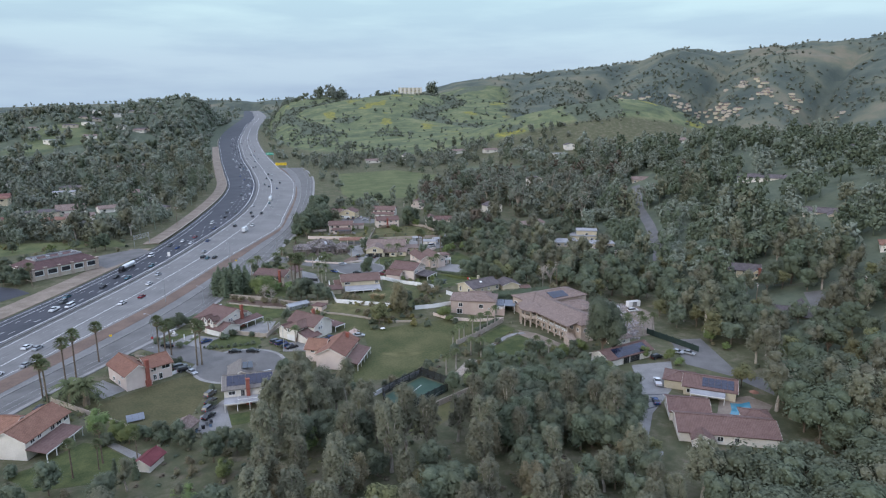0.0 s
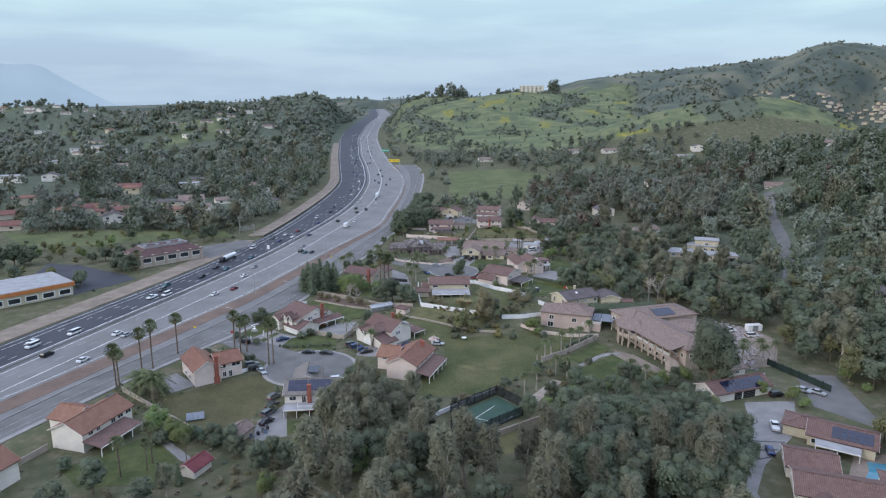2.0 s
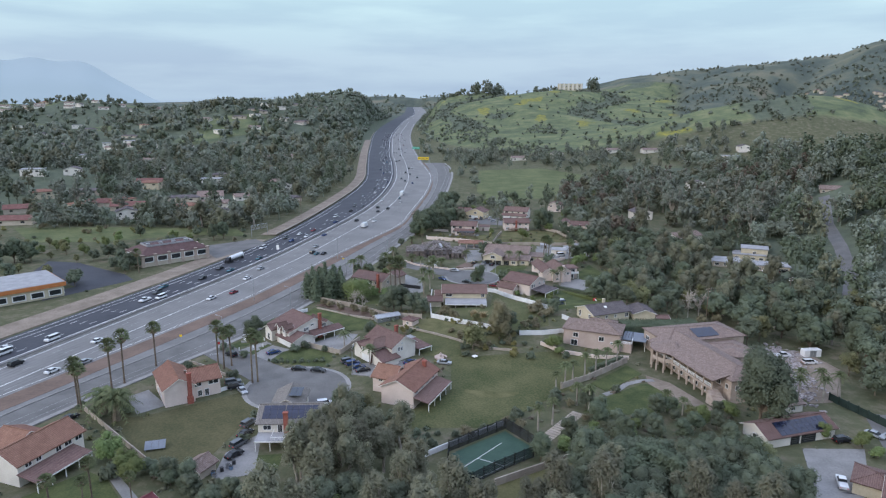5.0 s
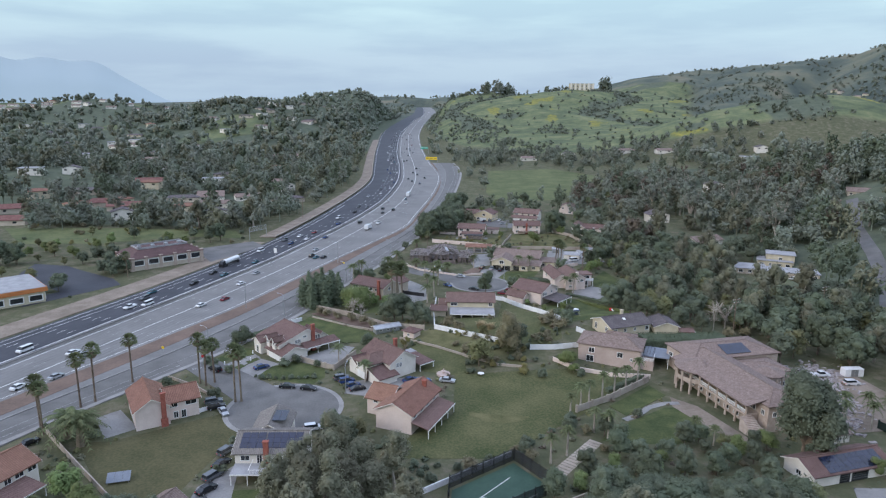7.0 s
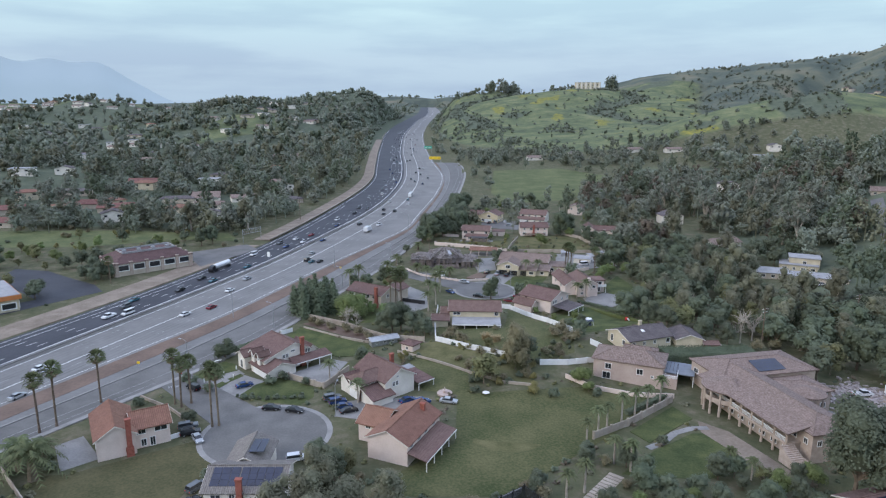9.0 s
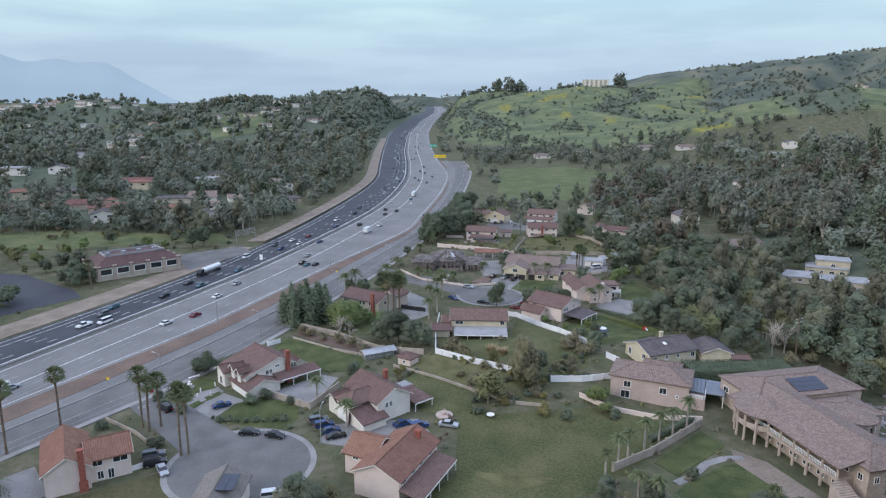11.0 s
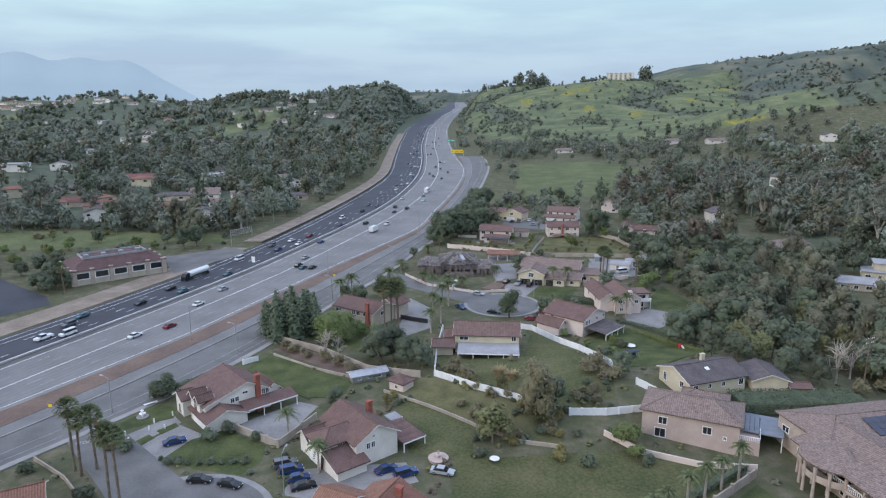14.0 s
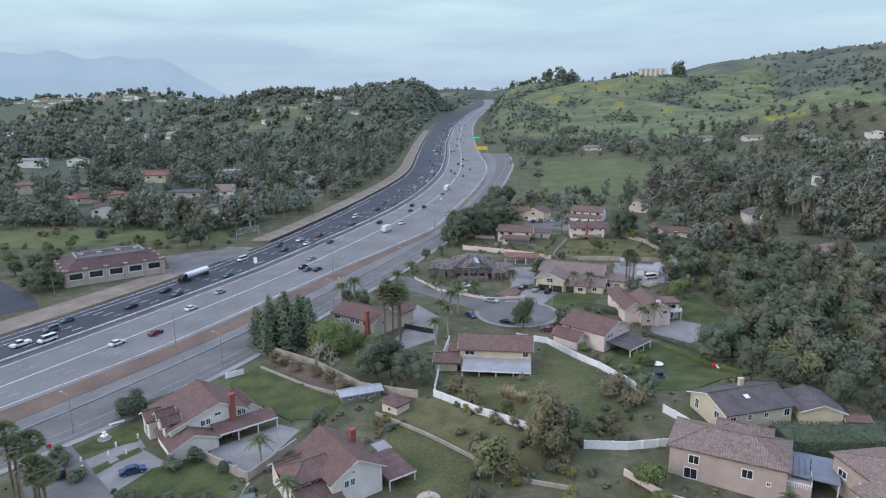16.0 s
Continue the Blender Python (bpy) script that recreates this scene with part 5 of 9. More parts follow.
patch("garden_path", [(-86.8, 31.3), (-83.9, 31.4), (-75.6, 23.8), (-74.5, 20.4), (-78.0, 22.6)], M_SLAB, "pale concrete path beside a back lawn", "path", 0.03)
patch("lawn", [(-58.0, 35.5), (-57.2, 42.6), (-50.3, 44.0), (-49.5, 36.6)], M_LAWN, "small green lawn below a terrace", "lawn", 0.03)
patch("lawn", [(-23.7, 135.5), (-11.3, 125.6), (-9.3, 106.4), (-22.9, 109.3), (-29.0, 129.1)], M_DRYLAWN, "patchy lawn beside a terrace", "lawn", 0.03)
patch("lawn", [(-0.8, 226.8), (3.2, 236.4), (20.4, 239.4), (15.5, 221.5), (2.6, 217.3)], M_LAWN, "small green front lawn by the cul-de-sac", "lawn", 0.03)
patch("lawn", [(44.0, 225.2), (44.8, 205.0), (54.9, 197.0), (59.0, 217.8), (52.7, 243.3)], M_LAWN, "green back lawn beside a concrete court", "lawn", 0.03)
patch("lawn", [(-43.1, 183.6), (-46.3, 165.9), (-58.2, 164.1), (-57.8, 181.5)], M_LAWN, "shaded lawn behind trees", "lawn", 0.03)
patch("meadow", [(2.8, 442.7), (49.7, 464.6), (117.0, 606.2), (61.1, 677.7), (-9.6, 652.2), (-10.0, 496.7)], M_FIELD, "open green meadow below the hills", "meadow", 0.03)
patch("meadow", [(-271.3, 267.8), (-228.0, 273.8), (-184.6, 297.5), (-149.5, 296.3), (-164.8, 317.1), (-236.3, 316.8), (-309.9, 306.3)], M_FIELD, "green rough field beside the freeway", "meadow", 0.03, block=False)
patch("driveway", [(-76.7, 115.5), (-68.7, 111.6), (-71.8, 100.6), (-80.5, 102.3)], M_SLAB, "pale concrete driveway", "driveway", 0.035)
patch("patio", [(-62.4, 117.7), (-53.5, 129.5), (-48.1, 127.8), (-51.1, 108.7), (-62.1, 113.6)], M_SLAB, "pale concrete back patio", "patio", 0.035)
patch("driveway", [(-43.9, 100.4), (-22.8, 105.7), (-19.1, 99.3), (-32.4, 90.2), (-43.4, 92.0)], M_SLAB, "pale concrete driveway with parked cars", "driveway", 0.035)
patch("patio", [(-104.2, 71.3), (-100.5, 76.4), (-90.5, 67.1), (-95.9, 61.2)], M_SLAB, "weathered concrete side patio", "patio", 0.035)
patch("driveway", [(-64.3, 43.4), (-58.9, 54.2), (-54.2, 34.8), (-62.9, 31.2)], M_SLAB, "cluttered concrete side yard", "driveway", 0.035)
patch("patio", [(32.5, 204.6), (42.2, 214.0), (50.1, 209.9), (50.2, 202.4), (42.3, 193.6), (33.6, 195.0)], M_SLAB, "pale concrete garden court", "patio", 0.035)
patch("driveway", [(76.5, 55.6), (89.6, 56.3), (80.1, 35.1), (66.3, 21.0), (59.1, 9.3), (58.4, -0.3), (54.1, -4.0), (57.4, 11.2), (70.7, 36.9)], M_SLAB, "long pale concrete driveway", "driveway", 0.035)
patch("yard", [(102.5, 77.0), (114.9, 76.0), (109.4, 45.9), (116.8, 32.8), (109.4, 25.6), (104.7, 41.9), (95.9, 53.5)], M_STREET, "worn asphalt yard with parked cars", "yard", 0.035)
patch("driveway", [(-42.1, 216.5), (-32.2, 205.0), (-29.7, 185.8), (-40.0, 171.7), (-44.3, 176.8), (-40.1, 189.0)], M_SLAB, "pale concrete driveway behind a gate", "driveway", 0.035)
patch("driveway", [(-6.6, 219.1), (-1.8, 245.0), (5.0, 238.6), (-2.7, 215.5)], M_SLAB, "pale concrete driveway with parked cars", "driveway", 0.035)
patch("car_park", [(-232.0, 226.0), (-214.0, 224.0), (-200.0, 215.5), (-178.0, 203.5), (-168.5, 194.0), (-189.0, 158.0), (-196.0, 168.0), (-188.0, 180.0), (-226.0, 206.0)], M_ASPHALT, "dark asphalt car park beside an office", "car park", 0.035)
patch("car_park", [(-167.4, 266.6), (-142.8, 289.0), (-132.1, 278.5), (-147.1, 239.6)], M_STREET, "empty grey car park", "car park", 0.035)
patch("yard", [(82.8, 109.4), (89.1, 104.3), (88.7, 90.0), (81.0, 83.6), (68.8, 92.9)], M_SLAB, "pale concrete court beside the mansion", "yard", 0.035)
patch("earth_bank", [(-72.9, 161.8), (-67.7, 165.8), (-40.2, 148.1), (-43.4, 143.8)], M_DIRT, "bare brown earth bank with dry brush", "bank", 0.02)
patch("earth_yard", [(-15.6, 35.8), (-3.8, 33.7), (6.1, 38.5), (20.4, 50.9), (17.4, 39.0), (-1.3, 20.8), (-10.2, 22.6)], M_ROUGH, "brown bare earth by the sports court", "yard", 0.02)
patch("terrace", [(48.5, 98.7), (54.5, 93.5), (58.5, 84.5), (62.1, 76.4), (58.8, 72.7), (53.9, 80.3), (47.6, 92.8)], M_PALEDIRT, "tan paved terrace below the arcade", "terrace", 0.04)
patch("court", [(-9.9, 47.2), (3.5, 59.4), (10.2, 51.4), (9.4, 47.2), (0.4, 39.6), (-4.6, 34.8), (-9.8, 36.2)], M_COURT, "green painted sports court with white lines", "sports court", 0.05)
patch("rough_bank", [(-33.0, 136.8), (-25.6, 143.6), (-22.2, 144.4), (-11.6, 135.6), (-1.0, 129.6), (7.0, 124.5), (8.4, 114.6), (-0.2, 115.4), (-10.1, 120.9), (-21.6, 129.0)], M_ROUGH, "sloping bank of yellowish rough grass and weeds", "bank", 0.05, block=False)
patch("rough_yard", [(-21.6, 146.2), (-11.2, 138.0), (0.5, 131.4), (10.5, 127.2), (21.5, 134.0), (21.8, 147.0), (14.6, 166.8), (1.8, 185.5), (0.2, 163.0), (-0.4, 157.4), (-19.0, 157.4), (-23.4, 163.0)], M_DRYLAWN, "uneven back garden grass with worn patches", "lawn", 0.02, block=False)
patch("forecourt", [(-14.0, 351.0), (9.0, 344.0), (14.0, 366.0), (30.0, 363.0), (31.0, 369.0), (12.0, 373.0), (0.0, 372.0), (-6.0, 368.0), (-14.0, 366.0)], M_STREET, "grey paved forecourt shared by several houses", "forecourt", 0.03)
patch("yard", [(24.5, 250.5), (40.0, 255.0), (56.0, 262.0), (53.0, 284.0), (28.0, 284.0)], M_SLAB, "pale concrete back yard with sheds", "yard", 0.03)
patch("garden_plot", [(-38.0, 299.0), (-16.0, 294.5), (1.0, 288.0), (3.0, 312.0), (-6.0, 313.0), (-26.0, 312.5), (-38.0, 313.0)], M_ROUGH, "untidy back garden with low plants", "garden", 0.03, block=False)
patch("garden_plot", [(3.5, 289.0), (52.0, 291.0), (43.5, 321.0), (33.0, 330.0), (9.0, 324.0)], M_ROUGH, "sloping rough grass behind a block wall", "garden", 0.03, block=False)
patch("terrace", [(-25.0, 309.0), (-6.0, 309.5), (-6.0, 314.5), (-25.0, 312.5)], M_SLAB, "pale cluttered back terrace", "terrace", 0.05)
patch("planter", [(-17.0, 231.5), (-11.8, 241.5), (-8.0, 237.6), (-10.4, 228.6)], M_DIRT, "raised bed of bare red-brown earth", "planter", 0.5, 0.9)
patch("yard", [(-11.8, 243.0), (-3.5, 249.0), (-4.5, 262.0), (-1.5, 265.0), (0.5, 281.0), (-3.4, 283.0), (-4.0, 274.0), (-17.0, 268.0)], M_SLAB, "pale concrete yard beside a burnt house", "yard", 0.03)
patch("driveway", [(-7.6, 224.5), (-1.6, 226.2), (4.2, 238.4), (-8.6, 242.0)], M_SLAB, "pale concrete driveway with parked cars", "driveway", 0.04)
patch("yard", [(90.5, 108.0), (92.0, 122.0), (108.0, 124.0), (112.0, 108.0), (100.0, 84.0), (90.5, 82.0)], M_PALEDIRT, "pale rubble-strewn yard behind the mansion", "yard", 0.02)

rubble_rng, rubble = random.Random(63), Geo()
for i in range(900):
    t = rubble_rng.random()
    x, y = 87 + 11 * t + rubble_rng.gauss(0, 4.0), 84 + 40 * t + rubble_rng.gauss(0, 3.0)
    a, w, d, h = rubble_rng.uniform(0, math.pi), rubble_rng.uniform(0.2, 1.1), rubble_rng.uniform(0.15, 0.5), rubble_rng.uniform(0.1, 0.5)
    m = pose(x, y, gz(x, y), rubble_rng.uniform(-14, 14), rubble_rng.uniform(-14, 14), math.degrees(a))
    rubble.box(-w, w, -d, d, -0.2, h, m)
solid("rubble", rubble, M_ASH, "grey heap of broken boards and stones beside the mansion", "rubble", "stuff")

dry_edge = random.Random(71)
patch("dry_patch", [(0.5 + 7.5 * math.cos(2 * math.pi * i / 22) * dry_edge.uniform(0.8, 1.15), 84 + 6 * math.sin(2 * math.pi * i / 22) * dry_edge.uniform(0.8, 1.15)) for i in range(22)], M_ROUGH, "dry yellowed patch of a broad lawn", "lawn", 0.045, block=False)

# winding lane through the wooded valley
lane = [(224, 356), (200, 300), (187, 258), (169, 211), (156, 187)]
for (ax, ay), (bx, by) in zip(lane, lane[1:]):
    d = Vector((bx - ax, by - ay)).normalized()
    s = Vector((-d.y, d.x)) * 3.2
    patch("lane", [(ax + s.x, ay + s.y), (ax - s.x, ay - s.y), (bx - s.x, by - s.y), (bx + s.x, by + s.y)], M_STREET, "narrow grey lane winding through trees", "road", 0.12)
patch("lane", [(186, 100), (180, 103), (164, 72), (170, 68)], M_STREET, "narrow grey lane winding through trees", "road", 0.12)

# ---- walls and fences ----
fence("white_fence", [(-25.6, 184), (-24.8, 164.3), (-22.7, 145.4), (-11.6, 136.6), (0.1, 130.1)], 1.75, 0.14, M_VINYL, "tall white vinyl fence between gardens", "fence", 3, 0.05)
fence("white_fence", [(10.5, 125.8), (18.5, 126.7), (27.2, 129.2)], 1.75, 0.14, M_VINYL, "tall white vinyl fence below a garden", "fence", 3, 0.05)
fence("white_fence", [(-6.5, 189.3), (2.1, 186.9), (15.4, 167.6), (23.0, 147.6)], 1.75, 0.14, M_VINYL, "weathered white vinyl fence along a garden", "fence", 3, 0.05)
fence("white_fence", [(26.9, 139.8), (32.4, 134.2)], 1.75, 0.14, M_VINYL, "short white vinyl fence beside a house", "fence", 3, 0.05)
fence("garden_wall", [(-70.8, 157.2), (-55.3, 148.5), (-41.4, 143.1)], 0.8, 0.3, M_BLOCK, "low beige block wall along a lawn", "wall")
fence("garden_wall", [(-62.4, 114.2), (-50.5, 108.3), (-46.4, 121.5)], 1.7, 0.3, M_BLOCK, "tan block wall round a patio", "wall", 9)
fence("garden_wall", [(-49.6, 248), (-38.1, 234.2), (-18.6, 225.5), (-6.6, 230.1)], 0.9, 0.25, M_PEACH, "low peach wall with tall pillars", "wall", 6)
fence("garden_wall", [(-38, 298), (-17, 292.7), (1.7, 285.3)], 2.0, 0.3, M_PEACH, "peach stucco wall behind a burnt house", "wall", 6)
fence("garden_wall", [(1.7, 285.3), (26.5, 287.1), (54.2, 288.1), (44.5, 322.9), (35, 333.6)], 1.8, 0.25, M_BLOCK, "beige block wall between gardens", "wall")
fence("garden_wall", [(22.5, 243.5), (29.5, 246.0), (41.0, 253.5)], 1.5, 0.25, M_PEACH, "pale wall before a concrete back yard", "wall", 6)
fence("garden_wall", [(2.5, 291.5), (5.0, 306.0), (8.5, 322.0)], 1.2, 0.25, M_BLOCK, "beige block wall between back gardens", "wall")
fence("garden_wall", [(-36.0, 322.0), (-26.0, 321.0)], 1.4, 0.25, M_PEACH, "short pale wall beside a pink house", "wall", 4)
for x, y, w, d, h, turn, wall, lab in ((35, 266, 8, 5, 2.6, -14, M_WHITE, "white garden shed with flat roof"), (44, 272, 5, 4, 2.3, 20, M_VINYL, "white storage shed with flat roof"), (-6.5, 326, 7, 5, 2.8, -5, M_PEACH, "small pale outbuilding with brown roof"), (30, 279, 6, 3, 2.2, -3, M_METAL, "grey metal storage shed with flat roof"), (48.5, 279, 5, 3, 2.4, 8, M_WHITE, "white narrow shed with flat roof")):
    hut = thing("shed", pose(x, y, gz(x, y), 0, 0, turn), lab, "shed")
    part("wall", Geo().box(0, w, 0, d, -0.6, h), wall, hut)
    part("roof", slab([(-0.3, -0.4, h + 0.02), (w + 0.3, -0.4, h + 0.02), (w + 0.3, d + 0.3, h + 0.5), (-0.3, d + 0.3, h + 0.5)], 0.12), M_ROOF_BROWN if "brown" in lab else M_ROOF_FLAT, hut)
    part("door", Geo().box(w * 0.35, w * 0.35 + 1.0, -0.06, -0.005, 0, 2.0), M_NETTING if wall is M_METAL else M_WOOD, hut)
    KEEP_OUT.append([(x - 2, y - 6), (x + w + 1, y - 6), (x + w + 1, y + d + 1), (x - 2, y + d + 1)])
deck = thing("deck", pose(10.5, 327.5, gz(14, 326), 0, 0, 6), "raised timber deck on posts behind a house", "deck")
part("boards", Geo().box(2, 14, -4.2, -0.6, 1.5, 1.7), M_WOOD, deck)
part("handrail", Geo().box(2, 14, -4.2, -4.1, 2.5, 2.6), M_WOOD, deck)
for i in range(7):
    part("post", Geo().box(2.1 + i * 1.95, 2.25 + i * 1.95, -4.25, -4.05, -0.8, 2.5), M_WOOD, deck)
lean = thing("pergola", pose(-24, 316, gz(-18, 312), 0, 0, -5), "dark timber pergola behind a pink house", "pergola")
part("roof", slab([(6, -7.5, 2.5), (15.5, -7.5, 2.5), (15.5, -4.2, 2.8), (6, -4.2, 2.8)], 0.2), M_DARKMETAL, lean)
part("screen", Geo().box(6.2, 15.3, -7.4, -7.3, 0.2, 2.2), M_CHAR, lean)
for u in (6.1, 9.2, 12.3, 15.4):
    part("post", Geo().box(u - 0.1, u + 0.1, -7.45, -7.25, -0.8, 2.45), M_WOOD, lean)
fence("garden_wall", [(20.9, 86.6), (30.2, 94), (44.7, 108.7)], 1.9, 0.3, M_BLOCK, "pale block wall beside the mansion garden", "wall", 6)
fence("garden_wall", [(-34, 136.1), (-21.6, 128.2), (-10.1, 120.1), (-0.2, 114.6), (8.7, 113.5)], 0.8, 0.3, M_BLOCK, "low beige retaining wall across the slope", "wall")
fence("garden_wall", [(-112.9, 63.6), (-96.7, 50.3), (-79.2, 36.2)], 1.5, 0.25, M_BLOCK, "beige block wall between back gardens", "wall")
fence("garden_wall", [(-72.8, 168), (-56.9, 160.6), (-41.1, 148.8), (-26.3, 144.7)], 1.9, 0.25, M_BLOCK, "beige block wall behind trees", "wall")
fence("garden_wall", [(-116, 20), (-113.6, 27.3)], 1.7, 0.25, M_BLOCK, "beige block wall beside a house", "wall")
fence("garden_wall", [(-97.9, 97.6), (-87, 91.9), (-79.8, 86.3)], 0.9, 0.25, M_BLOCK, "low stone garden wall by the street", "wall")
fence("white_gate", [(-79.4, 76.4), (-75.1, 81)], 1.2, 0.1, M_VINYL, "white wrought gate beside a house", "gate", 3)
fence("court_wall", [(-19, 42.5), (-11.2, 49.6), (3.1, 62.5)], 1.4, 0.25, M_VINYL, "white wall beside the sports court", "wall")
fence("court_fence", [(-10.5, 48.0), (3.6, 60.8), (10.8, 51.8), (9.9, 47), (0.5, 39.2), (-4.4, 34.3), (-10.2, 35.8), (-10.5, 48.0)], 3.0, 0.06, M_NETTING, "dark mesh fence round the sports court", "fence", 3)
fence("garden_wall", [(0.4, 34), (18.3, 46.2)], 1.8, 0.3, M_BLOCK, "pale retaining wall beside the court", "wall")

# ---- houses near the camera's way ----
house("house", "white two-storey house with brown tile roof and porch", -68.5, 112, 48,
      [(1.5, 17, 3.2, 16.5, 4.7, 3.1, "v", 0.65), (0.5, 9.2, -0.8, 9.5, 2.6, 1.8, "v"), (16.9, 20.5, 5, 14, 3.3, 1.5, "v"), (0.8, 3.6, 4.4, 6.2, 6.0, 0.8, "u"), (0.8, 3.6, 8.0, 9.8, 6.0, 0.8, "u"), (-0.6, 2.2, 11.2, 15.6, 4.2, 1.2, "u")],
      M_WHITE, M_ROOF_BROWN, chimney=(13.9, 2.7, 8.9), covers=[(9.3, 22.3, -0.6, 3.1, 2.6, 3.6)], garages=[(1, "W", 0.5, 7.5)],
      windows=[(0, "S", 0.19, 3.7, 0.8, 1.1), (0, "S", 0.26, 3.75, 0.8, 1.1), (0, "S", 0.41, 4.3, 0.8, 1.1), (0, "S", 0.48, 4.35, 0.8, 1.1), (0, "S", 0.61, 5.4, 1.2, 0.5), (0, "S", 0.9, 4.3, 0.7, 1.2), (0, "S", 0.96, 4.3, 0.7, 1.2),
               (3, "W", 0.5, 5.2, 0.7, 1.6), (4, "W", 0.5, 5.2, 0.7, 1.6), (2, "S", 0.6, 1.6, 1.4, 1.1), (0, "S", 0.7, 1.5, 2.4, 1.8), (0, "E", 0.5, 1.5, 1.4, 1.2), (5, "W", 0.5, 1.4, 1.2, 2.2)])
house("house", "white two-storey house with brown tile roof and covered patio", -34, 98, 46,
      [(4.5, 14.2, 1.5, 15.5, 5.3, 2.7, "v"), (-0.8, 9.5, 5, 11.5, 4.9, 2.1, "hip"), (-0.8, 5.6, -0.4, 5.1, 2.4, 1.6, "u", 0.95), (-0.6, 5, 11.4, 15.4, 3.9, 1.3, "u")], M_WHITE, M_ROOF_BROWN, chimney=(13.3, 10.5, 8.4),
      covers=[(14.9, 20.6, 0.2, 9.2, 2.5, 3.0), (18.2, 21.2, 9.6, 12.6, 2.75, 2.85, M_ROOF_FLAT)], garages=[(1, "W", 0.5, 5.0)],
      windows=[(0, "S", 0.28, 4.1, 0.7, 1.2), (0, "S", 0.40, 4.1, 0.7, 1.2), (0, "S", 0.42, 5.9, 0.4, 0.4), (1, "S", 0.35, 4.1, 1.0, 1.0), (1, "S", 0.46, 4.1, 1.0, 1.0), (1, "W", 0.25, 4.0, 1.0, 1.4), (0, "E", 0.5, 4.2, 1.4, 1.2), (0, "E", 0.8, 4.2, 1.2, 1.2), (0, "E", 0.3, 1.4, 2.4, 2.0)])
house("house", "peach two-storey house with orange tile roof", -31, 73.5, -19,
      [(0, 10, 0, 17, 5.2, 2.4, "v"), (-6, 0.5, 6, 15, 4.6, 2.2, "u")], M_PEACH, M_ROOF_ORANGE, chimney=(7, 14, 8.3),
      covers=[(10.1, 15, -0.5, 16, 2.6, 3.6, M_ROOF_BROWN, "E")],
      windows=[(0, "E", 0.12, 4.3, 1.3, 1.0), (0, "E", 0.35, 4.3, 1.3, 1.0), (0, "E", 0.55, 4.3, 1.3, 1.0), (0, "E", 0.8, 4.3, 1.3, 1.0), (0, "E", 0.3, 1.4, 2.4, 1.8), (1, "S", 0.4, 4.0, 1.2, 1.0), (0, "N", 0.5, 4.0, 1.4, 1.2)])
house("house", "peach two-storey house with orange tile roof and brick chimney", -90, 65.5, 36,
      [(0, 8, 0, 15, 5.2, 2.5, "v"), (7.8, 15.5, 2, 11, 5.0, 2.2, "u")], M_PEACH, M_ROOF_ORANGE, chimney=(6.6, -0.5, 8.8),
      windows=[(1, "S", 0.2, 4.0, 1.8, 1.0), (1, "S", 0.75, 4.0, 2.6, 1.1), (1, "S", 0.25, 1.3, 1.0, 1.6), (1, "S", 0.5, 1.2, 1.0, 2.0), (0, "W", 0.3, 1.4, 1.4, 1.2), (0, "W", 0.6, 1.4, 1.4, 1.2), (0, "W", 0.8, 4.2, 1.2, 1.0), (1, "E", 0.5, 4.1, 1.4, 1.1)])
house("house", "white house with solar panels on its roof", -58, 49, 6,
      [(0, 15, 0, 11, 5.2, 2.2, "u"), (1, 9, 10.8, 21, 4.4, 2.0, "v")], M_WHITE, M_ROOF_PALE, chimney=(7, -0.4, 8.0),
      covers=[(0, 11, -4.6, -0.1, 2.7, 2.75, M_ROOF_FLAT)], solar=[(0.8, 6.2, 0.9, 4.9, 5.9, 7.55), (6.4, 14.4, 0.9, 4.9, 5.9, 7.55), (5.3, 8.6, 12.5, 18, 6.6, 6.6)],
      windows=[(0, "S", 0.15, 4.0, 1.8, 1.1), (0, "S", 0.36, 3.7, 1.0, 1.9), (0, "S", 0.8, 4.0, 2.2, 1.1), (0, "E", 0.3, 4.1, 1.4, 1.2), (0, "E", 0.7, 4.1, 1.4, 1.2), (0, "S", 0.2, 1.3, 1.6, 1.8), (0, "S", 0.7, 1.3, 2.0, 1.8)])
house("house", "white two-storey house with orange tile roof and patio", -113, 28.5, -16,
      [(0, 10, 0, 17, 5.2, 2.4, "v"), (-7, 0.5, 6, 15, 4.4, 2.0, "u")], M_WHITE, M_ROOF_ORANGE,
      covers=[(10.1, 16, -0.5, 14, 2.6, 3.4, M_ROOF_BROWN, "E")],
      windows=[(0, "E", 0.15, 4.3, 1.5, 1.0), (0, "E", 0.3, 4.3, 1.2, 1.0), (0, "E", 0.6, 4.2, 1.4, 1.4), (0, "E", 0.75, 4.2, 1.8, 1.0), (0, "E", 0.92, 4.2, 1.8, 1.0), (0, "E", 0.3, 1.4, 2.4, 1.8)])
house("house", "white two-storey house with orange tile roof beside trees", -125, 5, -16, [(0, 10, 0, 12, 5.2, 2.4, "v"), (-7, 0.5, 2, 10, 4.4, 2.0, "u")], M_WHITE, M_ROOF_ORANGE, seed=4)
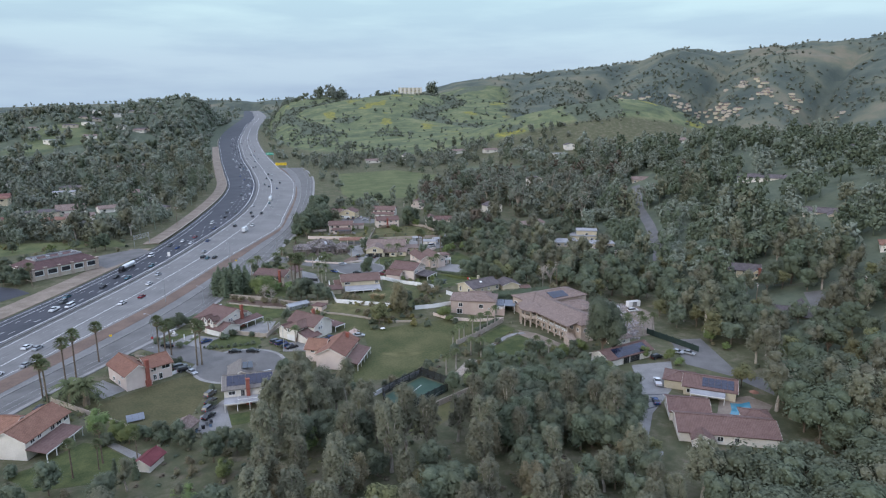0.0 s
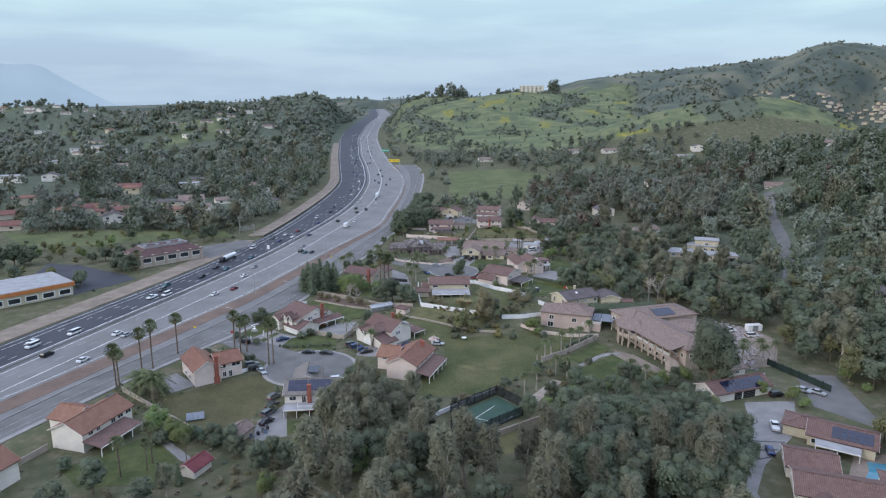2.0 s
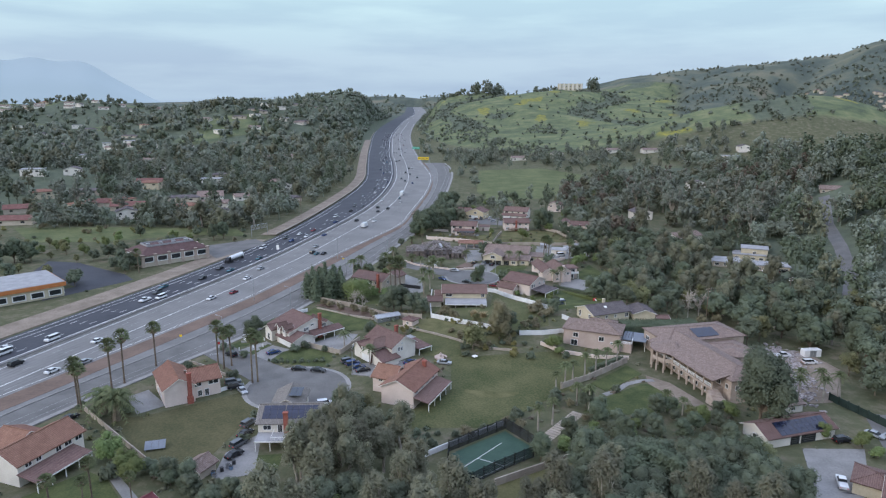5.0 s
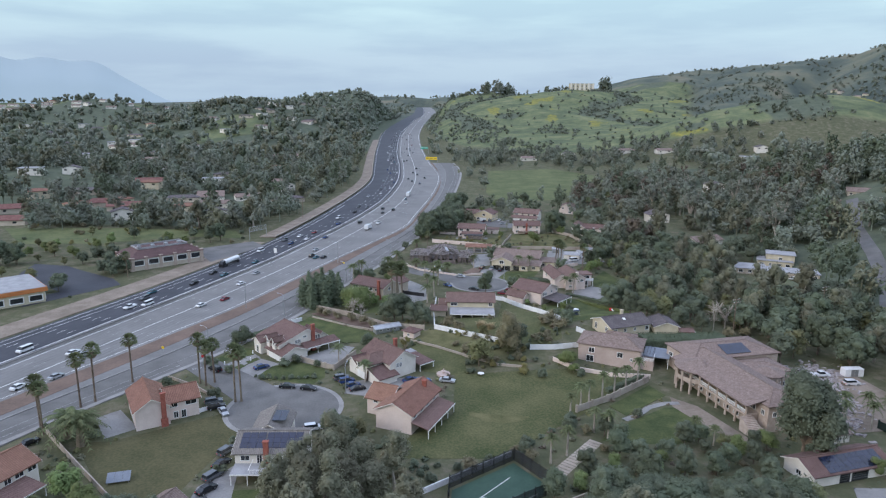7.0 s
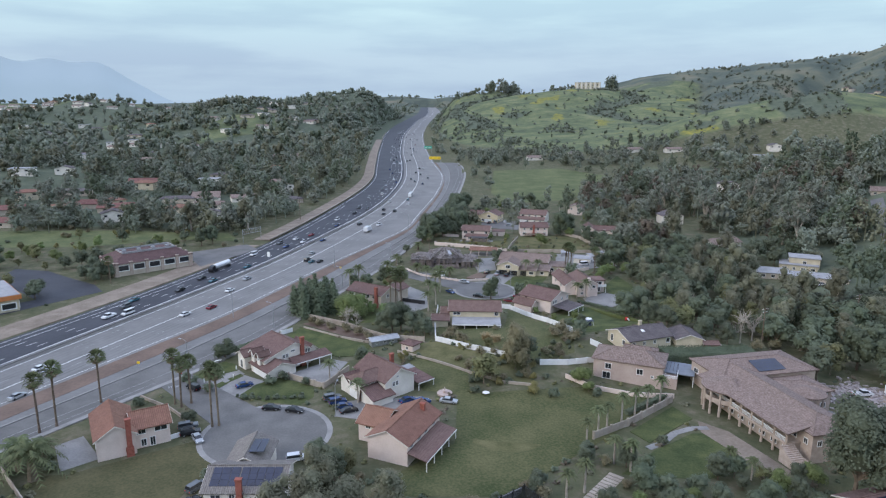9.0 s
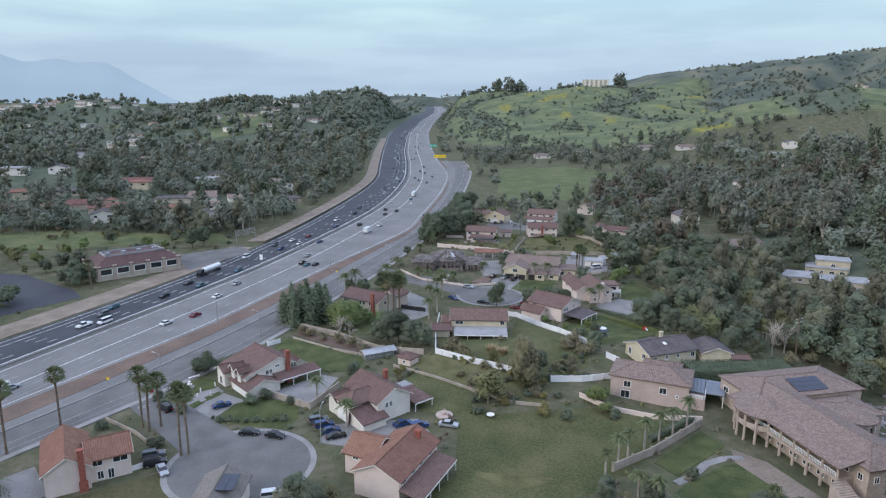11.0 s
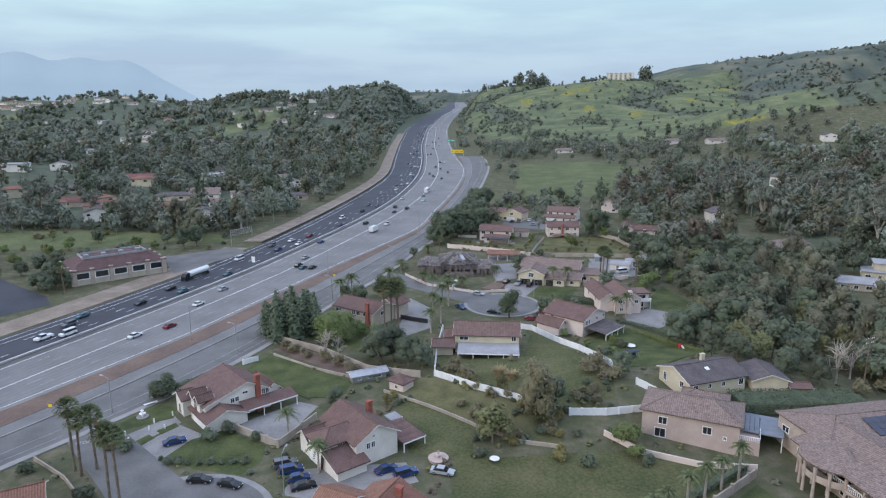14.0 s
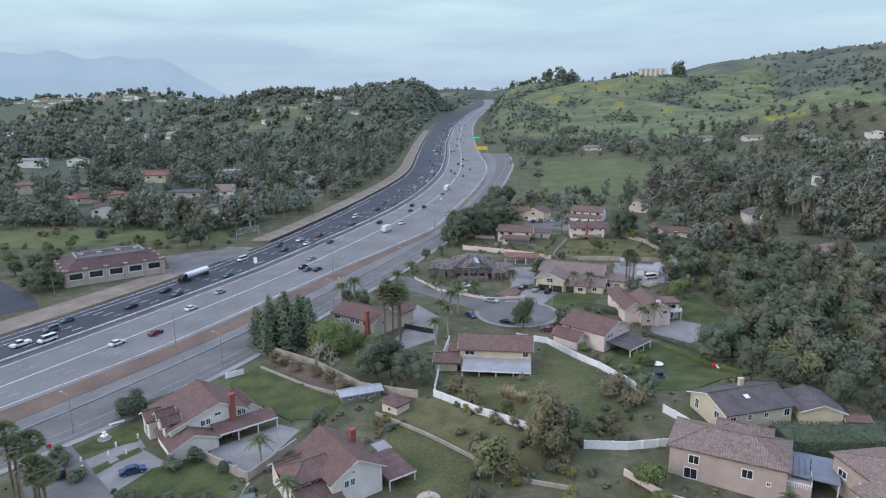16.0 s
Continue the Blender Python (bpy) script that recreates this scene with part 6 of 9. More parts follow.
house("house", "pink stucco two-storey house with tan tile roof", 25.3, 121.5, -18, [(0, 19, 0, 11, 7.5, 2.5, "hip"), (7, 16, 10.5, 15, 7.2, 1.3, "hip")], M_PINK, M_ROOF_TAN, z=-2.6,
      windows=[(0, "S", 0.22, 5.8, 1.6, 1.5), (0, "S", 0.20, 3.0, 2.1, 1.9), (0, "S", 0.68, 5.4, 1.6, 1.5), (0, "W", 0.75, 6.0, 0.9, 2.0), (0, "S", 0.86, 4.4, 0.5, 0.6), (0, "E", 0.5, 5.6, 1.4, 1.2)])
# white railing of the balcony over the terrace
bal_rail = thing("balcony_railing", pose(-58, 49, gz(-58, 49) + 2.78, 0, 0, 6), "white railing round a balcony over a terrace", "railing")
part("handrail", Geo().box(4.0, 11.0, -4.6, -4.5, 0.92, 1.0).box(10.9, 11.0, -4.5, -0.2, 0.92, 1.0).box(4.0, 4.1, -4.5, -0.2, 0.92, 1.0), M_TRIM, bal_rail)
for i in range(24):
    part("baluster", Geo().box(4.05 + i * 0.3, 4.09 + i * 0.3, -4.57, -4.53, 0.0, 0.92), M_TRIM, bal_rail)
grey_home = house("house", "cream single-storey house with grey shingle roof", 37.4, 132.5, 26, [(0, 15.5, 0, 11, 2.9, 2.0, "u")], M_CREAM, M_ROOF_GREY, z=3.4,
      windows=[(0, "S", 0.1, 1.5, 1.2, 1.3), (0, "S", 0.35, 1.6, 0.8, 1.0), (0, "S", 0.6, 1.6, 0.8, 1.0), (0, "S", 0.92, 1.5, 1.2, 1.4), (0, "W", 0.2, 1.3, 1.0, 2.0), (0, "W", 0.75, 1.6, 1.2, 1.4)])
part("chimney", Geo().soft_box(9.5, 10.4, 8.0, 8.8, 2.5, 5.6, 0.05).box(9.4, 10.5, 7.9, 8.9, 5.6, 5.75), M_CREAM, grey_home, "white square chimney")
part("skylight", slab([(6.5, 2.6, 4.33), (7.5, 2.6, 4.33), (7.5, 3.6, 4.69), (6.5, 3.6, 4.69)], 0.1), M_TRIM, grey_home, "white skylight")
house("garden_building", "cream outbuilding with grey shingle roof", 52.9, 138.8, 4, [(0, 8, 0, 9, 2.7, 1.4, "v")], M_CREAM, M_ROOF_GREY, windows=[(0, "W", 0.4, 1.4, 1.0, 1.0)])
house("house", "cream two-storey house with white patio cover", -19.5, 164, 3,
      [(0, 18, 0, 11, 5.3, 2.0, "u"), (-6, -0.5, -2.5, 4, 2.5, 1.0, "u"), (-3, 0.1, 4.5, 10, 3.0, 1.2, "u")], M_CREAM, M_ROOF_BROWN,
      covers=[(1, 18, -7, -0.05, 2.5, 3.1, M_ROOF_FLAT)],
      windows=[(0, "S", 0.14, 4.3, 2.4, 1.0), (0, "S", 0.92, 4.3, 1.2, 1.2), (0, "S", 0.3, 1.4, 2.4, 1.8), (0, "S", 0.7, 1.4, 2.4, 1.8), (0, "E", 0.5, 4.2, 1.2, 1.2)])
house("house", "pale pink two-storey house with brown shingle roof", 17.5, 182, 54,
      [(0, 13, 0, 14, 5.0, 2.4, "v"), (-4, 0.2, 6, 14, 2.9, 1.6, "v")], M_PEACH, M_ROOF_BROWN, covers=[(1, 12, -7.5, -0.1, 2.4, 2.9, M_ROOF_GREY)],
      windows=[(0, "S", 0.16, 4.0, 1.0, 1.3), (0, "S", 0.28, 4.0, 1.0, 1.3), (0, "S", 0.62, 4.2, 0.8, 1.0), (0, "S", 0.92, 4.2, 0.8, 1.0), (0, "W", 0.2, 4.2, 0.9, 0.9), (0, "S", 0.5, 1.4, 2.2, 1.6)])
annex_home = house("house", "pale peach two-storey house with brown shingle roof and balcony", 25.7, 208, 12,
                   [(0, 6, 1, 20, 4.4, 1.9, "v"), (4.6, 13, -2, 13, 5.3, 2.2, "v"), (13.1, 18, 4, 10, 5.0, 0, "flat")], M_PEACH, M_ROOF_BROWN,
                   windows=[(1, "S", 0.15, 4.2, 1.2, 1.0), (1, "S", 0.8, 4.2, 1.2, 1.0), (1, "S", 0.2, 1.5, 1.0, 0.9), (0, "W", 0.3, 3.0, 1.4, 1.2), (0, "W", 0.7, 3.0, 1.4, 1.2), (2, "S", 0.5, 1.4, 1.6, 2.0), (2, "S", 0.5, 4.0, 2.6, 1.2), (1, "E", 0.15, 4.2, 1.2, 1.2)])
part("chimney", Geo().soft_box(8.3, 9.5, -2.9, -2.0, -0.5, 8.2, 0.08), M_PEACH, annex_home, "pale stucco chimney")
part("balcony", Geo().box(13.2, 18.4, 2.4, 3.9, 2.6, 2.8).box(13.2, 18.4, 2.4, 2.5, 2.8, 3.7).box(18.3, 18.4, 2.5, 3.9, 2.8, 3.7), M_TRIM, annex_home, "white balcony")
for u in (13.4, 15.8, 18.2):
    part("post", Geo().box(u - 0.1, u + 0.1, 2.45, 2.65, -0.4, 2.6), M_TRIM, annex_home)
house("house", "pale cream house with grey-brown roofs and open double garage", -3, 241, -12,
      [(0, 10, 0, 10.5, 4.5, 2.0, "v"), (-1, 22, 10, 22, 4.9, 2.5, "u"), (9.8, 17.8, 1, 10.2, 2.8, 2.0, "u", 0.8), (17.6, 23.5, 3, 10.1, 2.6, 1.4, "u", 0.8), (21.8, 30, 9, 19, 3.4, 0, "flat")], M_CREAM, M_ROOF_TAN,
      # dark screen panels stand in for the shade inside the open garages
      garages=[(0, "S", 0.27, 4.0, M_NETTING), (0, "S", 0.75, 4.0, M_NETTING), (2, "S", 0.3, 2.8, M_NETTING)],
      windows=[(0, "S", 0.5, 4.0, 2.0, 1.5), (2, "S", 0.75, 1.5, 1.8, 1.3), (3, "S", 0.5, 1.4, 1.4, 1.2), (1, "E", 0.25, 4.3, 1.2, 1.4), (1, "S", 0.8, 4.3, 1.6, 1.0), (4, "S", 0.3, 1.8, 1.6, 1.6), (4, "S", 0.7, 1.8, 1.6, 1.6)])
house("house", "beige house with brown tile roof and brick chimney", -62.6, 190.4, -26,
      [(0, 16.5, 0, 11, 5.0, 2.0, "u"), (10, 17, 10.8, 18, 4.6, 1.8, "v")], M_BEIGE, M_ROOF_BROWN, chimney=(14.5, -0.5, 8.0),
      covers=[(1, 7, -4, -0.1, 2.5, 2.8, M_ROOF_FLAT)],
      windows=[(0, "S", 0.12, 3.9, 2.4, 1.0), (0, "S", 0.5, 3.9, 1.4, 1.2), (0, "S", 0.62, 3.9, 1.4, 1.2), (0, "S", 0.8, 3.9, 1.6, 1.1), (0, "E", 0.4, 3.9, 1.4, 1.2)])
for x, y, yaw, b, wall, label, sd, doors, stack in (
        (-24, 316, -5, [(0, 16, 0, 10, 5.2, 2.0, "u"), (3, 15, -4, 0.1, 2.6, 0.9, "u")], M_PEACH, "pale pink two-storey house with brown roof", 11, (), None),
        (-15, 369, -20, [(0, 12, 0, 11, 5.0, 2.2, "v"), (-9, 0.2, 2, 10, 4.4, 2.0, "u")], M_YELLOW, "yellow stucco two-storey house with brown roof", 12, [(0, "S", 0.45, 5.0, M_TRIM)], None),
        (11, 373, -16, [(0, 17, 0, 11, 5.2, 2.2, "u"), (0, 17, -5, 0.1, 2.7, 1.1, "u")], M_WHITE, "cream two-storey house with brown roof and garages", 13, [(1, "S", 0.2, 4.6, M_TRIM), (1, "S", 0.55, 2.8, M_TRIM)], None),
        (10.5, 327.5, 6, [(0, 16, 0, 10, 5.2, 2.0, "u")], M_PEACH, "peach two-storey house with brick chimney and deck", 14, (), (7.5, -0.5, 6.6)),
        (45, 401, -15, [(0, 10, 0, 12, 5.2, 2.2, "v")], M_PEACH, "peach two-storey house with brown roof", 15, (), None),
        (46, 327, -8, [(0, 7, 0, 11, 5.2, 2.2, "v"), (6.9, 19, 2, 10, 4.6, 1.8, "u")], M_PEACH, "peach house with solar panels and brown roof", 16, (), None)):
    house("house", label, x, y, yaw, b, wall, M_ROOF_BROWN, chimney=stack, garages=doors, seed=sd)
house("garage", "white garage with solar panels on its roof", 67.8, 55.2, 20.5, [(0, 21, 0, 8.5, 2.8, 1.9, "u")], M_WHITE, M_ROOF_BROWN,
      garages=[(0, "S", 0.40, 2.8, M_NETTING), (0, "S", 0.60, 4.6, M_NETTING)], solar=[(4, 19.5, -0.2, 3.6, 3.05, 4.75)], windows=[(0, "W", 0.5, 1.5, 1.2, 1.0)])
house("house", "low house with solar panels on a brown roof", 82, 31.5, -33, [(0, 15, 0, 11, 2.9, 1.8, "u"), (-6, 2.5, 3, 11.5, 2.8, 1.6, "hip")], M_CREAM, M_ROOF_BROWN,
      covers=[(2, 12, -4, -0.1, 2.4, 2.6, M_ROOF_FLAT)], solar=[(5.2, 14.4, 0.5, 4.6, 3.4, 4.72)], seed=21)
house("house", "sprawling low house with red-brown tile roof", 65.5, 4.8, -21, [(0, 25, 0, 12, 2.9, 2.1, "u"), (-0.8, 10, 11.8, 22.5, 2.9, 1.9, "u"), (19, 26, 11.8, 17, 2.8, 1.2, "hip"), (3, 8, -3.5, 0.2, 2.7, 1.2, "v")], M_WHITE, M_ROOF_BROWN, seed=22)
house("house", "yellow house with grey roof among dense trees", 168, 140, -30, [(0, 14, 0, 9, 5.0, 2.2, "u"), (9, 15, -5, 0.2, 4.6, 2.0, "v")], M_YELLOW, M_ROOF_GREY, chimney=(13, -5.4, 7.5), seed=23)
house("house", "cream flat-roofed modern house beside trees", 133, 262, -20, [(0, 16, 0, 10, 3.2, 0, "flat"), (4, 17, 3, 12, 6.2, 0, "flat")], M_CREAM, M_ROOF_FLAT, seed=24)
house("house", "low house with pale blue-grey flat roof", 128, 240, -14, [(0, 24, 0, 10, 2.9, 0, "flat"), (-12, 0.5, 4, 13, 2.9, 1.5, "u")], M_BEIGE, M_ROOF_FLAT, seed=25)
house("house", "long white hilltop house with grey roof", 268, 262, -35, [(0, 30, 0, 11, 3.2, 2.2, "hip"), (-14, 0.2, 3, 12, 3.0, 2.0, "u")], M_WHITE, M_ROOF_GREY, seed=26)
house("house", "grey hillside house with pale trim", 238, 180, -38, [(0, 22, 0, 10, 3.2, 2.0, "u"), (12, 20, -7, 0.2, 3.0, 1.8, "v")], M_BEIGE, M_ROOF_GREY, seed=27)
house("house", "pink-roofed house with arched veranda on a slope", 225, 112, -40, [(0, 26, 0, 12, 3.6, 2.0, "hip")], M_WHITE, M_ROOF_ORANGE, seed=28)
house("house", "low ranch house with tan roof", 226, 366, -20, [(0, 28, 0, 11, 3.0, 2.0, "u")], M_BEIGE, M_ROOF_TAN, seed=29)
house("house", "white cottage on a wooded slope", 380, 312, -30, [(0, 18, 0, 10, 4.0, 2.0, "u")], M_WHITE, M_ROOF_GREY, seed=30)
house("house", "low house with dark grey roof among trees", 148, 92, -35, [(0, 26, 0, 12, 3.0, 2.0, "u"), (14, 24, 11.8, 24, 3.0, 1.9, "v")], M_BEIGE, M_ROOF_GREY, seed=31)


def build_mansion():
    x, y, yaw = 50.5, 117.5, -72
    root = house("mansion", "large pink stone mansion with tan tile roofs and arcade", x, y, yaw,
                 [(0, 41, 4.5, 16, 6.4, 2.2, "hip"), (-4, 10, 4.0, 33, 6.6, 2.3, "hip"), (9.8, 20, 15.8, 29, 5.2, 1.4, "hip")], M_STONE, M_ROOF_TAN,
                 seed=41)
    for i in range(3):
        for j in range(5):
            a, b, c, d = 4.6 + i * 1.6, 6.14 + i * 1.6, 15.5 + j * 1.7, 17.14 + j * 1.7
            za, zb = 9.15 - (a - 3) * 0.27, 9.15 - (b - 3) * 0.27
            part("solar_panel", slab([(a, c, za), (b, c, zb), (b, d, zb), (a, d, za)], 0.06), M_SOLAR, root, "dark blue solar panel")
    KEEP_OUT.append([(44, 120), (58, 72), (92, 88), (84, 132)])
    # arcade: deck, columns, arches and a tiled roof in front of the rooms
    part("deck", Geo().box(6, 38, 0.4, 4.4, 3.0, 3.35), M_STONE, root)
    part("arcade_roof", slab([(5, -0.4, 6.2), (39, -0.4, 6.2), (39, 5.2, 7.4), (5, 5.2, 7.4)], 0.28), M_ROOF_TAN, root)
    n = 8
    part("wall", Geo().box(6.2, 37.8, 2.6, 4.44, -0.8, 2.98), M_STONE, root)
    for i in range(n):
        window(root, 1.8, 1.7, pose(8.35 + 31.2 * i / n, 2.6, 1.15))
    for i in range(n + 1):
        u = 6.4 + 31.2 * i / n
        part("column", Geo().tube([(u, 0.8, -0.6), (u, 0.8, 2.6), (u, 0.8, 3.0)], [0.32, 0.28, 0.45], 10), M_STONE, root)
        part("column", Geo().tube([(u, 0.8, 3.35), (u, 0.8, 5.2), (u, 0.8, 5.5)], [0.26, 0.24, 0.4], 10), M_STONE, root)
        if i < n:
            w = 31.2 / n
            for z0, z1 in ((1.9, 3.0), (4.5, 5.95)):
                g = Geo()
                k = 10
                lo = [(u + w * (0.5 - 0.5 * math.cos(math.pi * j / k)), z0 + (z1 - z0 - 0.25) * math.sin(math.pi * j / k)) for j in range(k + 1)]
                v = [(a, 0.62, b) for a, b in lo] + [(a, 0.62, z1) for a, b in lo] + [(a, 0.98, b) for a, b in lo] + [(a, 0.98, z1) for a, b in lo]
                m = k + 1
                f = []
                for j in range(k):
                    f += [(j, j + 1, m + j + 1, m + j), (2 * m + j + 1, 2 * m + j, 3 * m + j, 3 * m + j + 1), (j + 1, j, 2 * m + j, 2 * m + j + 1)]
                part("arch", g.add(v, f), M_STONE, root)
            rail = Geo().box(u + 0.3, u + w - 0.3, 0.7, 0.9, 4.2, 4.35)
            for j in range(8):
                a = u + 0.5 + (w - 1.0) * j / 7
                rail.tube([(a, 0.8, 3.35), (a, 0.8, 3.75), (a, 0.8, 4.2)], [0.06, 0.11, 0.06], 5, False)
            part("balustrade", rail, M_TRIM, root)
    # half-round arcade bay
    bay, floor_fan = Geo(), Geo()
    cu, cv, rad = 13.0, 3.2, 6.4
    for i in range(14):
        a, b = math.pi + math.pi * i / 14, math.pi + math.pi * (i + 1) / 14
        pa, pb = (cu + rad * math.cos(a), cv + rad * math.sin(a)), (cu + rad * math.cos(b), cv + rad * math.sin(b))
        bay.add([(*pa, 6.3), (*pb, 6.3), (cu, cv + 1.5, 8.2)], [(0, 1, 2)])
        bay.add([(*pa, 5.95), (*pb, 5.95), (*pb, 6.3), (*pa, 6.3)], [(0, 1, 2, 3)])
        qa, qb = (cu + (rad - 0.7) * math.cos(a), cv + (rad - 0.7) * math.sin(a)), (cu + (rad - 0.7) * math.cos(b), cv + (rad - 0.7) * math.sin(b))
        floor_fan.add([(*qa, 3.35), (*qb, 3.35), (cu, cv, 3.35)], [(0, 1, 2)])
        floor_fan.add([(*qa, 2.9), (*qb, 2.9), (*qb, 3.35), (*qa, 3.35)], [(0, 1, 2, 3)])
        floor_fan.add([(*qa, 3.35), (*qb, 3.35), (*qb, 4.2), (*qa, 4.2)], [(0, 1, 2, 3)])
        if i % 2 == 0:
            part("column", Geo().tube([(*qa, -0.6), (*qa, 2.6), (*qa, 5.9)], [0.32, 0.27, 0.36], 8), M_STONE, root)
    part("bay_roof", bay, M_ROOF_TAN, root)
    part("bay_balcony", floor_fan, M_STONE, root)
    # round tiled roof over the entrance
    ring = Geo()
    for i in range(20):
        a, b = 2 * math.pi * i / 20, 2 * math.pi * (i + 1) / 20
        ring.add([(20.5 + 4.6 * math.cos(a), 21 + 4.6 * math.sin(a), 6.0), (20.5 + 4.6 * math.cos(b), 21 + 4.6 * math.sin(b), 6.0), (20.5, 21, 7.3)], [(0, 1, 2)])
        ring.add([(20.5 + 4.6 * math.cos(a), 21 + 4.6 * math.sin(a), 5.7), (20.5 + 4.6 * math.cos(b), 21 + 4.6 * math.sin(b), 5.7), (20.5 + 4.6 * math.cos(b), 21 + 4.6 * math.sin(b), 6.0), (20.5 + 4.6 * math.cos(a), 21 + 4.6 * math.sin(a), 6.0)], [(0, 1, 2, 3)])
    ring.add([(20.5 + 4.6 * math.cos(2 * math.pi * i / 20), 21 + 4.6 * math.sin(2 * math.pi * i / 20), 5.7) for i in range(20)], [tuple(range(19, -1, -1))])
    part("round_roof", ring, M_ROOF_TAN, root)
    for i in range(6):
        a = 2 * math.pi * i / 6
        part("column", Geo().tube([(20.5 + 3.9 * math.cos(a), 21 + 3.9 * math.sin(a), -0.6), (20.5 + 3.9 * math.cos(a), 21 + 3.9 * math.sin(a), 5.7)], [0.28, 0.25], 8), M_STONE, root)
    stairs = part("staircase", Geo().box(38.3, 44.9, 2.02, 2.3, -0.4, 1.6), M_STONE, root, "pale stone outside staircase")
    for i in range(14):
        part("step", Geo().box(38.4 + i * 0.45, 38.85 + i * 0.45, -1.5, 2.0, -0.4, 3.3 - i * 0.23), M_STONE, stairs)


build_mansion()


def build_burnt_house():
    root = thing("burnt_house", pose(-44.5, 248, gz(-40, 252), 0, 0, 8), "burnt-out house with charred walls and bare rafters", "house")
    KEEP_OUT.append([(-48, 244), (-10, 244), (-10, 285), (-48, 280)])
    rng = random.Random(5)
    boards = Geo()

    def slope(p, q, r, t, bare):
        """One roof side between eave p-q and ridge r-t: rafters, battens and gaps."""
        p, q, r, t = Vector(p), Vector(q), Vector(r), Vector(t)
        n = max(4, int((q - p).length / 1.3))
        for i in range(n + 1):
            k = i / n
            if rng.random() < 0.12:
                continue
            low, top = p.lerp(q, k), r.lerp(t, k)
            low = low.lerp(top, rng.choice((0.0, 0.0, 0.15, 0.3)))
            top = top - Vector((0, 0, rng.uniform(0, 0.5)))
            part("rafter", Geo().tube([low, (low + top) / 2 + Vector((rng.uniform(-0.2, 0.2), 0, rng.uniform(-0.25, 0.1))), top], [0.15, 0.15, 0.15], 4), rng.choice((M_CHAR, M_ASH, M_ASH)), root)
        for j in range(12):
            for i in range(n):
                if rng.random() < bare:
                    continue
                k, m = (i + rng.random()) / n, (j + 0.5) / 12
                c = p.lerp(q, k).lerp(r.lerp(t, k), m) + Vector((0, 0, 0.12 + rng.uniform(-0.2, 0.12)))
                d = (q - p).normalized() * rng.uniform(0.35, 1.1) + Vector((rng.uniform(-0.12, 0.12), rng.uniform(-0.12, 0.12), rng.uniform(-0.12, 0.12)))
                boards.tube([c - d, c + d], [0.09, 0.09], 4)

    sections = ((0, 11, 5, 17, 3.2, 2.4), (9, 25, 3, 21, 4.4, 3.2), (24.5, 33, 2, 13, 3.0, 2.2))
    for u0, u1, v0, v1, h, rise in sections:
        for a, b, c, d in ((u0, u1, v0, v0 + 0.3), (u0, u1, v1 - 0.3, v1), (u0, u0 + 0.3, v0 + 0.31, v1 - 0.31), (u1 - 0.3, u1, v0 + 0.31, v1 - 0.31)):
            n = max(2, int(max(b - a, d - c) / 2.8))
            for i in range(n):  # piers between burnt-out windows
                k0, k1, top = i / n, (i + rng.uniform(0.3, 0.7)) / n, h * rng.uniform(0.7, 1.0)
                if (b - a) > (d - c):
                    part("wall", Geo().box(a + (b - a) * k0, a + (b - a) * k1, c, d, -0.8, top), M_CHARWALL, root)
                else:
                    part("wall", Geo().box(a, b, c + (d - c) * k0, c + (d - c) * k1, -0.8, top), M_CHARWALL, root)
            part("lintel", Geo().box(a, b, c, d, h * 0.8, h * 0.93), M_CHAR, root)
        um, vm, inset = (u0 + u1) / 2, (v0 + v1) / 2, min(u1 - u0, v1 - v0) * 0.42
        r, t = (u0 + inset, vm, h + rise), (u1 - inset, vm, h + rise)
        slope((u0 - 0.4, v0 - 0.4, h), (u1 + 0.4, v0 - 0.4, h), r, t, 0.62)
        slope((u0 - 0.4, v1 + 0.4, h), (u1 + 0.4, v1 + 0.4, h), r, t, 0.7)
        slope((u0 - 0.4, v0 - 0.4, h), (u0 - 0.4, v1 + 0.4, h), r, r, 0.7)
        slope((u1 + 0.4, v0 - 0.4, h), (u1 + 0.4, v1 + 0.4, h), t, t, 0.7)
        part("ridge_beam", Geo().tube([r, t], [0.16, 0.16], 4), M_CHAR, root)
        part("attic_floor", Geo().box(u0 + 0.31, u1 - 0.31, v0 + 0.31, v1 - 0.31, h * 0.35, h * 0.42), M_CHAR, root)
    for u, wide, v, h, rise in ((7.0, 4.6, 1.0, 4.0, 1.6), (16.5, 6.0, 0.4, 4.6, 2.3), (27.5, 5.0, 0.2, 2.9, 1.5)):  # gabled porches
        slope((u - wide / 2 - 0.4, v, h), (u - wide / 2 - 0.4, v + 7, h), (u, v, h + rise), (u, v + 7, h + rise), 0.5)
        slope((u + wide / 2 + 0.4, v, h), (u + wide / 2 + 0.4, v + 7, h), (u, v, h + rise), (u, v + 7, h + rise), 0.5)
        for k in (-0.5, -0.17, 0.17, 0.5):
            part("porch_post", Geo().box(u + wide * k - 0.2, u + wide * k + 0.2, v, v + 0.4, -0.8, h), M_CHARWALL, root)
        part("gable_beam", Geo().box(u - wide / 2 - 0.3, u + wide / 2 + 0.3, v - 0.05, v + 0.35, h, h + 0.35), M_ASH, root)
    tagged(part("collapsed_roof", boards, M_ASH, root), "ashy grey collapsed roof boards", kind="stuff")
    part("low_wall", Geo().box(11.5, 23, -1.2, -0.8, -0.8, 1.9), M_CHARWALL, root)
    rubble = Geo()
    for i in range(190):
        a, b = rng.uniform(1, 33), rng.uniform(-4, 3)
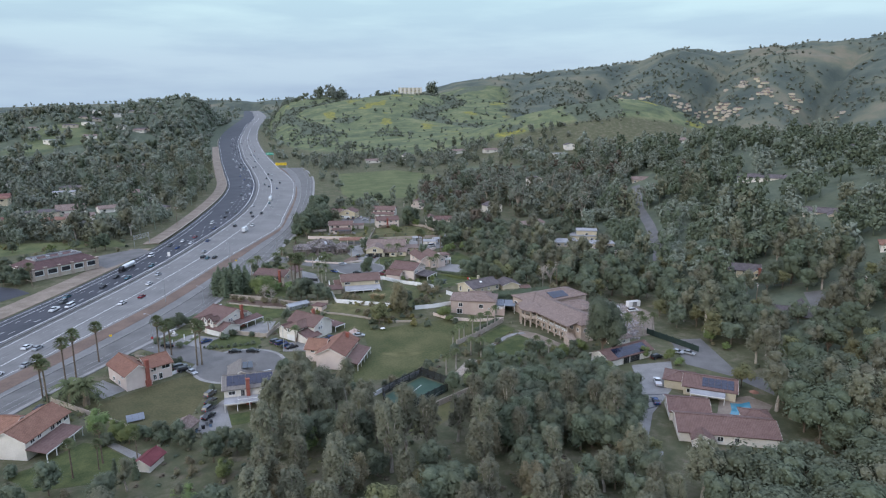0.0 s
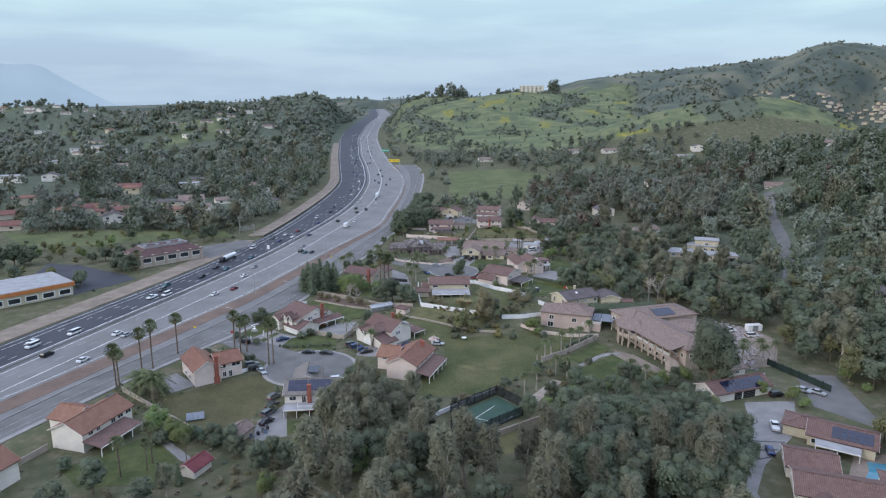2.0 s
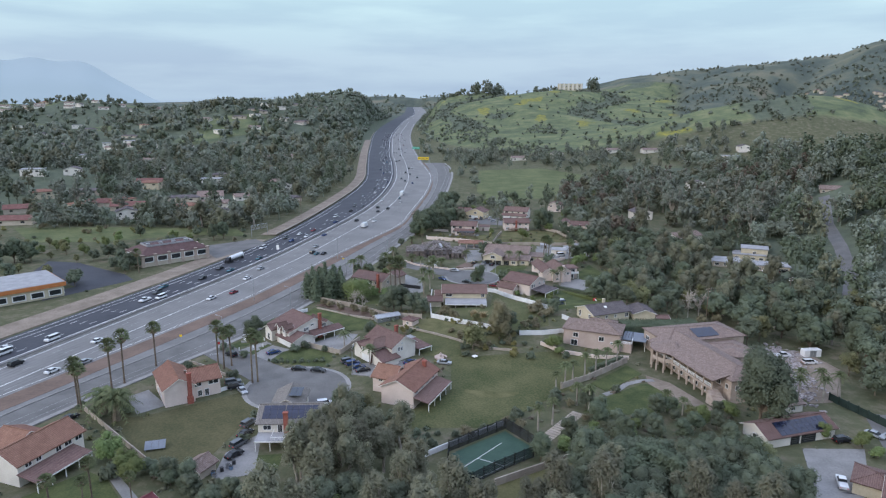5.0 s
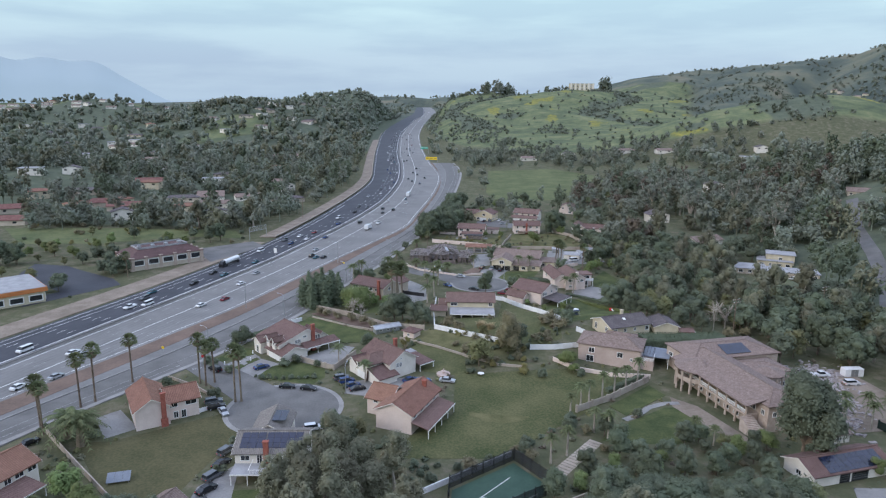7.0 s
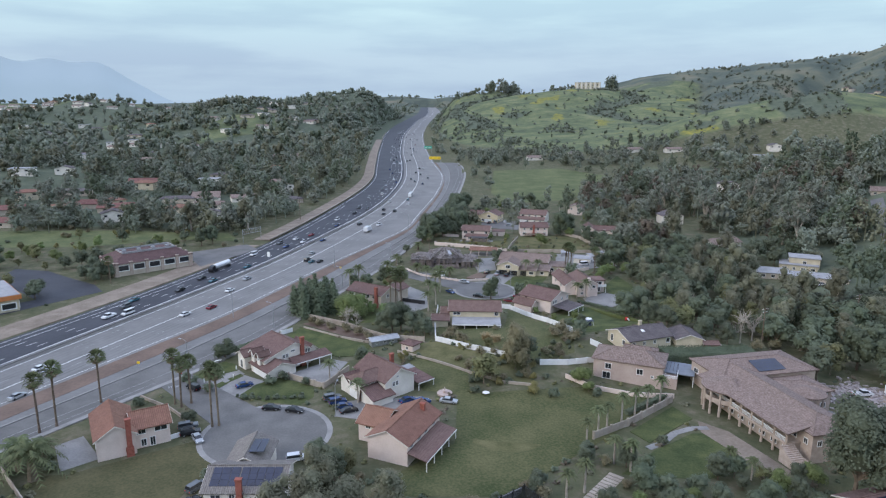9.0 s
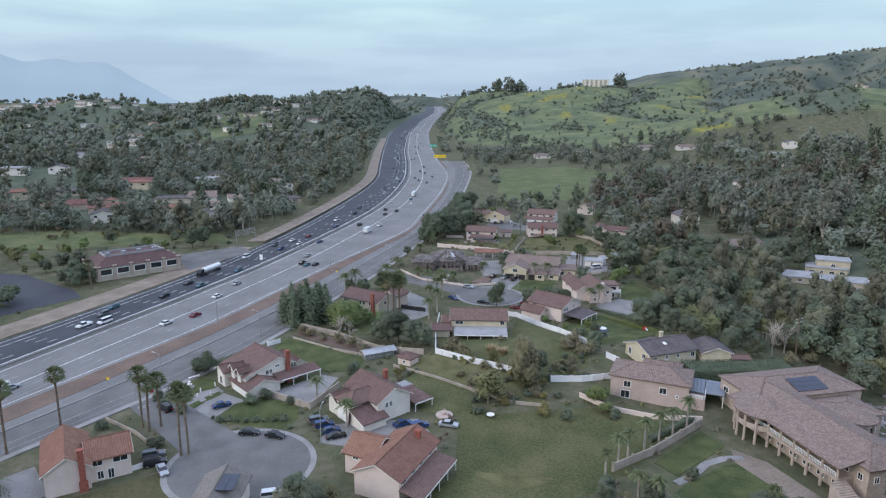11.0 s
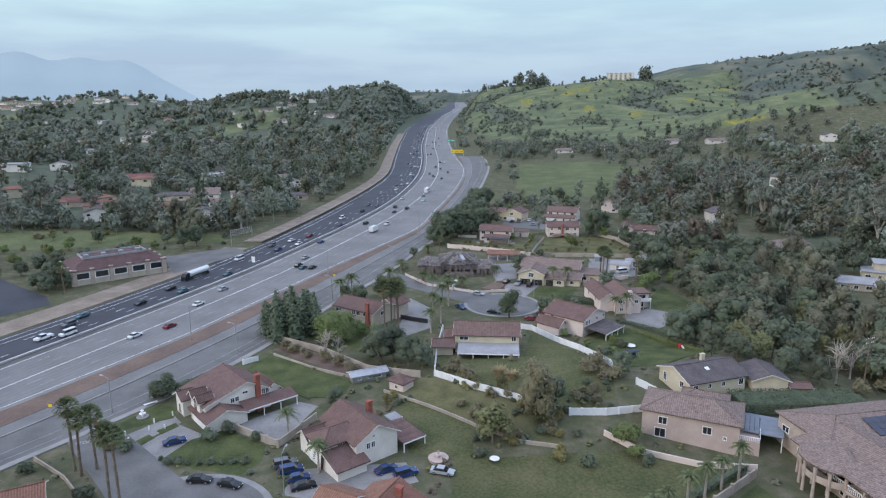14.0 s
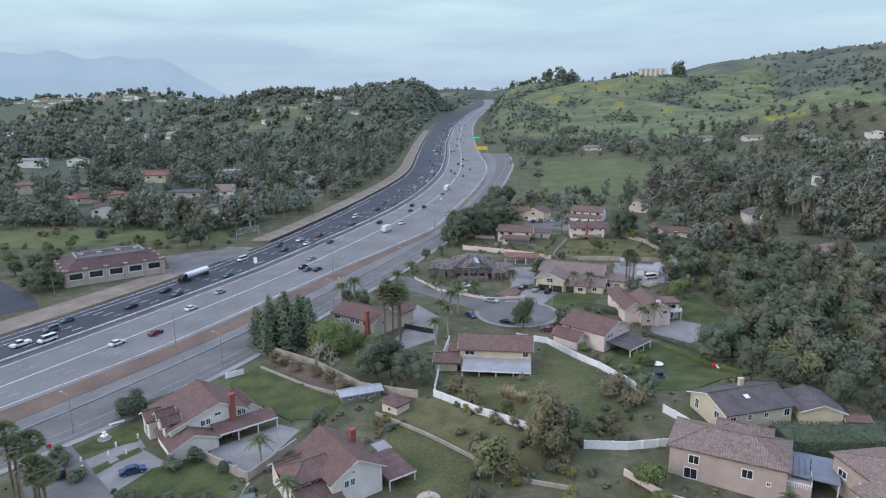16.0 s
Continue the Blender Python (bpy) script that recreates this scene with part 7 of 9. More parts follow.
        rubble.tube([(a, b, rng.random() * 0.5), (a + rng.uniform(-1.6, 1.6), b + rng.uniform(-1.2, 1.2), rng.random() * 1.1)], [0.1, 0.1], 4)
    part("rubble", rubble, M_CHAR, root, "heap of charred boards and rubble")
    part("tin_sheet", slab([(18.4, 3.2, 6.0), (19.8, 3.2, 6.0), (19.0, 6.4, 7.3), (17.6, 6.4, 7.3)], 0.05), M_METAL, root, "pale sheet of loose roofing metal")
    pav = thing("pavilion", pose(-17.5, 276, gz(-12, 279), 0, 0, -2), "open pavilion with red-brown roof beside burnt house", "pavilion")
    KEEP_OUT.append([(-20, 268), (-2, 268), (-2, 286), (-20, 286)])
    top, caps = hip_roof(0, 13.5, 0, 7.5, 2.9, 1.2)
    part("ridge_tiles", caps, M_ROOF_ORANGE, part("roof", top, M_ROOF_ORANGE, pav))
    part("floor_slab", Geo().box(-0.5, 14, -0.5, 8, -0.6, 0.12), M_SLAB, pav)
    for u in (0.4, 4.6, 8.9, 13.1):
        for v in (0.4, 7.1):
            part("post", Geo().soft_box(u - 0.2, u + 0.2, v - 0.2, v + 0.2, 0.12, 2.9, 0.03), M_PEACH, pav)


build_burnt_house()


def build_office(x, y, yaw, length, depth, h, wall, roof, label, fascia=None):
    root = thing("office_building", pose(x, y, gz(x, y), 0, 0, yaw), label, "office building")
    turn = Matrix.Rotation(radians(yaw), 3, "Z")
    KEEP_OUT.append([tuple((turn @ Vector((u, v, 0)) + Vector((x, y, 0))).xy) for u, v in ((-3, -3), (length + 3, -3), (length + 3, depth + 3), (-3, depth + 3))])
    part("wall", Geo().box(0, length, 0, depth, -1.5, h), wall, root)
    if fascia:
        part("fascia", Geo().box(-0.9, length + 0.9, -0.9, depth + 0.9, h, h + 1.7), fascia, root)
        part("roof", Geo().soft_box(-0.6, length + 0.6, -0.6, depth + 0.6, h + 1.7, h + 1.95, 0.1), M_ROOF_FLAT, root)
    else:
        a, e = 5.5, 0.9
        lo = [(-e, -e, h), (length + e, -e, h), (length + e, depth + e, h), (-e, depth + e, h)]
        hi = [(a, a, h + 3.4), (length - a, a, h + 3.4), (length - a, depth - a, h + 3.4), (a, depth - a, h + 3.4)]
        part("roof", Geo().add(lo + hi, [(i, (i + 1) % 4, 4 + (i + 1) % 4, 4 + i) for i in range(4)] + [(4, 5, 6, 7), (3, 2, 1, 0)]), roof, root)
        part("parapet", Geo().box(a - 0.2, length - a + 0.2, a - 0.2, a + 0.2, h + 3.3, h + 4.1).box(a - 0.2, length - a + 0.2, depth - a - 0.2, depth - a + 0.2, h + 3.3, h + 4.1)
             .box(a - 0.2, a + 0.2, a, depth - a, h + 3.3, h + 4.1).box(length - a - 0.2, length - a + 0.2, a, depth - a, h + 3.3, h + 4.1), M_ROOF_FLAT, root)
        for i in range(4):
            u = a + 2 + i * (length - 2 * a - 4) / 3
            part("roof_unit", Geo().soft_box(u - 0.9, u + 0.9, depth / 2 - 0.8, depth / 2 + 0.8, h + 3.4, h + 4.2, 0.1), M_METAL, root)
    for s, run in (("S", length), ("W", depth), ("E", depth)):
        n = max(2, int(run / 6))
        for i in range(n + 1) if not fascia else ():
            g = Geo().box(-0.7, 0.7, -0.55, 0.1, -1.4, h + 0.5).box(-0.85, 0.85, -0.7, 0.2, h + 0.5, h + 0.75)
            part("pilaster", g, M_STONE, root, "tan stone pilaster").matrix_basis = side_pose((0, length, 0, depth), s, min(max(i / n, 0.02), 0.98), 0)
        for i in range(n):
            for zz in ((3.7,) if h > 5 else (2.2,)):
                w, hh = run / n * 0.66, 2.3 if h > 5 else 2.1
                m = side_pose((0, length, 0, depth), s, (i + 0.5) / n, zz)
                f = 0.32
                g = Geo().box(-w / 2 - f, w / 2 + f, -0.35, 0.05, -hh / 2 - f, -hh / 2).box(-w / 2 - f, w / 2 + f, -0.35, 0.05, hh / 2, hh / 2 + f)
                g.box(-w / 2 - f, -w / 2, -0.35, 0.05, -hh / 2, hh / 2).box(w / 2, w / 2 + f, -0.35, 0.05, -hh / 2, hh / 2)
                o = part("window", g, M_TRIM, root)
                o.matrix_basis = m
                part("pane", Geo().box(-w / 2, w / 2, -0.03, 0.04, -hh / 2, hh / 2), M_GLASS, o)
    return root


build_office(-176, 216.5, 47.5, 35, 21, 5.8, M_BEIGE, M_OFFICE_ROOF, "beige two-storey office with brown sloped roof by freeway")
build_office(-207, 141, 49, 34, 26, 4.6, M_CREAM, M_ROOF_FLAT, "cream shop building with orange fascia and flat roof", M_ORANGE)

# ---- far houses ----
FAR_KINDS = []
for k, (w, d, h, rise, ax, wall, roof, lab) in enumerate((
        (20, 11, 3.2, 2.0, "u", M_WHITE, M_ROOF_TAN, "white ranch house with tan roof among trees"),
        (16, 11, 5.4, 2.0, "hip", M_CREAM, M_ROOF_ORANGE, "cream house with red tile roof among trees"),
        (24, 12, 3.2, 1.8, "hip", M_BEIGE, M_ROOF_GREY, "beige house with grey roof among trees"),
        (14, 10, 5.6, 2.2, "v", M_WHITE, M_ROOF_GREY, "white two-storey house with grey roof"),
        (18, 12, 5.6, 0, "flat", M_WHITE, M_ROOF_FLAT, "white flat-roofed house on a slope"),
        (24, 11, 3.4, 2.4, "u", M_BEIGE, material("faded_red_tile", (0.150, 0.070, 0.060), (0.215, 0.105, 0.090), 2, 0.85, 0.5, rows=0.13), "long low house with faded red roof"))):
    ob = house("house", lab, 0, -5000 - 60 * k, 0, [(-w / 2, w / 2, -d / 2, d / 2, h, rise, ax)], wall, roof, seed=50 + k, z=-900, fine=False,
               windows=[(0, "S", 0.2, h - 1.5, 1.8, 1.3), (0, "S", 0.75, h - 1.5, 2.4, 1.3), (0, "E", 0.5, h - 1.5, 1.6, 1.3)])
    KEEP_OUT.pop()
    FAR_KINDS.append(ob)


def far_house(k, x, y, yaw, s=1.0):
    copy_thing(FAR_KINDS[k], pose(x, y, gz(x, y), 0, 0, yaw) @ Matrix.Scale(s, 4))
    r = 15 * s
    KEEP_OUT.append([(x - r, y - r - 6), (x + r + 2, y - r - 6), (x + r + 2, y + r), (x - r, y + r)])


for k, x, y, yaw in ((3, -254, 345, 30), (1, -296, 462, 10), (1, -281, 388, 60), (1, -300, 366, 50), (0, -233, 439, 20), (2, -246, 418, 15), (0, -200, 433, 30), (4, -404, 464, 20), (3, -380, 484, 20),
                     (4, -553, 903, 10), (4, -575, 880, 30), (2, -400, 826, 15), (0, -281, 759, 10), (0, -262, 765, 30), (2, -166, 428, 40), (3, 181, 488, 20), (0, 206, 767, 10), (4, 286, 704, 0),
                     (3, 311, 735, 0), (0, 164, 788, 20), (3, 90, 778, 20), (3, 109, 378, 10), (0, 120, 310, 30), (0, 40, 760, 10), 
                     (0, 330, 470, 0), (2, 380, 560, 20), (4, 300, 610, 0), (0, 250, 570, 30), (0, 430, 690, 0), (1, -222, 372, 20), (3, -190, 352, 35), (0, -212, 398, 10), (2, -330, 420, 25), (1, -352, 398, 40), (4, -260, 505, 15), (5, -306, 478, 15), (5, -270, 377, 20), (5, -337, 355, 30), (5, -317, 319, 15), (5, -292, 385, 10), (0, -228, 427, 20), (4, -484, 868, 10), (0, -445, 860, 15), (0, -210, 520, 20), (3, -186, 486, 40), (3, -330, 560, 15), (2, -270, 560, 0), (0, -360, 640, 25), (1, -240, 620, 40), (0, -420, 700, 0)):
    far_house(k, x, y, yaw)
rng = random.Random(77)
for i in range(40):  # houses along the western ridge
    t = rng.random()
    far_house(rng.choice((0, 1, 3, 0)), -1150 + 640 * t + rng.uniform(-30, 30), 1290 + 120 * t + rng.uniform(-60, 60), rng.uniform(-20, 30))
for i in range(14):
    far_house(rng.choice((0, 2, 4)), rng.uniform(-560, -330), rng.uniform(1000, 1330), rng.uniform(-20, 40))
for i in range(30):
    far_house(rng.randrange(5), rng.uniform(-900, -420), rng.uniform(560, 1150), rng.uniform(-40, 40))
FAR_TINY = []
for k, (w, d, h, rise, ax, wall, roof) in enumerate(((17, 11, 5.2, 2.0, "u", M_CREAM, M_ROOF_BROWN), (15, 10, 5.6, 2.0, "v", M_BEIGE, M_ROOF_GREY), (20, 11, 3.6, 2.0, "hip", M_CREAM, M_ROOF_TAN))):
    FAR_TINY.append(house("house", "white stucco house in a distant hillside suburb", 0, -6000 - 60 * k, 0, [(-w / 2, w / 2, -d / 2, d / 2, h, rise, ax)], wall, roof, z=-900, fine=False, windows=[]))
    KEEP_OUT.pop()
for ax, ay, bx, by, wide, n in ((790, 1330, 905, 1365, 45, 22), (850, 1180, 905, 1340, 34, 26), (985, 1420, 1000, 1300, 30, 12), (965, 1245, 1055, 1240, 26, 14), (925, 1225, 1040, 1110, 24, 16), (735, 1370, 745, 1540, 28, 9)):
    for i in range(n):  # rows of houses along the streets of the far suburb
        t = rng.random()
        x, y = ax + (bx - ax) * t + rng.gauss(0, wide * 0.5), ay + (by - ay) * t + rng.gauss(0, wide * 0.5)
        copy_thing(rng.choice(FAR_TINY), pose(x, y, gz(x, y), 0, 0, rng.uniform(-90, 90)) @ Matrix.Scale(rng.uniform(0.55, 0.85), 4))
        KEEP_OUT.append([(x - 8, y - 14), (x + 8, y - 14), (x + 8, y + 7), (x - 8, y + 7)])
FAR_KINDS += FAR_TINY
for ob in FAR_KINDS:
    for o in list(ob.children_recursive) + [ob]:
        bpy.data.objects.remove(o)


def build_fort():
    x, y = 214, 1690
    root = thing("hilltop_building", pose(x, y, gz(x, y) - 1, 0, 0, 4), "long cream two-storey building with tall bays on the hilltop", "building")
    part("wall", Geo().box(-31, 31, -9, 9, -4, 17), M_CREAM, root)
    part("roof", Geo().soft_box(-31.6, 31.6, -9.6, 9.6, 17, 17.8, 0.3), M_ROOF_FLAT, root)
    for i in range(6):
        u = -30 + i * 11.2
        part("bay", Geo().soft_box(u, u + 4, -10.6, -9.02, -3, 18.6, 0.2), M_WHITE, root)
        if i < 5:
            for z0, z1 in ((2, 5.5), (9, 13)):
                w = part("window", Geo().box(u + 6.2, u + 9, -9.25, -9.02, z0 - 0.4, z1 + 0.4), M_TRIM, root)
                part("pane", Geo().box(u + 6.6, u + 8.6, -9.32, -9.26, z0, z1), M_GLASS, w)


build_fort()

# ---- trees ----
KINDS = {}
for k in range(4):
    KINDS.setdefault("oak", []).append(make_tree("oak_tree", "dark green spreading oak tree with dense crown", 10 + k, 9 + k * 0.7, 2.8, 5.0, 14 + k, 950, 0.30, M_LEAF_OAK, small=0.4))
    KINDS.setdefault("oakfar", []).append(make_tree("oak_tree", "dark green spreading oak tree with dense crown", 110 + k, 9 + k * 0.7, 2.4, 5.2, 13, 430, 0.42, M_LEAF_OAK, small=0.4, core=0.78, detail=(5, 3)))
for k in range(3):
    KINDS.setdefault("oaknear", []).append(make_tree("oak_tree", "dark green spreading oak tree with dense crown", 310 + k, 10 + k * 0.8, 2.6, 5.4, 24, 1950, 0.215, M_LEAF_OAK, small=0.33, core=0.84))
    KINDS.setdefault("gum", []).append(make_gum(340 + k, 24 + k))
    KINDS.setdefault("eucnear", []).append(make_tree("eucalyptus_tree", "tall olive-grey eucalyptus tree with loose hanging foliage", 320 + k, 15 + k * 2, 5.0, 4.6, 30, 1950, 0.195, M_LEAF_EUC, M_PALEBARK, 1.1, 0.25, 0.62, lean=0.7, hang=1.1))
for k in range(3):
    KINDS.setdefault("euc", []).append(make_tree("eucalyptus_tree", "tall olive-grey eucalyptus tree with open crown", 20 + k, 15 + k * 1.5, 6.5, 4.6, 12, 1400, 0.28, M_LEAF_EUC, M_PALEBARK, 1.0, 0.4, 0.78, lean=0.6))
    KINDS.setdefault("eucfar", []).append(make_tree("eucalyptus_tree", "tall olive-grey eucalyptus tree with open crown", 120 + k, 15 + k * 1.5, 6.0, 4.8, 12, 520, 0.34, M_LEAF_EUC, M_PALEBARK, 1.0, 0.4, 0.8, (5, 3), lean=0.6))
for k in range(2):
    KINDS.setdefault("bright", []).append(make_tree("garden_tree", "fresh green garden tree with rounded crown", 30 + k, 7, 2.0, 3.8, 8, 850, 0.32, M_LEAF_BRIGHT))
    KINDS.setdefault("olive", []).append(make_tree("olive_tree", "yellowish green loose garden tree", 40 + k, 7.5, 2.2, 3.6, 8, 750, 0.32, M_LEAF_OLIVE, core=0.6))
    KINDS.setdefault("shrub", []).append(make_tree("shrub", "low dark green rounded garden shrub", 50 + k, 1.9, 0.3, 1.5, 5, 190, 0.28, M_LEAF_OAK, category="shrub", core=0.85))
    KINDS.setdefault("bare", []).append(make_tree("bare_tree", "leafless grey tree with pale branches", 60 + k, 9, 3.0, 3.8, 9, 0, 0.3, M_LEAF_OLIVE, M_PALEBARK, bare=True))
KINDS["olivefar"] = [make_tree("olive_tree", "yellowish green loose garden tree", 140 + k, 8, 2.0, 3.9, 9, 480, 0.34, M_LEAF_OLIVE, core=0.78, detail=(5, 3)) for k in range(2)]
KINDS["darkfar"] = [make_tree("ficus_tree", "dense dark green ficus tree", 150 + k, 11, 2.2, 5.2, 13, 600, 0.36, M_LEAF_DARK, core=0.85, detail=(5, 3)) for k in range(2)]
KINDS["pepper"] = [make_tree("pepper_tree", "broad fresh green pepper tree with low crown", 160, 9.5, 1.6, 7.6, 15, 3200, 0.34, M_LEAF_BRIGHT, flat=0.75, small=0.4, core=0.86)]
KINDS["brush"] = [make_tree("shrub", "loose brownish half-dry shrub", 165 + k, 3.0, 0.4, 2.4, 7, 270, 0.28, M_LEAF_BRUSH, category="shrub", core=0.62) for k in range(2)]
KINDS["spire"] = [make_spire(172, 6.5, 0.9)]
KINDS["giant"] = [make_tree("oak_tree", "huge dense dark green oak tree beside the mansion", 174, 18.5, 3.5, 8.6, 22, 4600, 0.36, M_LEAF_OAK, flat=0.95, small=0.36, core=0.9)]
KINDS["bigbrush"] = [make_tree("pine_tree", "tall bushy brownish green tree above a low wall", 176, 12.5, 1.2, 5.2, 24, 2600, 0.26, M_LEAF_BRUSH, flat=1.1, small=0.34, core=0.8)]
KINDS["reeds"] = [make_reeds(170)]
KINDS["round"] = [make_tree("clipped_tree", "dense round dark green street tree", 71, 6.0, 0.5, 3.6, 10, 1700, 0.26, M_LEAF_DARK, core=0.9)]
KINDS["column"] = [make_column_tree("cypress_clump", "tall dense dark green clump of cypresses", 72, 15.5, 11.0, M_LEAF_DARK, 4200)]
KINDS["dark"] = [make_tree("ficus_tree", "dense dark green ficus tree", 73 + k, 11, 2.4, 5.0, 12, 1050, 0.36, M_LEAF_DARK, core=0.85) for k in range(2)]
KINDS["yellow"] = [make_tree("flowering_shrub", "yellow-green feathery garden shrub", 76, 3.0, 0.5, 2.0, 6, 320, 0.28, M_LEAF_YELLOW, category="shrub")]
KINDS["fan"] = [make_fan_palm(80 + k, h, "tall fan palm with slender trunk and dry skirt") for k, h in enumerate((12.5, 14.0))]
KINDS["fantall"] = [make_fan_palm(84, 13.5, "tall shaggy fan palm beside a house", big=1.3)]
KINDS["queen"] = [make_feather_palm(86, 6.5, 2.9, "green queen palm with feathery fronds")]
KINDS["date"] = [make_feather_palm(88, 3.2, 4.2, "stout date palm with arching fronds", 0.5)]
KINDS["smallpalm"] = [make_feather_palm(90, 6.0, 2.1, "slim young palm beside a wall")]
plant_rng = random.Random(9)


def plant(kind, x, y, s=1.0, turn=None):
    p = plant_rng.choice(KINDS[kind])
    copy_thing(p, pose(x, y, gz(x, y) - 0.05, 0, 0, plant_rng.uniform(0, 360) if turn is None else turn) @ Matrix.Diagonal((s, s, s * plant_rng.uniform(0.9, 1.12), 1)))


for kind, s, *spots in (
        ("column", 1.0, (-72, 177)), ("pepper", 1.0, (-57, 170)), ("oak", 0.95, (-36, 157), (-31, 153), (-38.5, 153.5)), ("oak", 0.7, (-43, 158), (-27, 151)), ("brush", 0.9, (-66, 160), (-61, 157), (-55, 155), (-50, 152), (-46, 149), (-69, 162)), ("bright", 0.7, (-45, 174)), ("round", 1.05, (-87, 127.5)), ("bare", 0.8, (-52, 158)), ("reeds", 1.2, (-2.8, 141.8), (-6, 144)), ("brush", 1.1, (19, 150), (16, 146), (22, 142), (-14, 142), (-18, 148)), ("bright", 1.0, (21, 302)), ("darkfar", 1.25, (34, 331), (38, 336)), ("darkfar", 1.3, (-41, 306), (-44, 314), (-40, 322)), ("bright", 0.55, (-8, 315), (2, 318)), ("darkfar", 1.1, (-253, 215), (-247, 221), (-240, 224)), ("bright", 0.9, (-221, 240), (-33, 17)), ("oakfar", 0.8, (-187, 211), (-180, 212), (-189, 181), (-192, 187)), ("darkfar", 0.85, (-166, 283), (-162, 288)), ("eucfar", 1.2, (-166, 300), (-163, 338), (-158, 331), (-190, 322)), ("gum", 1.0, (123, 413), (126, 360), (130, 362), (154, 312), (158, 305), (116, 424), (138, 430), (132, 405), (108, 408), (146, 440), (172, 330), (186, 352), (165, 395)), ("gum", 0.8, (-305, 369), (-262, 352), (-330, 385), (206, 300), (220, 372), (190, 420)), ("fantall", 0.75, (-172, 206)), ("oak", 0.75, (-180, 207), (-184, 213), (-178, 214), (-188, 219)), ("oak", 0.5, (-44, 128)),
        ("olive", 1.25, (-6, 114)), ("bigbrush", 1.0, (3, 123)), ("bright", 0.5, (20, 117), (23, 112)), ("shrub", 1.1, (25, 110), (13, 108)), ("oak", 0.85, (6, 126)), ("dark", 0.8, (-5.3, 199.3)), ("fan", 0.95, (30.1, 247), (31.6, 247.6), (29.2, 248.6)), ("queen", 1.1, (10.3, 239.6), (15.7, 240.4), (-11.9, 239.6), (33, 202.2)), ("giant", 1.0, (71, 68)), ("spire", 1.0, (-73.7, 11.6), (-78.1, 11.1)), ("fan", 0.7, (-84, 21), (-89, 15)), ("bright", 0.9, (-90, 38)), ("dark", 0.35, (-71, 29), (-67, 27), (-75, 31)), ("oak", 0.55, (-72, 31), (-68, 31), (-51, 20), (-55, 23)), ("bright", 0.6, (-50, 176)), ("euc", 0.85, (-40, 40), (-33, 39), (-37, 31), (-29, 45), (-25, 38), (-31, 30), (-43, 34), (-22, 46), (-35, 48)),
        ("bright", 0.8, (22, 116)), ("olive", 0.7, (-34, 66)), ("oak", 0.6, (-38, 68), (-42, 70), (-36, 63)), ("dark", 0.35, (-43, 71.5)), 
        ("bare", 0.9, (-55, 156), (70, 185), (112, 22)), ("oak", 0.62, (24, 144.5)), ("shrub", 1.2, (28, 171), (22, 162)), ("olive", 1.2, (62, 178), (54, 188)), ("oak", 1.0, (44, 176), (50, 180)), ("oak", 0.85, (48, 156), (53, 152)), ("olive", 1.1, (56, 163), (60, 158)), ("bare", 1.0, (76, 150), (82, 156)), ("oak", 0.65, (66, 153), (71, 147), (63, 148)), ("brush", 1.0, (80, 146), (87, 150)), ("brush", 0.6, (9, 187), (15, 177), (21, 166)), ("bright", 0.35, (12, 182), (18, 172), (24, 162)), ("bright", 0.45, (26, 174)), ("shrub", 1.2, (-79, 86.5), (-96, 93), (-91.1, 109.7), (-87.8, 107.2), (-81.8, 103.6), (-66.5, 110.0), (-63.8, 113.2), (41, 133), (43, 133.6)), ("queen", 1.15, (-34, 218.7), (-29, 208), (-31, 199), (-27, 190), (-29, 181)),
        ("fan", 0.95, (-112, 77), (-110, 80.5), (-107, 94), (-87, 95), (-84.5, 93.5), (-83, 96), (-72, 84), (-70.5, 84.5), (-114, 64), (-112, 62)), ("date", 1.7, (-105, 61), (-99.5, 57.5)), ("queen", 1.0, (92, 92), (97, 90.5), (101, 88), (95, 84)), ("date", 1.1, (-103, 66)),
        ("fantall", 1.0, (-43.5, 180.5), (-42, 183.5), (-40, 184.8), (-39.5, 181.8)), ("queen", 1.3, (-63, 213), (-66, 209), (-28, 216), (-27, 209)),
        ("date", 1.05, (-40.4, 238.5), (-24.6, 234), (-53, 256), (-46, 286), (-55.6, 243)), ("fan", 0.85, (41, 236), (-38, 268), (64, 395), (70, 420), (80, 410)),
        ("queen", 1.0, (-50, 113), (30, 205), (-39, 100), (84, 98), (88, 84)), ("smallpalm", 1.1, (19, 84), (22, 88.0), (25, 92.5), (29, 95.5), (33, 99.5), (37, 103.5), (41, 107.0), (12, 60), (16, 64), (27, 73), (24, 76)), ("olive", 0.45, (50, 75), (54, 72), (45, 73)), ("yellow", 0.9, (8, 110)), ("queen", 0.8, (48, 74), (52, 72)),
        ("olive", 1.0, (103, 33), (62, 44)), ("oak", 0.8, (66, 34), (106, 6), (62, 22), (102, -8)), ("bright", 0.6, (58, 30), (92, 58), (84, 62)), ("fan", 0.55, (-84, 18), (-76, 22)), ("bright", 0.8, (-84, 34), (-80, 30)), ("shrub", 1.5, (-86, 30), (-78, 34), (-72, 30), (-104, 18), (-107, 30))):
    for x, y in spots:
        plant(kind, x, y, s)
for i in range(9):
    plant("shrub", -72.5 + i * 2.2, 101.0 - 1.1 * math.sin(i * 0.5), 0.45 + 0.14 * (i % 3))
hedge("hedge", "clipped bright green hedge along a lawn", 33, 192, 51, 163, 1.6, 1.3, M_LEAF_BRIGHT, 401)
hedge("hedge", "dark clipped hedge beside a front lawn", 14, 220.8, 25, 217.0, 3.4, 1.7, M_LEAF_DARK, 406)
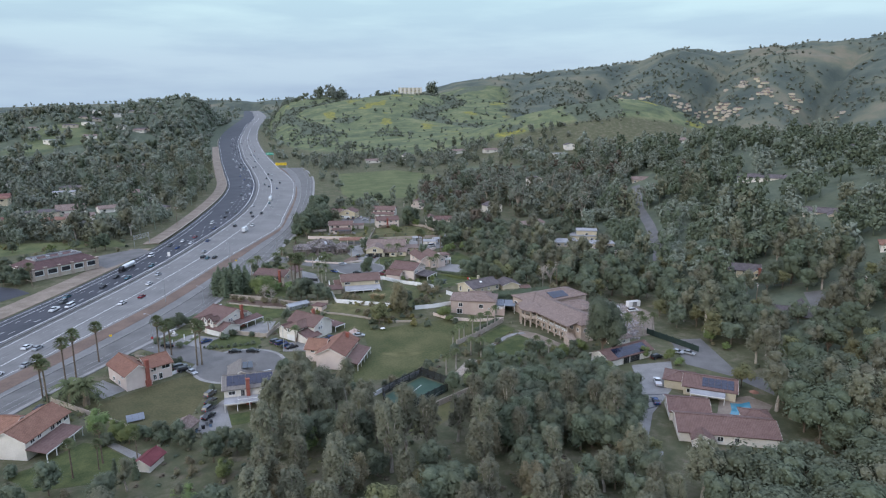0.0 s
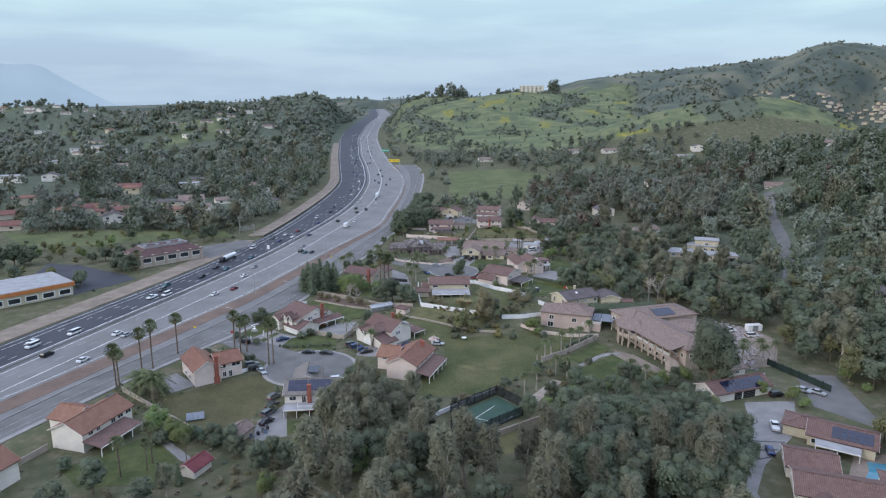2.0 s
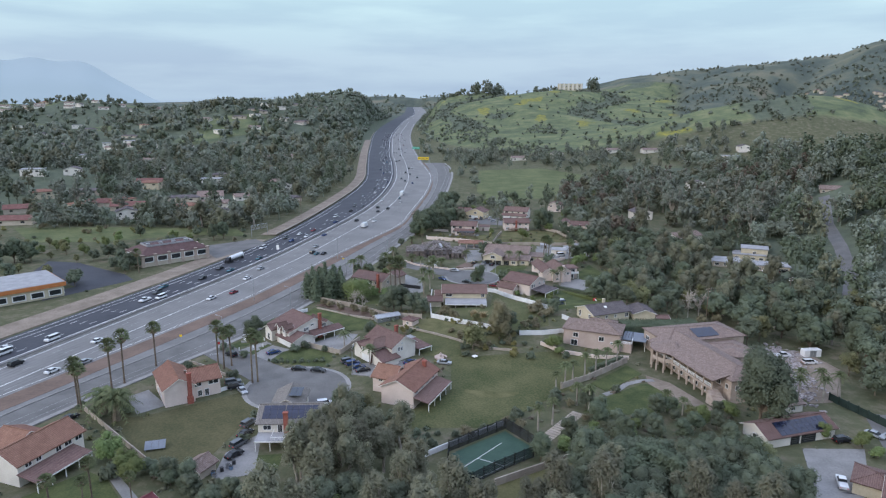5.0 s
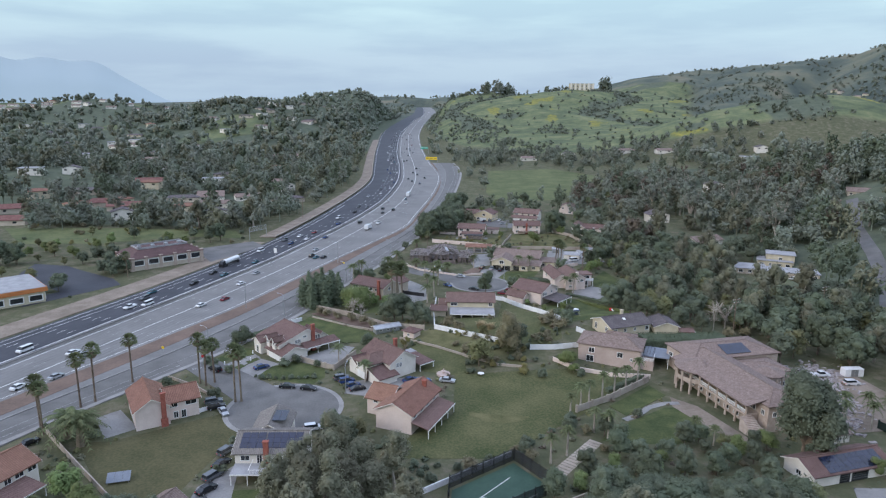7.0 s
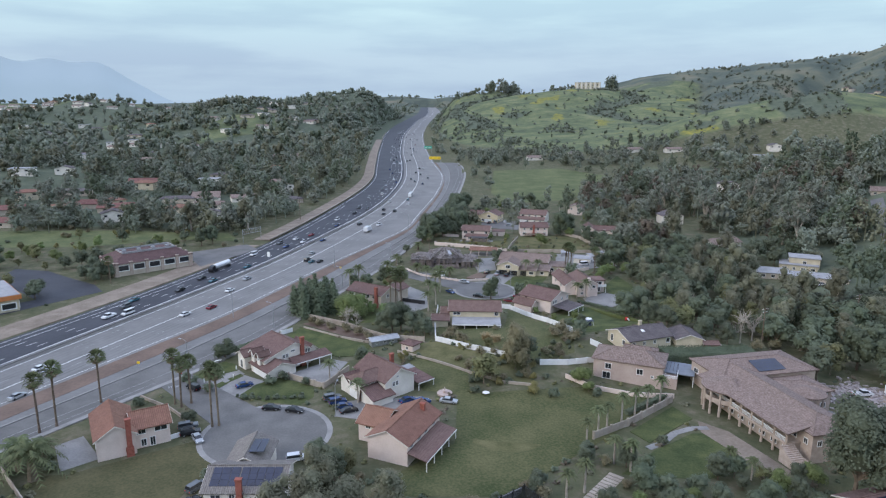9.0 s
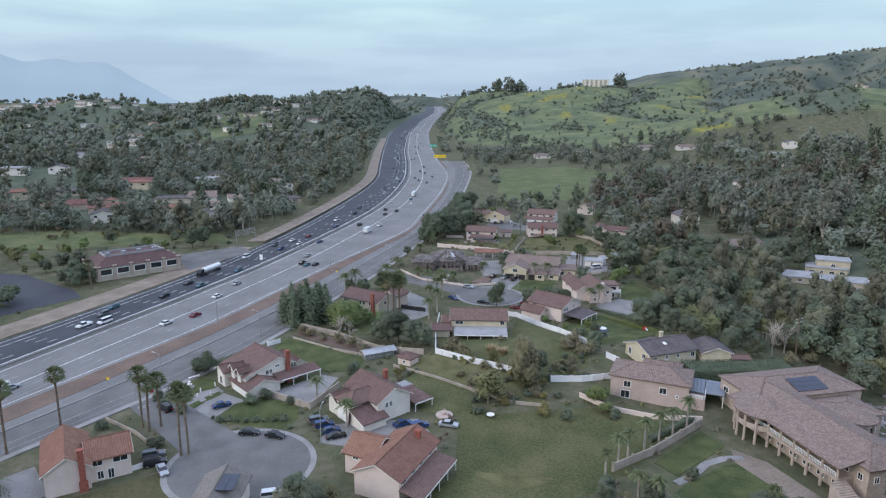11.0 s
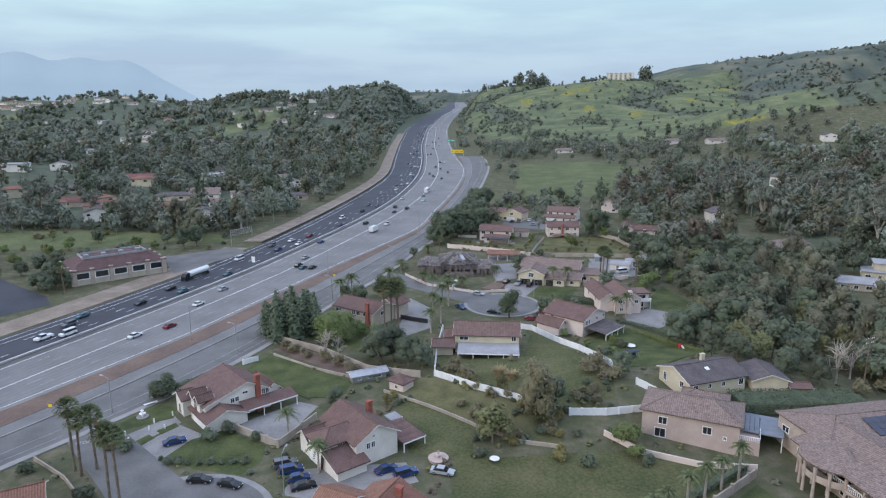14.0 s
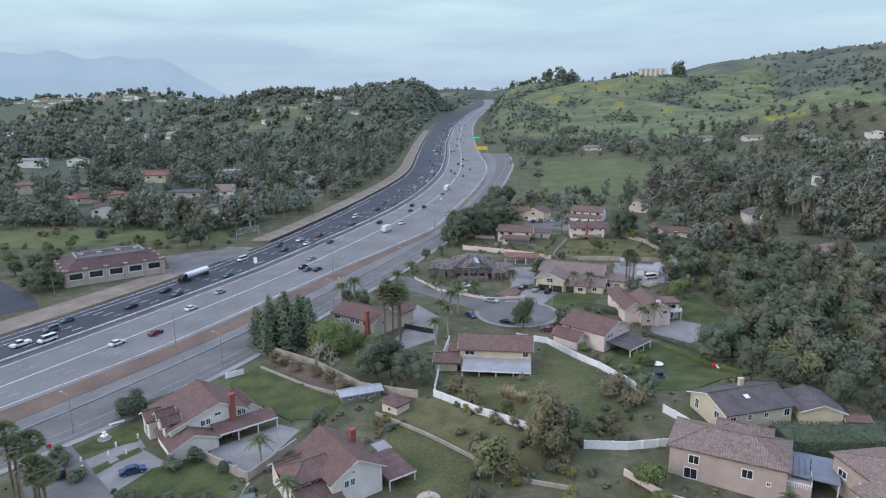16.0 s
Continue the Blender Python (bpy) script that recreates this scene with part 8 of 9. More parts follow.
hedge("hedge", "dark green hedge behind a street tree", -85.5, 132, -81, 139.5, 2.2, 1.8, M_LEAF_DARK, 405)
hedge("hedge", "dark low hedge beside a garden court", 30, 200, 58, 172, 1.5, 1.3, M_LEAF_DARK, 402)
hedge("hedge", "tall dark green hedge on a bank", 47, 131.8, 76, 138.6, 7.5, 2.6, M_LEAF_DARK, 403)
hedge("hedge", "dark green hedge below a pink house", 31, 100, 44, 112, 1.5, 1.2, M_LEAF_OAK, 404)
fence("garden_wall", [(17.3, 119.3), (24.4, 113.6), (34.6, 110.7), (45.7, 111)], 1.3, 0.3, M_PEACH, "curved pale stucco wall below a pink house", "wall")
can = thing("canopy", pose(45, 120, gz(45, 120), 0, 0, -18), "blue-grey flat canopy beside the mansion", "canopy")
part("roof", Geo().soft_box(0, 8, 0, 9, 3.0, 3.25, 0.05), M_SLATE, can)
for u, v in ((0.3, 0.3), (7.7, 0.3), (0.3, 8.7), (7.7, 8.7)):
    part("post", Geo().box(u - 0.1, u + 0.1, v - 0.1, v + 0.1, -0.5, 3.0), M_TRIM, can)
bal = thing("balcony", pose(43.5, 117.2, gz(43, 117), 0, 0, -18), "white balustraded balcony with black pergola", "balcony")
part("deck", Geo().box(0, 4.2, 0, 5, -0.5, 2.9), M_PINK, bal)
part("handrail", Geo().box(0, 4.2, 0, 0.15, 3.7, 3.85).box(4.05, 4.2, 0.16, 5, 3.7, 3.85), M_TRIM, bal)
for i in range(12):
    part("baluster", Geo().tube([(0.2 + i * 0.34, 0.08, 2.9), (0.2 + i * 0.34, 0.08, 3.3), (0.2 + i * 0.34, 0.08, 3.7)], [0.06, 0.1, 0.06], 6), M_TRIM, bal)
    part("baluster", Geo().tube([(4.12, 0.4 + i * 0.4, 2.9), (4.12, 0.4 + i * 0.4, 3.3), (4.12, 0.4 + i * 0.4, 3.7)], [0.06, 0.1, 0.06], 6), M_TRIM, bal)
for i in range(5):
    part("pergola_beam", Geo().box(0.2 + i * 0.9, 0.3 + i * 0.9, 0.2, 6.5, 5.3, 5.45), M_DARKMETAL, bal)
for u, v in ((0.2, 0.3), (3.9, 0.3), (0.2, 6.3), (3.9, 6.3)):
    part("pergola_post", Geo().box(u, u + 0.12, v, v + 0.12, 2.8, 5.3), M_DARKMETAL, bal)


def free(x, y, pad=0.0):
    if spline(ROAD_Y, ROAD_A, y) - 13 - pad < x < (spline(SIDE_Y, SIDE_F, y) + 4 if y < 740 else spline(RIGHT_Y, ROAD_R, y) + 8) + pad:
        return False
    return not any(inside(p, x, y) for p in KEEP_OUT)


def grove(x0, x1, y0, y1, n, kinds, smin, smax, gap=3.0, seed=1):
    r = random.Random(seed)
    spots = []
    tries = 0
    while len(spots) < n and tries < n * 12:
        tries += 1
        x, y = r.uniform(x0, x1), r.uniform(y0, y1)
        if free(x, y) and all((x - a) ** 2 + (y - b) ** 2 > gap * gap for a, b in spots):
            spots.append((x, y))
            plant(r.choice(kinds), x, y, r.uniform(smin, smax))


def clearing(x, y, wide=15, reach=62):
    """Ground kept treeless towards the camera, so that a house stays in view."""
    d = Vector((x - 2, y + 30)).normalized()
    s = Vector((-d.y, d.x)) * wide
    KEEP_OUT.append([(x + s.x, y + s.y), (x - s.x, y - s.y), (x - s.x - d.x * reach, y - s.y - d.y * reach), (x + s.x - d.x * reach, y + s.y - d.y * reach)])


for x, y, wide, reach in ((141, 266, 14, 40), (137, 243, 18, 48), (109, 378, 11, 40), (181, 488, 12, 40), (128, 312, 10, 34), (174, 136, 9, 14), (243, 178, 13, 34), (275, 262, 20, 46), (234, 112, 15, 24),
                          (236, 360, 16, 55), (116, 330, 10, 34), (330, 470, 12, 50), (300, 610, 12, 55), (250, 570, 12, 50), (266, 640, 18, 70), (197, 742, 14, 50), (316, 700, 14, 60)):
    clearing(x, y, wide, reach)
KEEP_OUT.append([(-13, 21), (8, 18), (22, 46), (-14, 38)])
KEEP_OUT.append([(82, 60), (110, 50), (112, 76), (108, 128), (84, 124)])
for (ax, ay), (bx, by) in zip(lane, lane[1:]):  # trees are kept off the lane's camera side so that it shows
    KEEP_OUT.append([(ax + 4, ay), (bx + 4, by), (bx - 11, by - 14), (ax - 11, ay - 14)])
KEEP_OUT.append([(88, 36), (110, 22), (121, 58), (104, 82)])
KEEP_OUT.append([(-50, 204), (-26, 190), (2, 188), (12, 250), (-46, 252)])
KEEP_OUT.append([(-20, 42), (3, 64), (12, 52), (10, 45), (0, 37), (-5, 32), (-12, 34)])
KEEP_OUT.append([(9, 58), (16, 53), (27, 70), (20, 74)])
KEEP_OUT.append([(52, -20), (100, -20), (104, 45), (60, 60)])
grove(-44, 62, -32, 32, 84, ("oaknear", "eucnear", "eucnear", "eucnear", "olive"), 0.7, 1.1, 4.6, 1)
grove(-44, 62, -32, 30, 46, ("oak", "bigbrush", "oak", "brush"), 0.55, 0.9, 2.6, 34)
grove(-43, -27, 29, 42, 5, ("eucnear",), 0.75, 0.95, 5.0, 21)
grove(17, 70, 4, 42, 48, ("oaknear", "dark", "oaknear", "oaknear"), 0.75, 1.1, 4.0, 2)
grove(96, 140, -25, 24, 30, ("oakfar", "darkfar", "oakfar"), 0.7, 1.1, 4.0, 33)
grove(58, 150, -45, 30, 80, ("oakfar", "darkfar", "eucfar", "oakfar"), 0.9, 1.3, 5.5, 3)
grove(88, 215, 25, 170, 175, ("oakfar", "oakfar", "darkfar", "eucfar", "olivefar"), 0.85, 1.25, 5.2, 4)
grove(52, 140, 158, 300, 120, ("oakfar", "eucfar", "darkfar", "olivefar", "oakfar"), 0.8, 1.2, 5.2, 5)
grove(-30, 20, 112, 145, 16, ("shrub", "olive", "shrub", "shrub"), 0.5, 0.9, 3.0, 6)
grove(-33, 8, 114, 142, 42, ("brush", "shrub", "brush", "yellow"), 0.35, 0.7, 1.6, 22)
grove(-20, 21, 128, 160, 26, ("brush", "shrub", "brush"), 0.35, 0.75, 1.8, 23)
grove(-112, -42, -40, 9, 40, ("oak", "oak", "brush", "bright", "euc", "shrub"), 0.5, 0.9, 3.6, 7)
KEEP_OUT.append([(-2, 211), (24, 211), (24, 243), (-2, 243)])
KEEP_OUT.append([(-50, 262), (-38, 258), (-14, 284), (-38, 296)])
grove(-38, 2, 291, 313, 46, ("shrub", "brush", "yellow", "brush", "shrub"), 0.25, 0.6, 1.6, 31)
grove(6, 48, 291, 322, 26, ("brush", "shrub"), 0.25, 0.55, 2.2, 32)
KEEP_OUT.append([(-38, 286), (54, 286), (44, 326), (6, 330), (-26, 318), (-38, 318)])
KEEP_OUT.append([(-20, 340), (34, 334), (34, 372), (-20, 372)])
grove(-70, 70, 190, 330, 62, ("bright", "oakfar", "queen", "shrub", "darkfar", "oakfar"), 0.45, 0.85, 4.5, 8)
grove(-40, 75, 285, 440, 30, ("oakfar", "darkfar", "bright", "queen", "olivefar"), 0.5, 0.95, 5.0, 18)
grove(60, 92, -16, 6, 12, ("bright", "shrub", "oak"), 0.5, 0.9, 3.5, 19)
grove(88, 120, 24, 80, 22, ("shrub", "brush", "bright"), 0.4, 0.9, 3.5, 20)
grove(-48, -25, 300, 420, 26, ("darkfar", "oakfar"), 0.8, 1.2, 5.0, 9)
grove(-310, -150, 268, 318, 34, ("brush", "shrub", "yellow", "brush"), 0.5, 1.1, 4.0, 35)
grove(-260, -176, 225, 300, 22, ("oakfar", "bright", "olivefar"), 0.6, 0.95, 6.0, 10)
grove(-245, -176, 172, 232, 14, ("oakfar", "olivefar", "shrub"), 0.5, 0.85, 5.0, 15)
grove(5, 66, 44, 78, 60, ("oak", "brush", "bright", "oak", "dark", "shrub"), 0.34, 0.7, 2.8, 11)
grove(-34, 8, 50, 66, 26, ("shrub", "shrub", "brush"), 0.5, 1.0, 2.0, 13)
grove(-66, -46, 4, 32, 18, ("brush", "shrub", "oak"), 0.4, 0.7, 3.0, 14)
grove(-120, 40, 30, 130, 26, ("shrub",), 0.6, 1.1, 4.0, 12)


# ---- far woods, joined ----
def far_crown(rg, blobs, leaves, size, stem, detail):
    g = Geo()
    close = leaves > 40  # far crowns are fuller and smoother
    blob_core(g, blobs, 0.66 if close else 0.84, *detail)
    g.add(*leaf_cloud(rg, blobs, leaves, size, loose=0.5 if close else 0.25, up=0.45))
    g.tube([(0, 0, -1), (0, 0, stem)], [0.3, 0.2], 4, False)
    return np.array(g.v), g.f


def lump(seed, h, r, nb, leaves, size, detail=(6, 4), small=0.5):
    """A far tree: overlapping uneven lobes of loose leaf clumps."""
    rg = np.random.default_rng(seed)
    return far_crown(rg, crown_blobs(rg, h * 0.02, h, r, nb, 0.95, small), leaves, size, h * 0.5, detail)


def tall(seed, h, r, leaves, size):
    """A far gum tree: a stem and high loose lobes of uneven size."""
    rg = np.random.default_rng(seed)
    blobs = []
    for i in range(9):
        a, k = 2.4 * i + rg.random(), rg.uniform(0.25, 0.85)
        blobs.append((r * k * math.cos(a), r * k * math.sin(a), h * (0.34 + 0.07 * i), r * rg.uniform(0.28, 0.5), rg.uniform(0.9, 1.4)))
    return far_crown(rg, blobs, leaves, size, h * 0.6, (4, 3))


MID = [lump(200 + k, 8.5 + k, 4.8, 10, 150, 0.62, (4, 3), 0.36) for k in range(4)] + [tall(210 + k, 15, 3.6, 150, 0.62) for k in range(3)]
LOW = [lump(220 + k, 8.0 + 0.8 * k, 5.4, 5, 62, 0.98, (3, 3), 0.42) for k in range(5)] + [tall(226 + k, 14, 3.8, 56, 0.98) for k in range(2)]
FAR = [lump(230 + k, 8.0 + 0.8 * k, 5.4, 4, 24, 1.05, (4, 3), 0.46) for k in range(5)] + [lump(236, 14, 4.2, 5, 26, 1.05, (4, 3), 0.4)]


def woods(name, label, x0, x1, y0, y1, n, shapes, smin, smax, mats, seed, clump=0.0, accept=None):
    """Many trees in one mesh; each tree takes one of the leaf colours."""
    r = np.random.default_rng(seed)
    vs, fs, slot, base, count, tries = [], [], [], 0, 0, 0
    while count < n and tries < n * 8:
        tries += 1
        x, y = r.uniform(x0, x1), r.uniform(y0, y1)
        if clump and noise.noise(Vector((x / 70, y / 70, seed))) < clump:
            continue
        if not free(x, y, 2) or (accept and not accept(x, y)):
            continue
        v, f = shapes[r.integers(len(shapes))]
        a, s = r.uniform(0, 6.28), r.uniform(smin, smax)
        c, d = math.cos(a) * s, math.sin(a) * s
        vs.append(np.stack([v[:, 0] * c - v[:, 1] * d + x, v[:, 0] * d + v[:, 1] * c + y, v[:, 2] * s * r.uniform(0.8, 1.25) + gz(x, y) - 0.3], 1))
        fs += [tuple(i + base for i in q) for q in f]
        slot += [int(r.integers(len(mats)))] * len(f)
        base += len(v)
        count += 1
    me = mesh_of(name, np.concatenate(vs).tolist(), fs, mats)
    me.polygons.foreach_set("material_index", slot)
    me.shade_smooth()
    solid(name, me, None, label, "woodland", "stuff")


TINY = [lump(240 + k, 2.4, 2.3, 1, 13, 0.6, (3, 3)) for k in range(4)]
WEEDS = [lump(250 + k, 0.5, 0.9, 1, 9, 0.22, (4, 3)) for k in range(4)]
# the hill and gum tones in these mixes carry haze in their colour
MIXED = [M_LEAF_HAZED_HILL, M_LEAF_HAZED_GUM, M_LEAF_OAK, M_LEAF_HAZED_HILL, M_LEAF_EUC, M_LEAF_HAZED_GUM]
VALLEY = [M_LEAF_HAZED_HILL, M_LEAF_OAK, M_LEAF_HAZED_GUM, M_LEAF_HAZED_HILL, M_LEAF_EUC, M_LEAF_HAZED_GUM, M_LEAF_RUST]
DEEP = [M_LEAF_HAZED_HILL, M_LEAF_HAZED_GUM, M_LEAF_HAZED_HILL, M_LEAF_OAK, M_LEAF_HAZED_GUM, M_LEAF_HAZED_HILL]
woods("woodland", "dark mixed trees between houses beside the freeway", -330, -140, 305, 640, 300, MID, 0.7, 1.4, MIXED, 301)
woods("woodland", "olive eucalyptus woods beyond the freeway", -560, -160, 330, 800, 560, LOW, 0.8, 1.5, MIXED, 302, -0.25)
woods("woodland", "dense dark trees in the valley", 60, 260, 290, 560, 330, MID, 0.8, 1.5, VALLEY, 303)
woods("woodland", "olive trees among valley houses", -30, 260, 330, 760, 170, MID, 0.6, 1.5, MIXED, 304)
woods("woodland", "dense dark woods on the eastern slope", 205, 620, -60, 520, 1350, LOW, 0.8, 1.45, [M_LEAF_DARK, M_LEAF_OAK, M_LEAF_HAZED_HILL, M_LEAF_DARK], 305)
woods("woodland", "dense mixed trees above the wooded lane", 140, 270, 120, 330, 190, MID, 0.8, 1.4, [M_LEAF_OAK, M_LEAF_HAZED_HILL, M_LEAF_DARK, M_LEAF_EUC], 315)
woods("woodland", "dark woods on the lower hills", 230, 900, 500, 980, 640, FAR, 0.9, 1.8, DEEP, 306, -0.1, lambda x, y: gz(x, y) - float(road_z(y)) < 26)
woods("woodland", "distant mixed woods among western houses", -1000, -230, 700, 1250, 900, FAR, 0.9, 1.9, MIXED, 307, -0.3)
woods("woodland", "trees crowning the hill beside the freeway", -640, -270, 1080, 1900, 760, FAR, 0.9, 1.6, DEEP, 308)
woods("woodland", "scattered brush on the grassy hills", -140, 800, 800, 1700, 2300, TINY, 0.8, 2.5, [M_LEAF_HAZED_HILL, M_LEAF_OAK, M_LEAF_HAZED_HILL], 309, 0.0, lambda x, y: gully(x, y) < 0.5 or swell(x * 0.7, y * 0.7, 2.0) > 0.7 or noise.noise(Vector((x / 6, y / 6, 3))) > 0.38)
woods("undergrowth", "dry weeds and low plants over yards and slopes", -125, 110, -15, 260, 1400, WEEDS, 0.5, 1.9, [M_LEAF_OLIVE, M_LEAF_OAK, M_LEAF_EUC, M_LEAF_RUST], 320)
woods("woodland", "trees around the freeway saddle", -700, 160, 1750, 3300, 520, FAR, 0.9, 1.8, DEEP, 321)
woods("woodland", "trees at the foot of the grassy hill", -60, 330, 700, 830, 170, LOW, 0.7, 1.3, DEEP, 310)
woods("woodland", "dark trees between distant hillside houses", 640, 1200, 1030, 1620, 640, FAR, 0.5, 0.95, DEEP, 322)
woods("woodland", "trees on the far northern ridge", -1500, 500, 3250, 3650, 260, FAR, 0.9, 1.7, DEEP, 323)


def cutting(x, y):
    left, right = spline(ROAD_Y, ROAD_A, y) - x, x - spline(RIGHT_Y, ROAD_R, y)
    return 12 < left < 75 or 9 < right < 42


woods("woodland", "dark trees lining the freeway cutting", -420, -30, 830, 2100, 300, FAR, 0.7, 1.3, DEEP, 325, 0.0, cutting)
woods("woodland", "bushes along the edge of a rough field", -345, -165, 314, 328, 60, MID, 0.35, 0.65, MIXED, 326)
woods("woodland", "row of tall trees behind a rough field", -350, -165, 318, 345, 45, MID, 0.7, 1.3, MIXED, 324)
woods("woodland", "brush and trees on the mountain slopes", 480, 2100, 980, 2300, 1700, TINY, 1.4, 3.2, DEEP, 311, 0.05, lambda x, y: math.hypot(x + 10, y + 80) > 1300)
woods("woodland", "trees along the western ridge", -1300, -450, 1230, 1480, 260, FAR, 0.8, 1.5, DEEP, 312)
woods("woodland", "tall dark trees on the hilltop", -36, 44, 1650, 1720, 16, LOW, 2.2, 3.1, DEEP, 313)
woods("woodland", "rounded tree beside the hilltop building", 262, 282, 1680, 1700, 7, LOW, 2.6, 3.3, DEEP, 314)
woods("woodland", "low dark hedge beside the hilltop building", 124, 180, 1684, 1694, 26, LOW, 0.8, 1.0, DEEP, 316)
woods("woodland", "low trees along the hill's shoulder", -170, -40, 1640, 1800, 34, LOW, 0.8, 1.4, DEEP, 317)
for ks in KINDS.values():
    for ob in ks:
        for o in list(ob.children_recursive) + [ob]:
            bpy.data.objects.remove(o)

# ---- vehicles ----
CARS = {}
for k, (shape, paint, lab) in enumerate((("sedan", 0, "white saloon car"), ("sedan", 1, "silver saloon car"), ("sedan", 3, "black saloon car"), ("suv", 2, "grey sport utility car"), ("suv", 0, "white sport utility car"),
                                         ("suv", 3, "black sport utility car"), ("pickup", 1, "silver pickup truck"), ("pickup", 0, "white pickup truck"), ("sedan", 4, "dark blue saloon car"), ("sedan", 5, "dark red saloon car"),
                                         ("van", 0, "white van"), ("sedan", 6, "teal saloon car"), ("suv", 4, "blue sport utility car"))):
    CARS[k] = make_car(shape, CAR_PAINTS[paint], lab)
    CARS[k + 100] = make_car(shape, CAR_PAINTS[paint], lab, fine=False)
car_rng = random.Random(21)


def put_car(k, x, y, turn, z=None, where="on the freeway", group="cars on the freeway"):
    ob = copy_thing(CARS[k], pose(x, y, (gz(x, y) if z is None else z), 0, 0, turn))
    ob["label"], ob["group"] = CARS[k]["label"] + " " + where, group
    return ob


def lane_pose(curve, off, y):
    x, x2 = float(spline(ROAD_Y, curve, y)) + off, float(spline(ROAD_Y, curve, y + 4)) + off
    return x, float(road_z(y)), math.degrees(math.atan2(4, x2 - x))


taken = []
for off, back, n in ((-4.4, True, 20), (-8.1, True, 19), (-11.8, True, 18), (-15.5, True, 12), (4.5, False, 6), (8.3, False, 9), (12.6, False, 10), (17.2, False, 11), (20.8, False, 11), (24.5, False, 5)):
    for i in range(n):
        y = 60 + 1250 * ((i + car_rng.uniform(0.1, 0.9)) / n) ** 1.25
        x, z, a = lane_pose(ROAD_M, off, y)
        put_car(100 + car_rng.choice((0, 0, 1, 1, 2, 2, 3, 3, 4, 5, 5, 6, 7, 8, 9, 10, 11)), x, y, a + (180 if back else 0), z + 0.04)
x, z, a = lane_pose(ROAD_M, -15.4, 236)
tk = make_tanker()
tk.matrix_basis = pose(x, 236, z + 0.04, 0, 0, a + 180)
x, z, a = lane_pose(ROAD_M, 16.6, 470)
co = make_coach()
co.matrix_basis = pose(x, 470, z + 0.06, 0, 0, a)
x, z, a = lane_pose(ROAD_M, 20.6, 330)
bt = make_box_truck(8, "white box truck on the freeway", CAR_PAINTS[0])
bt.matrix_basis = pose(x, 330, z + 0.06, 0, 0, a)
for k, x, y, turn in ((8, -73, 107.3, 40), (5, -86.3, 104.2, 147), (2, -60.6, 94.3, 4), (2, -54.2, 93.6, -10), (3, -46.4, 101.6, 30), (12, -44.4, 99.4, 30), (8, -42.2, 97.0, 30), (2, -40.2, 94.6, 30), (8, -26, 102, 40), (12, -22, 101, 35), (1, -15, 102.5, -8),
                      (3, -77.5, 82.5, 30), (5, -75.5, 79.5, 30), (1, -72.5, 77, -50), (4, -46.5, 70.5, 20), (3, -63.6, 57.5, 66), (2, -62.6, 52.2, 66), (3, -62.4, 47, 64), (2, -61.6, 42, 62), (1, -17.5, 223.5, -18), (8, -22.4, 207, -48), (2, -10.4, 202.6, -14),
                      (9, 2.3, 196.8, -12), (9, 6.1, 203.0, -12), (2, 6.8, 196.2, -60), (5, -7.7, 241.2, 72), (6, -2.9, 239.6, 75), (5, 1.4, 237.6, 78), (0, -29.4, 240.4, 0), (7, 78, 40.2, 72), (8, 70.6, 27.4, 75), (1, 98.1, 63.7, -50), (1, 101.7, 62.1, -50), (5, 88.2, 60.2, 15), (4, 104.5, 112.5, 10), (7, 98, 118, 10), (3, -43, 266, 80), (7, -30, 233.5, -15), (0, 140, 235, 20), (5, 146, 232, 30),
                      (2, -9, 363.5, 75), (3, -5, 364.5, 75), (0, 1, 368, 80), (5, 9.5, 366, 75), (8, 15, 365, 80), (1, 3.5, 356, 10), (10, 40, 262, 30), (0, 47, 268, -20)):
    put_car(k, x, y, turn, gz(x, y) + 0.06, "parked beside a house", "parked cars")
x, y = -112, 57
put_car(2, x, y, 70, gz(x, y) + 0.02, "on the frontage road")
for ob in CARS.values():
    for o in list(ob.children_recursive) + [ob]:
        bpy.data.objects.remove(o)


# ---- street furniture and garden things ----
def street_lamp(x, y, h, turn, reach=2.2, z=None):
    root = thing("street_lamp", pose(x, y, gz(x, y) if z is None else z, 0, 0, turn), "tall grey steel street lamp", "street lamp", "street lamps")
    part("pole", Geo().tube([(0, 0, -0.5), (0, 0, h * 0.5), (0, 0, h)], [0.14, 0.11, 0.08], 8), M_METAL, root)
    part("arm", Geo().tube([(0, 0, h - 0.1), (reach * 0.5, 0, h + 0.35), (reach, 0, h + 0.4)], [0.06, 0.05, 0.05], 6), M_METAL, root)
    part("head", Geo().soft_box(reach - 0.2, reach + 0.7, -0.18, 0.18, h + 0.3, h + 0.5, 0.08), M_METAL, root)


for x, y, turn in ((-95, 119, 160), (-82, 158, 160), (-70, 212, 160), (-57, 262, 160), (-49, 330, 170), (-43, 92, 90), (3, 222, 180)):
    street_lamp(x, y, 8.5, turn)
for y in (166, 245, 330, 420, 520):
    x = float(spline(RIGHT_Y, ROAD_R, y)) + 4
    street_lamp(x, y, 11, 180)


def road_sign(x, y, z, w, h, mat, label, post=2.0, turn=0):
    root = thing("road_sign", pose(x, y, z, 0, 0, turn), label, "road sign")
    part("post", Geo().tube([(0, 0, -0.5), (0, 0, post)], [0.06, 0.06], 6), M_METAL, root)
    part("plate", Geo().soft_box(-w / 2, w / 2, -0.12, -0.06, post - 0.1, post + h, 0.02), mat, root)


x, z, a = lane_pose(ROAD_M, 1.0, 250)
road_sign(x, 250, z + 0.9, 1.5, 2.4, M_TRIM, "plain white sign on the median barrier", 2.6)
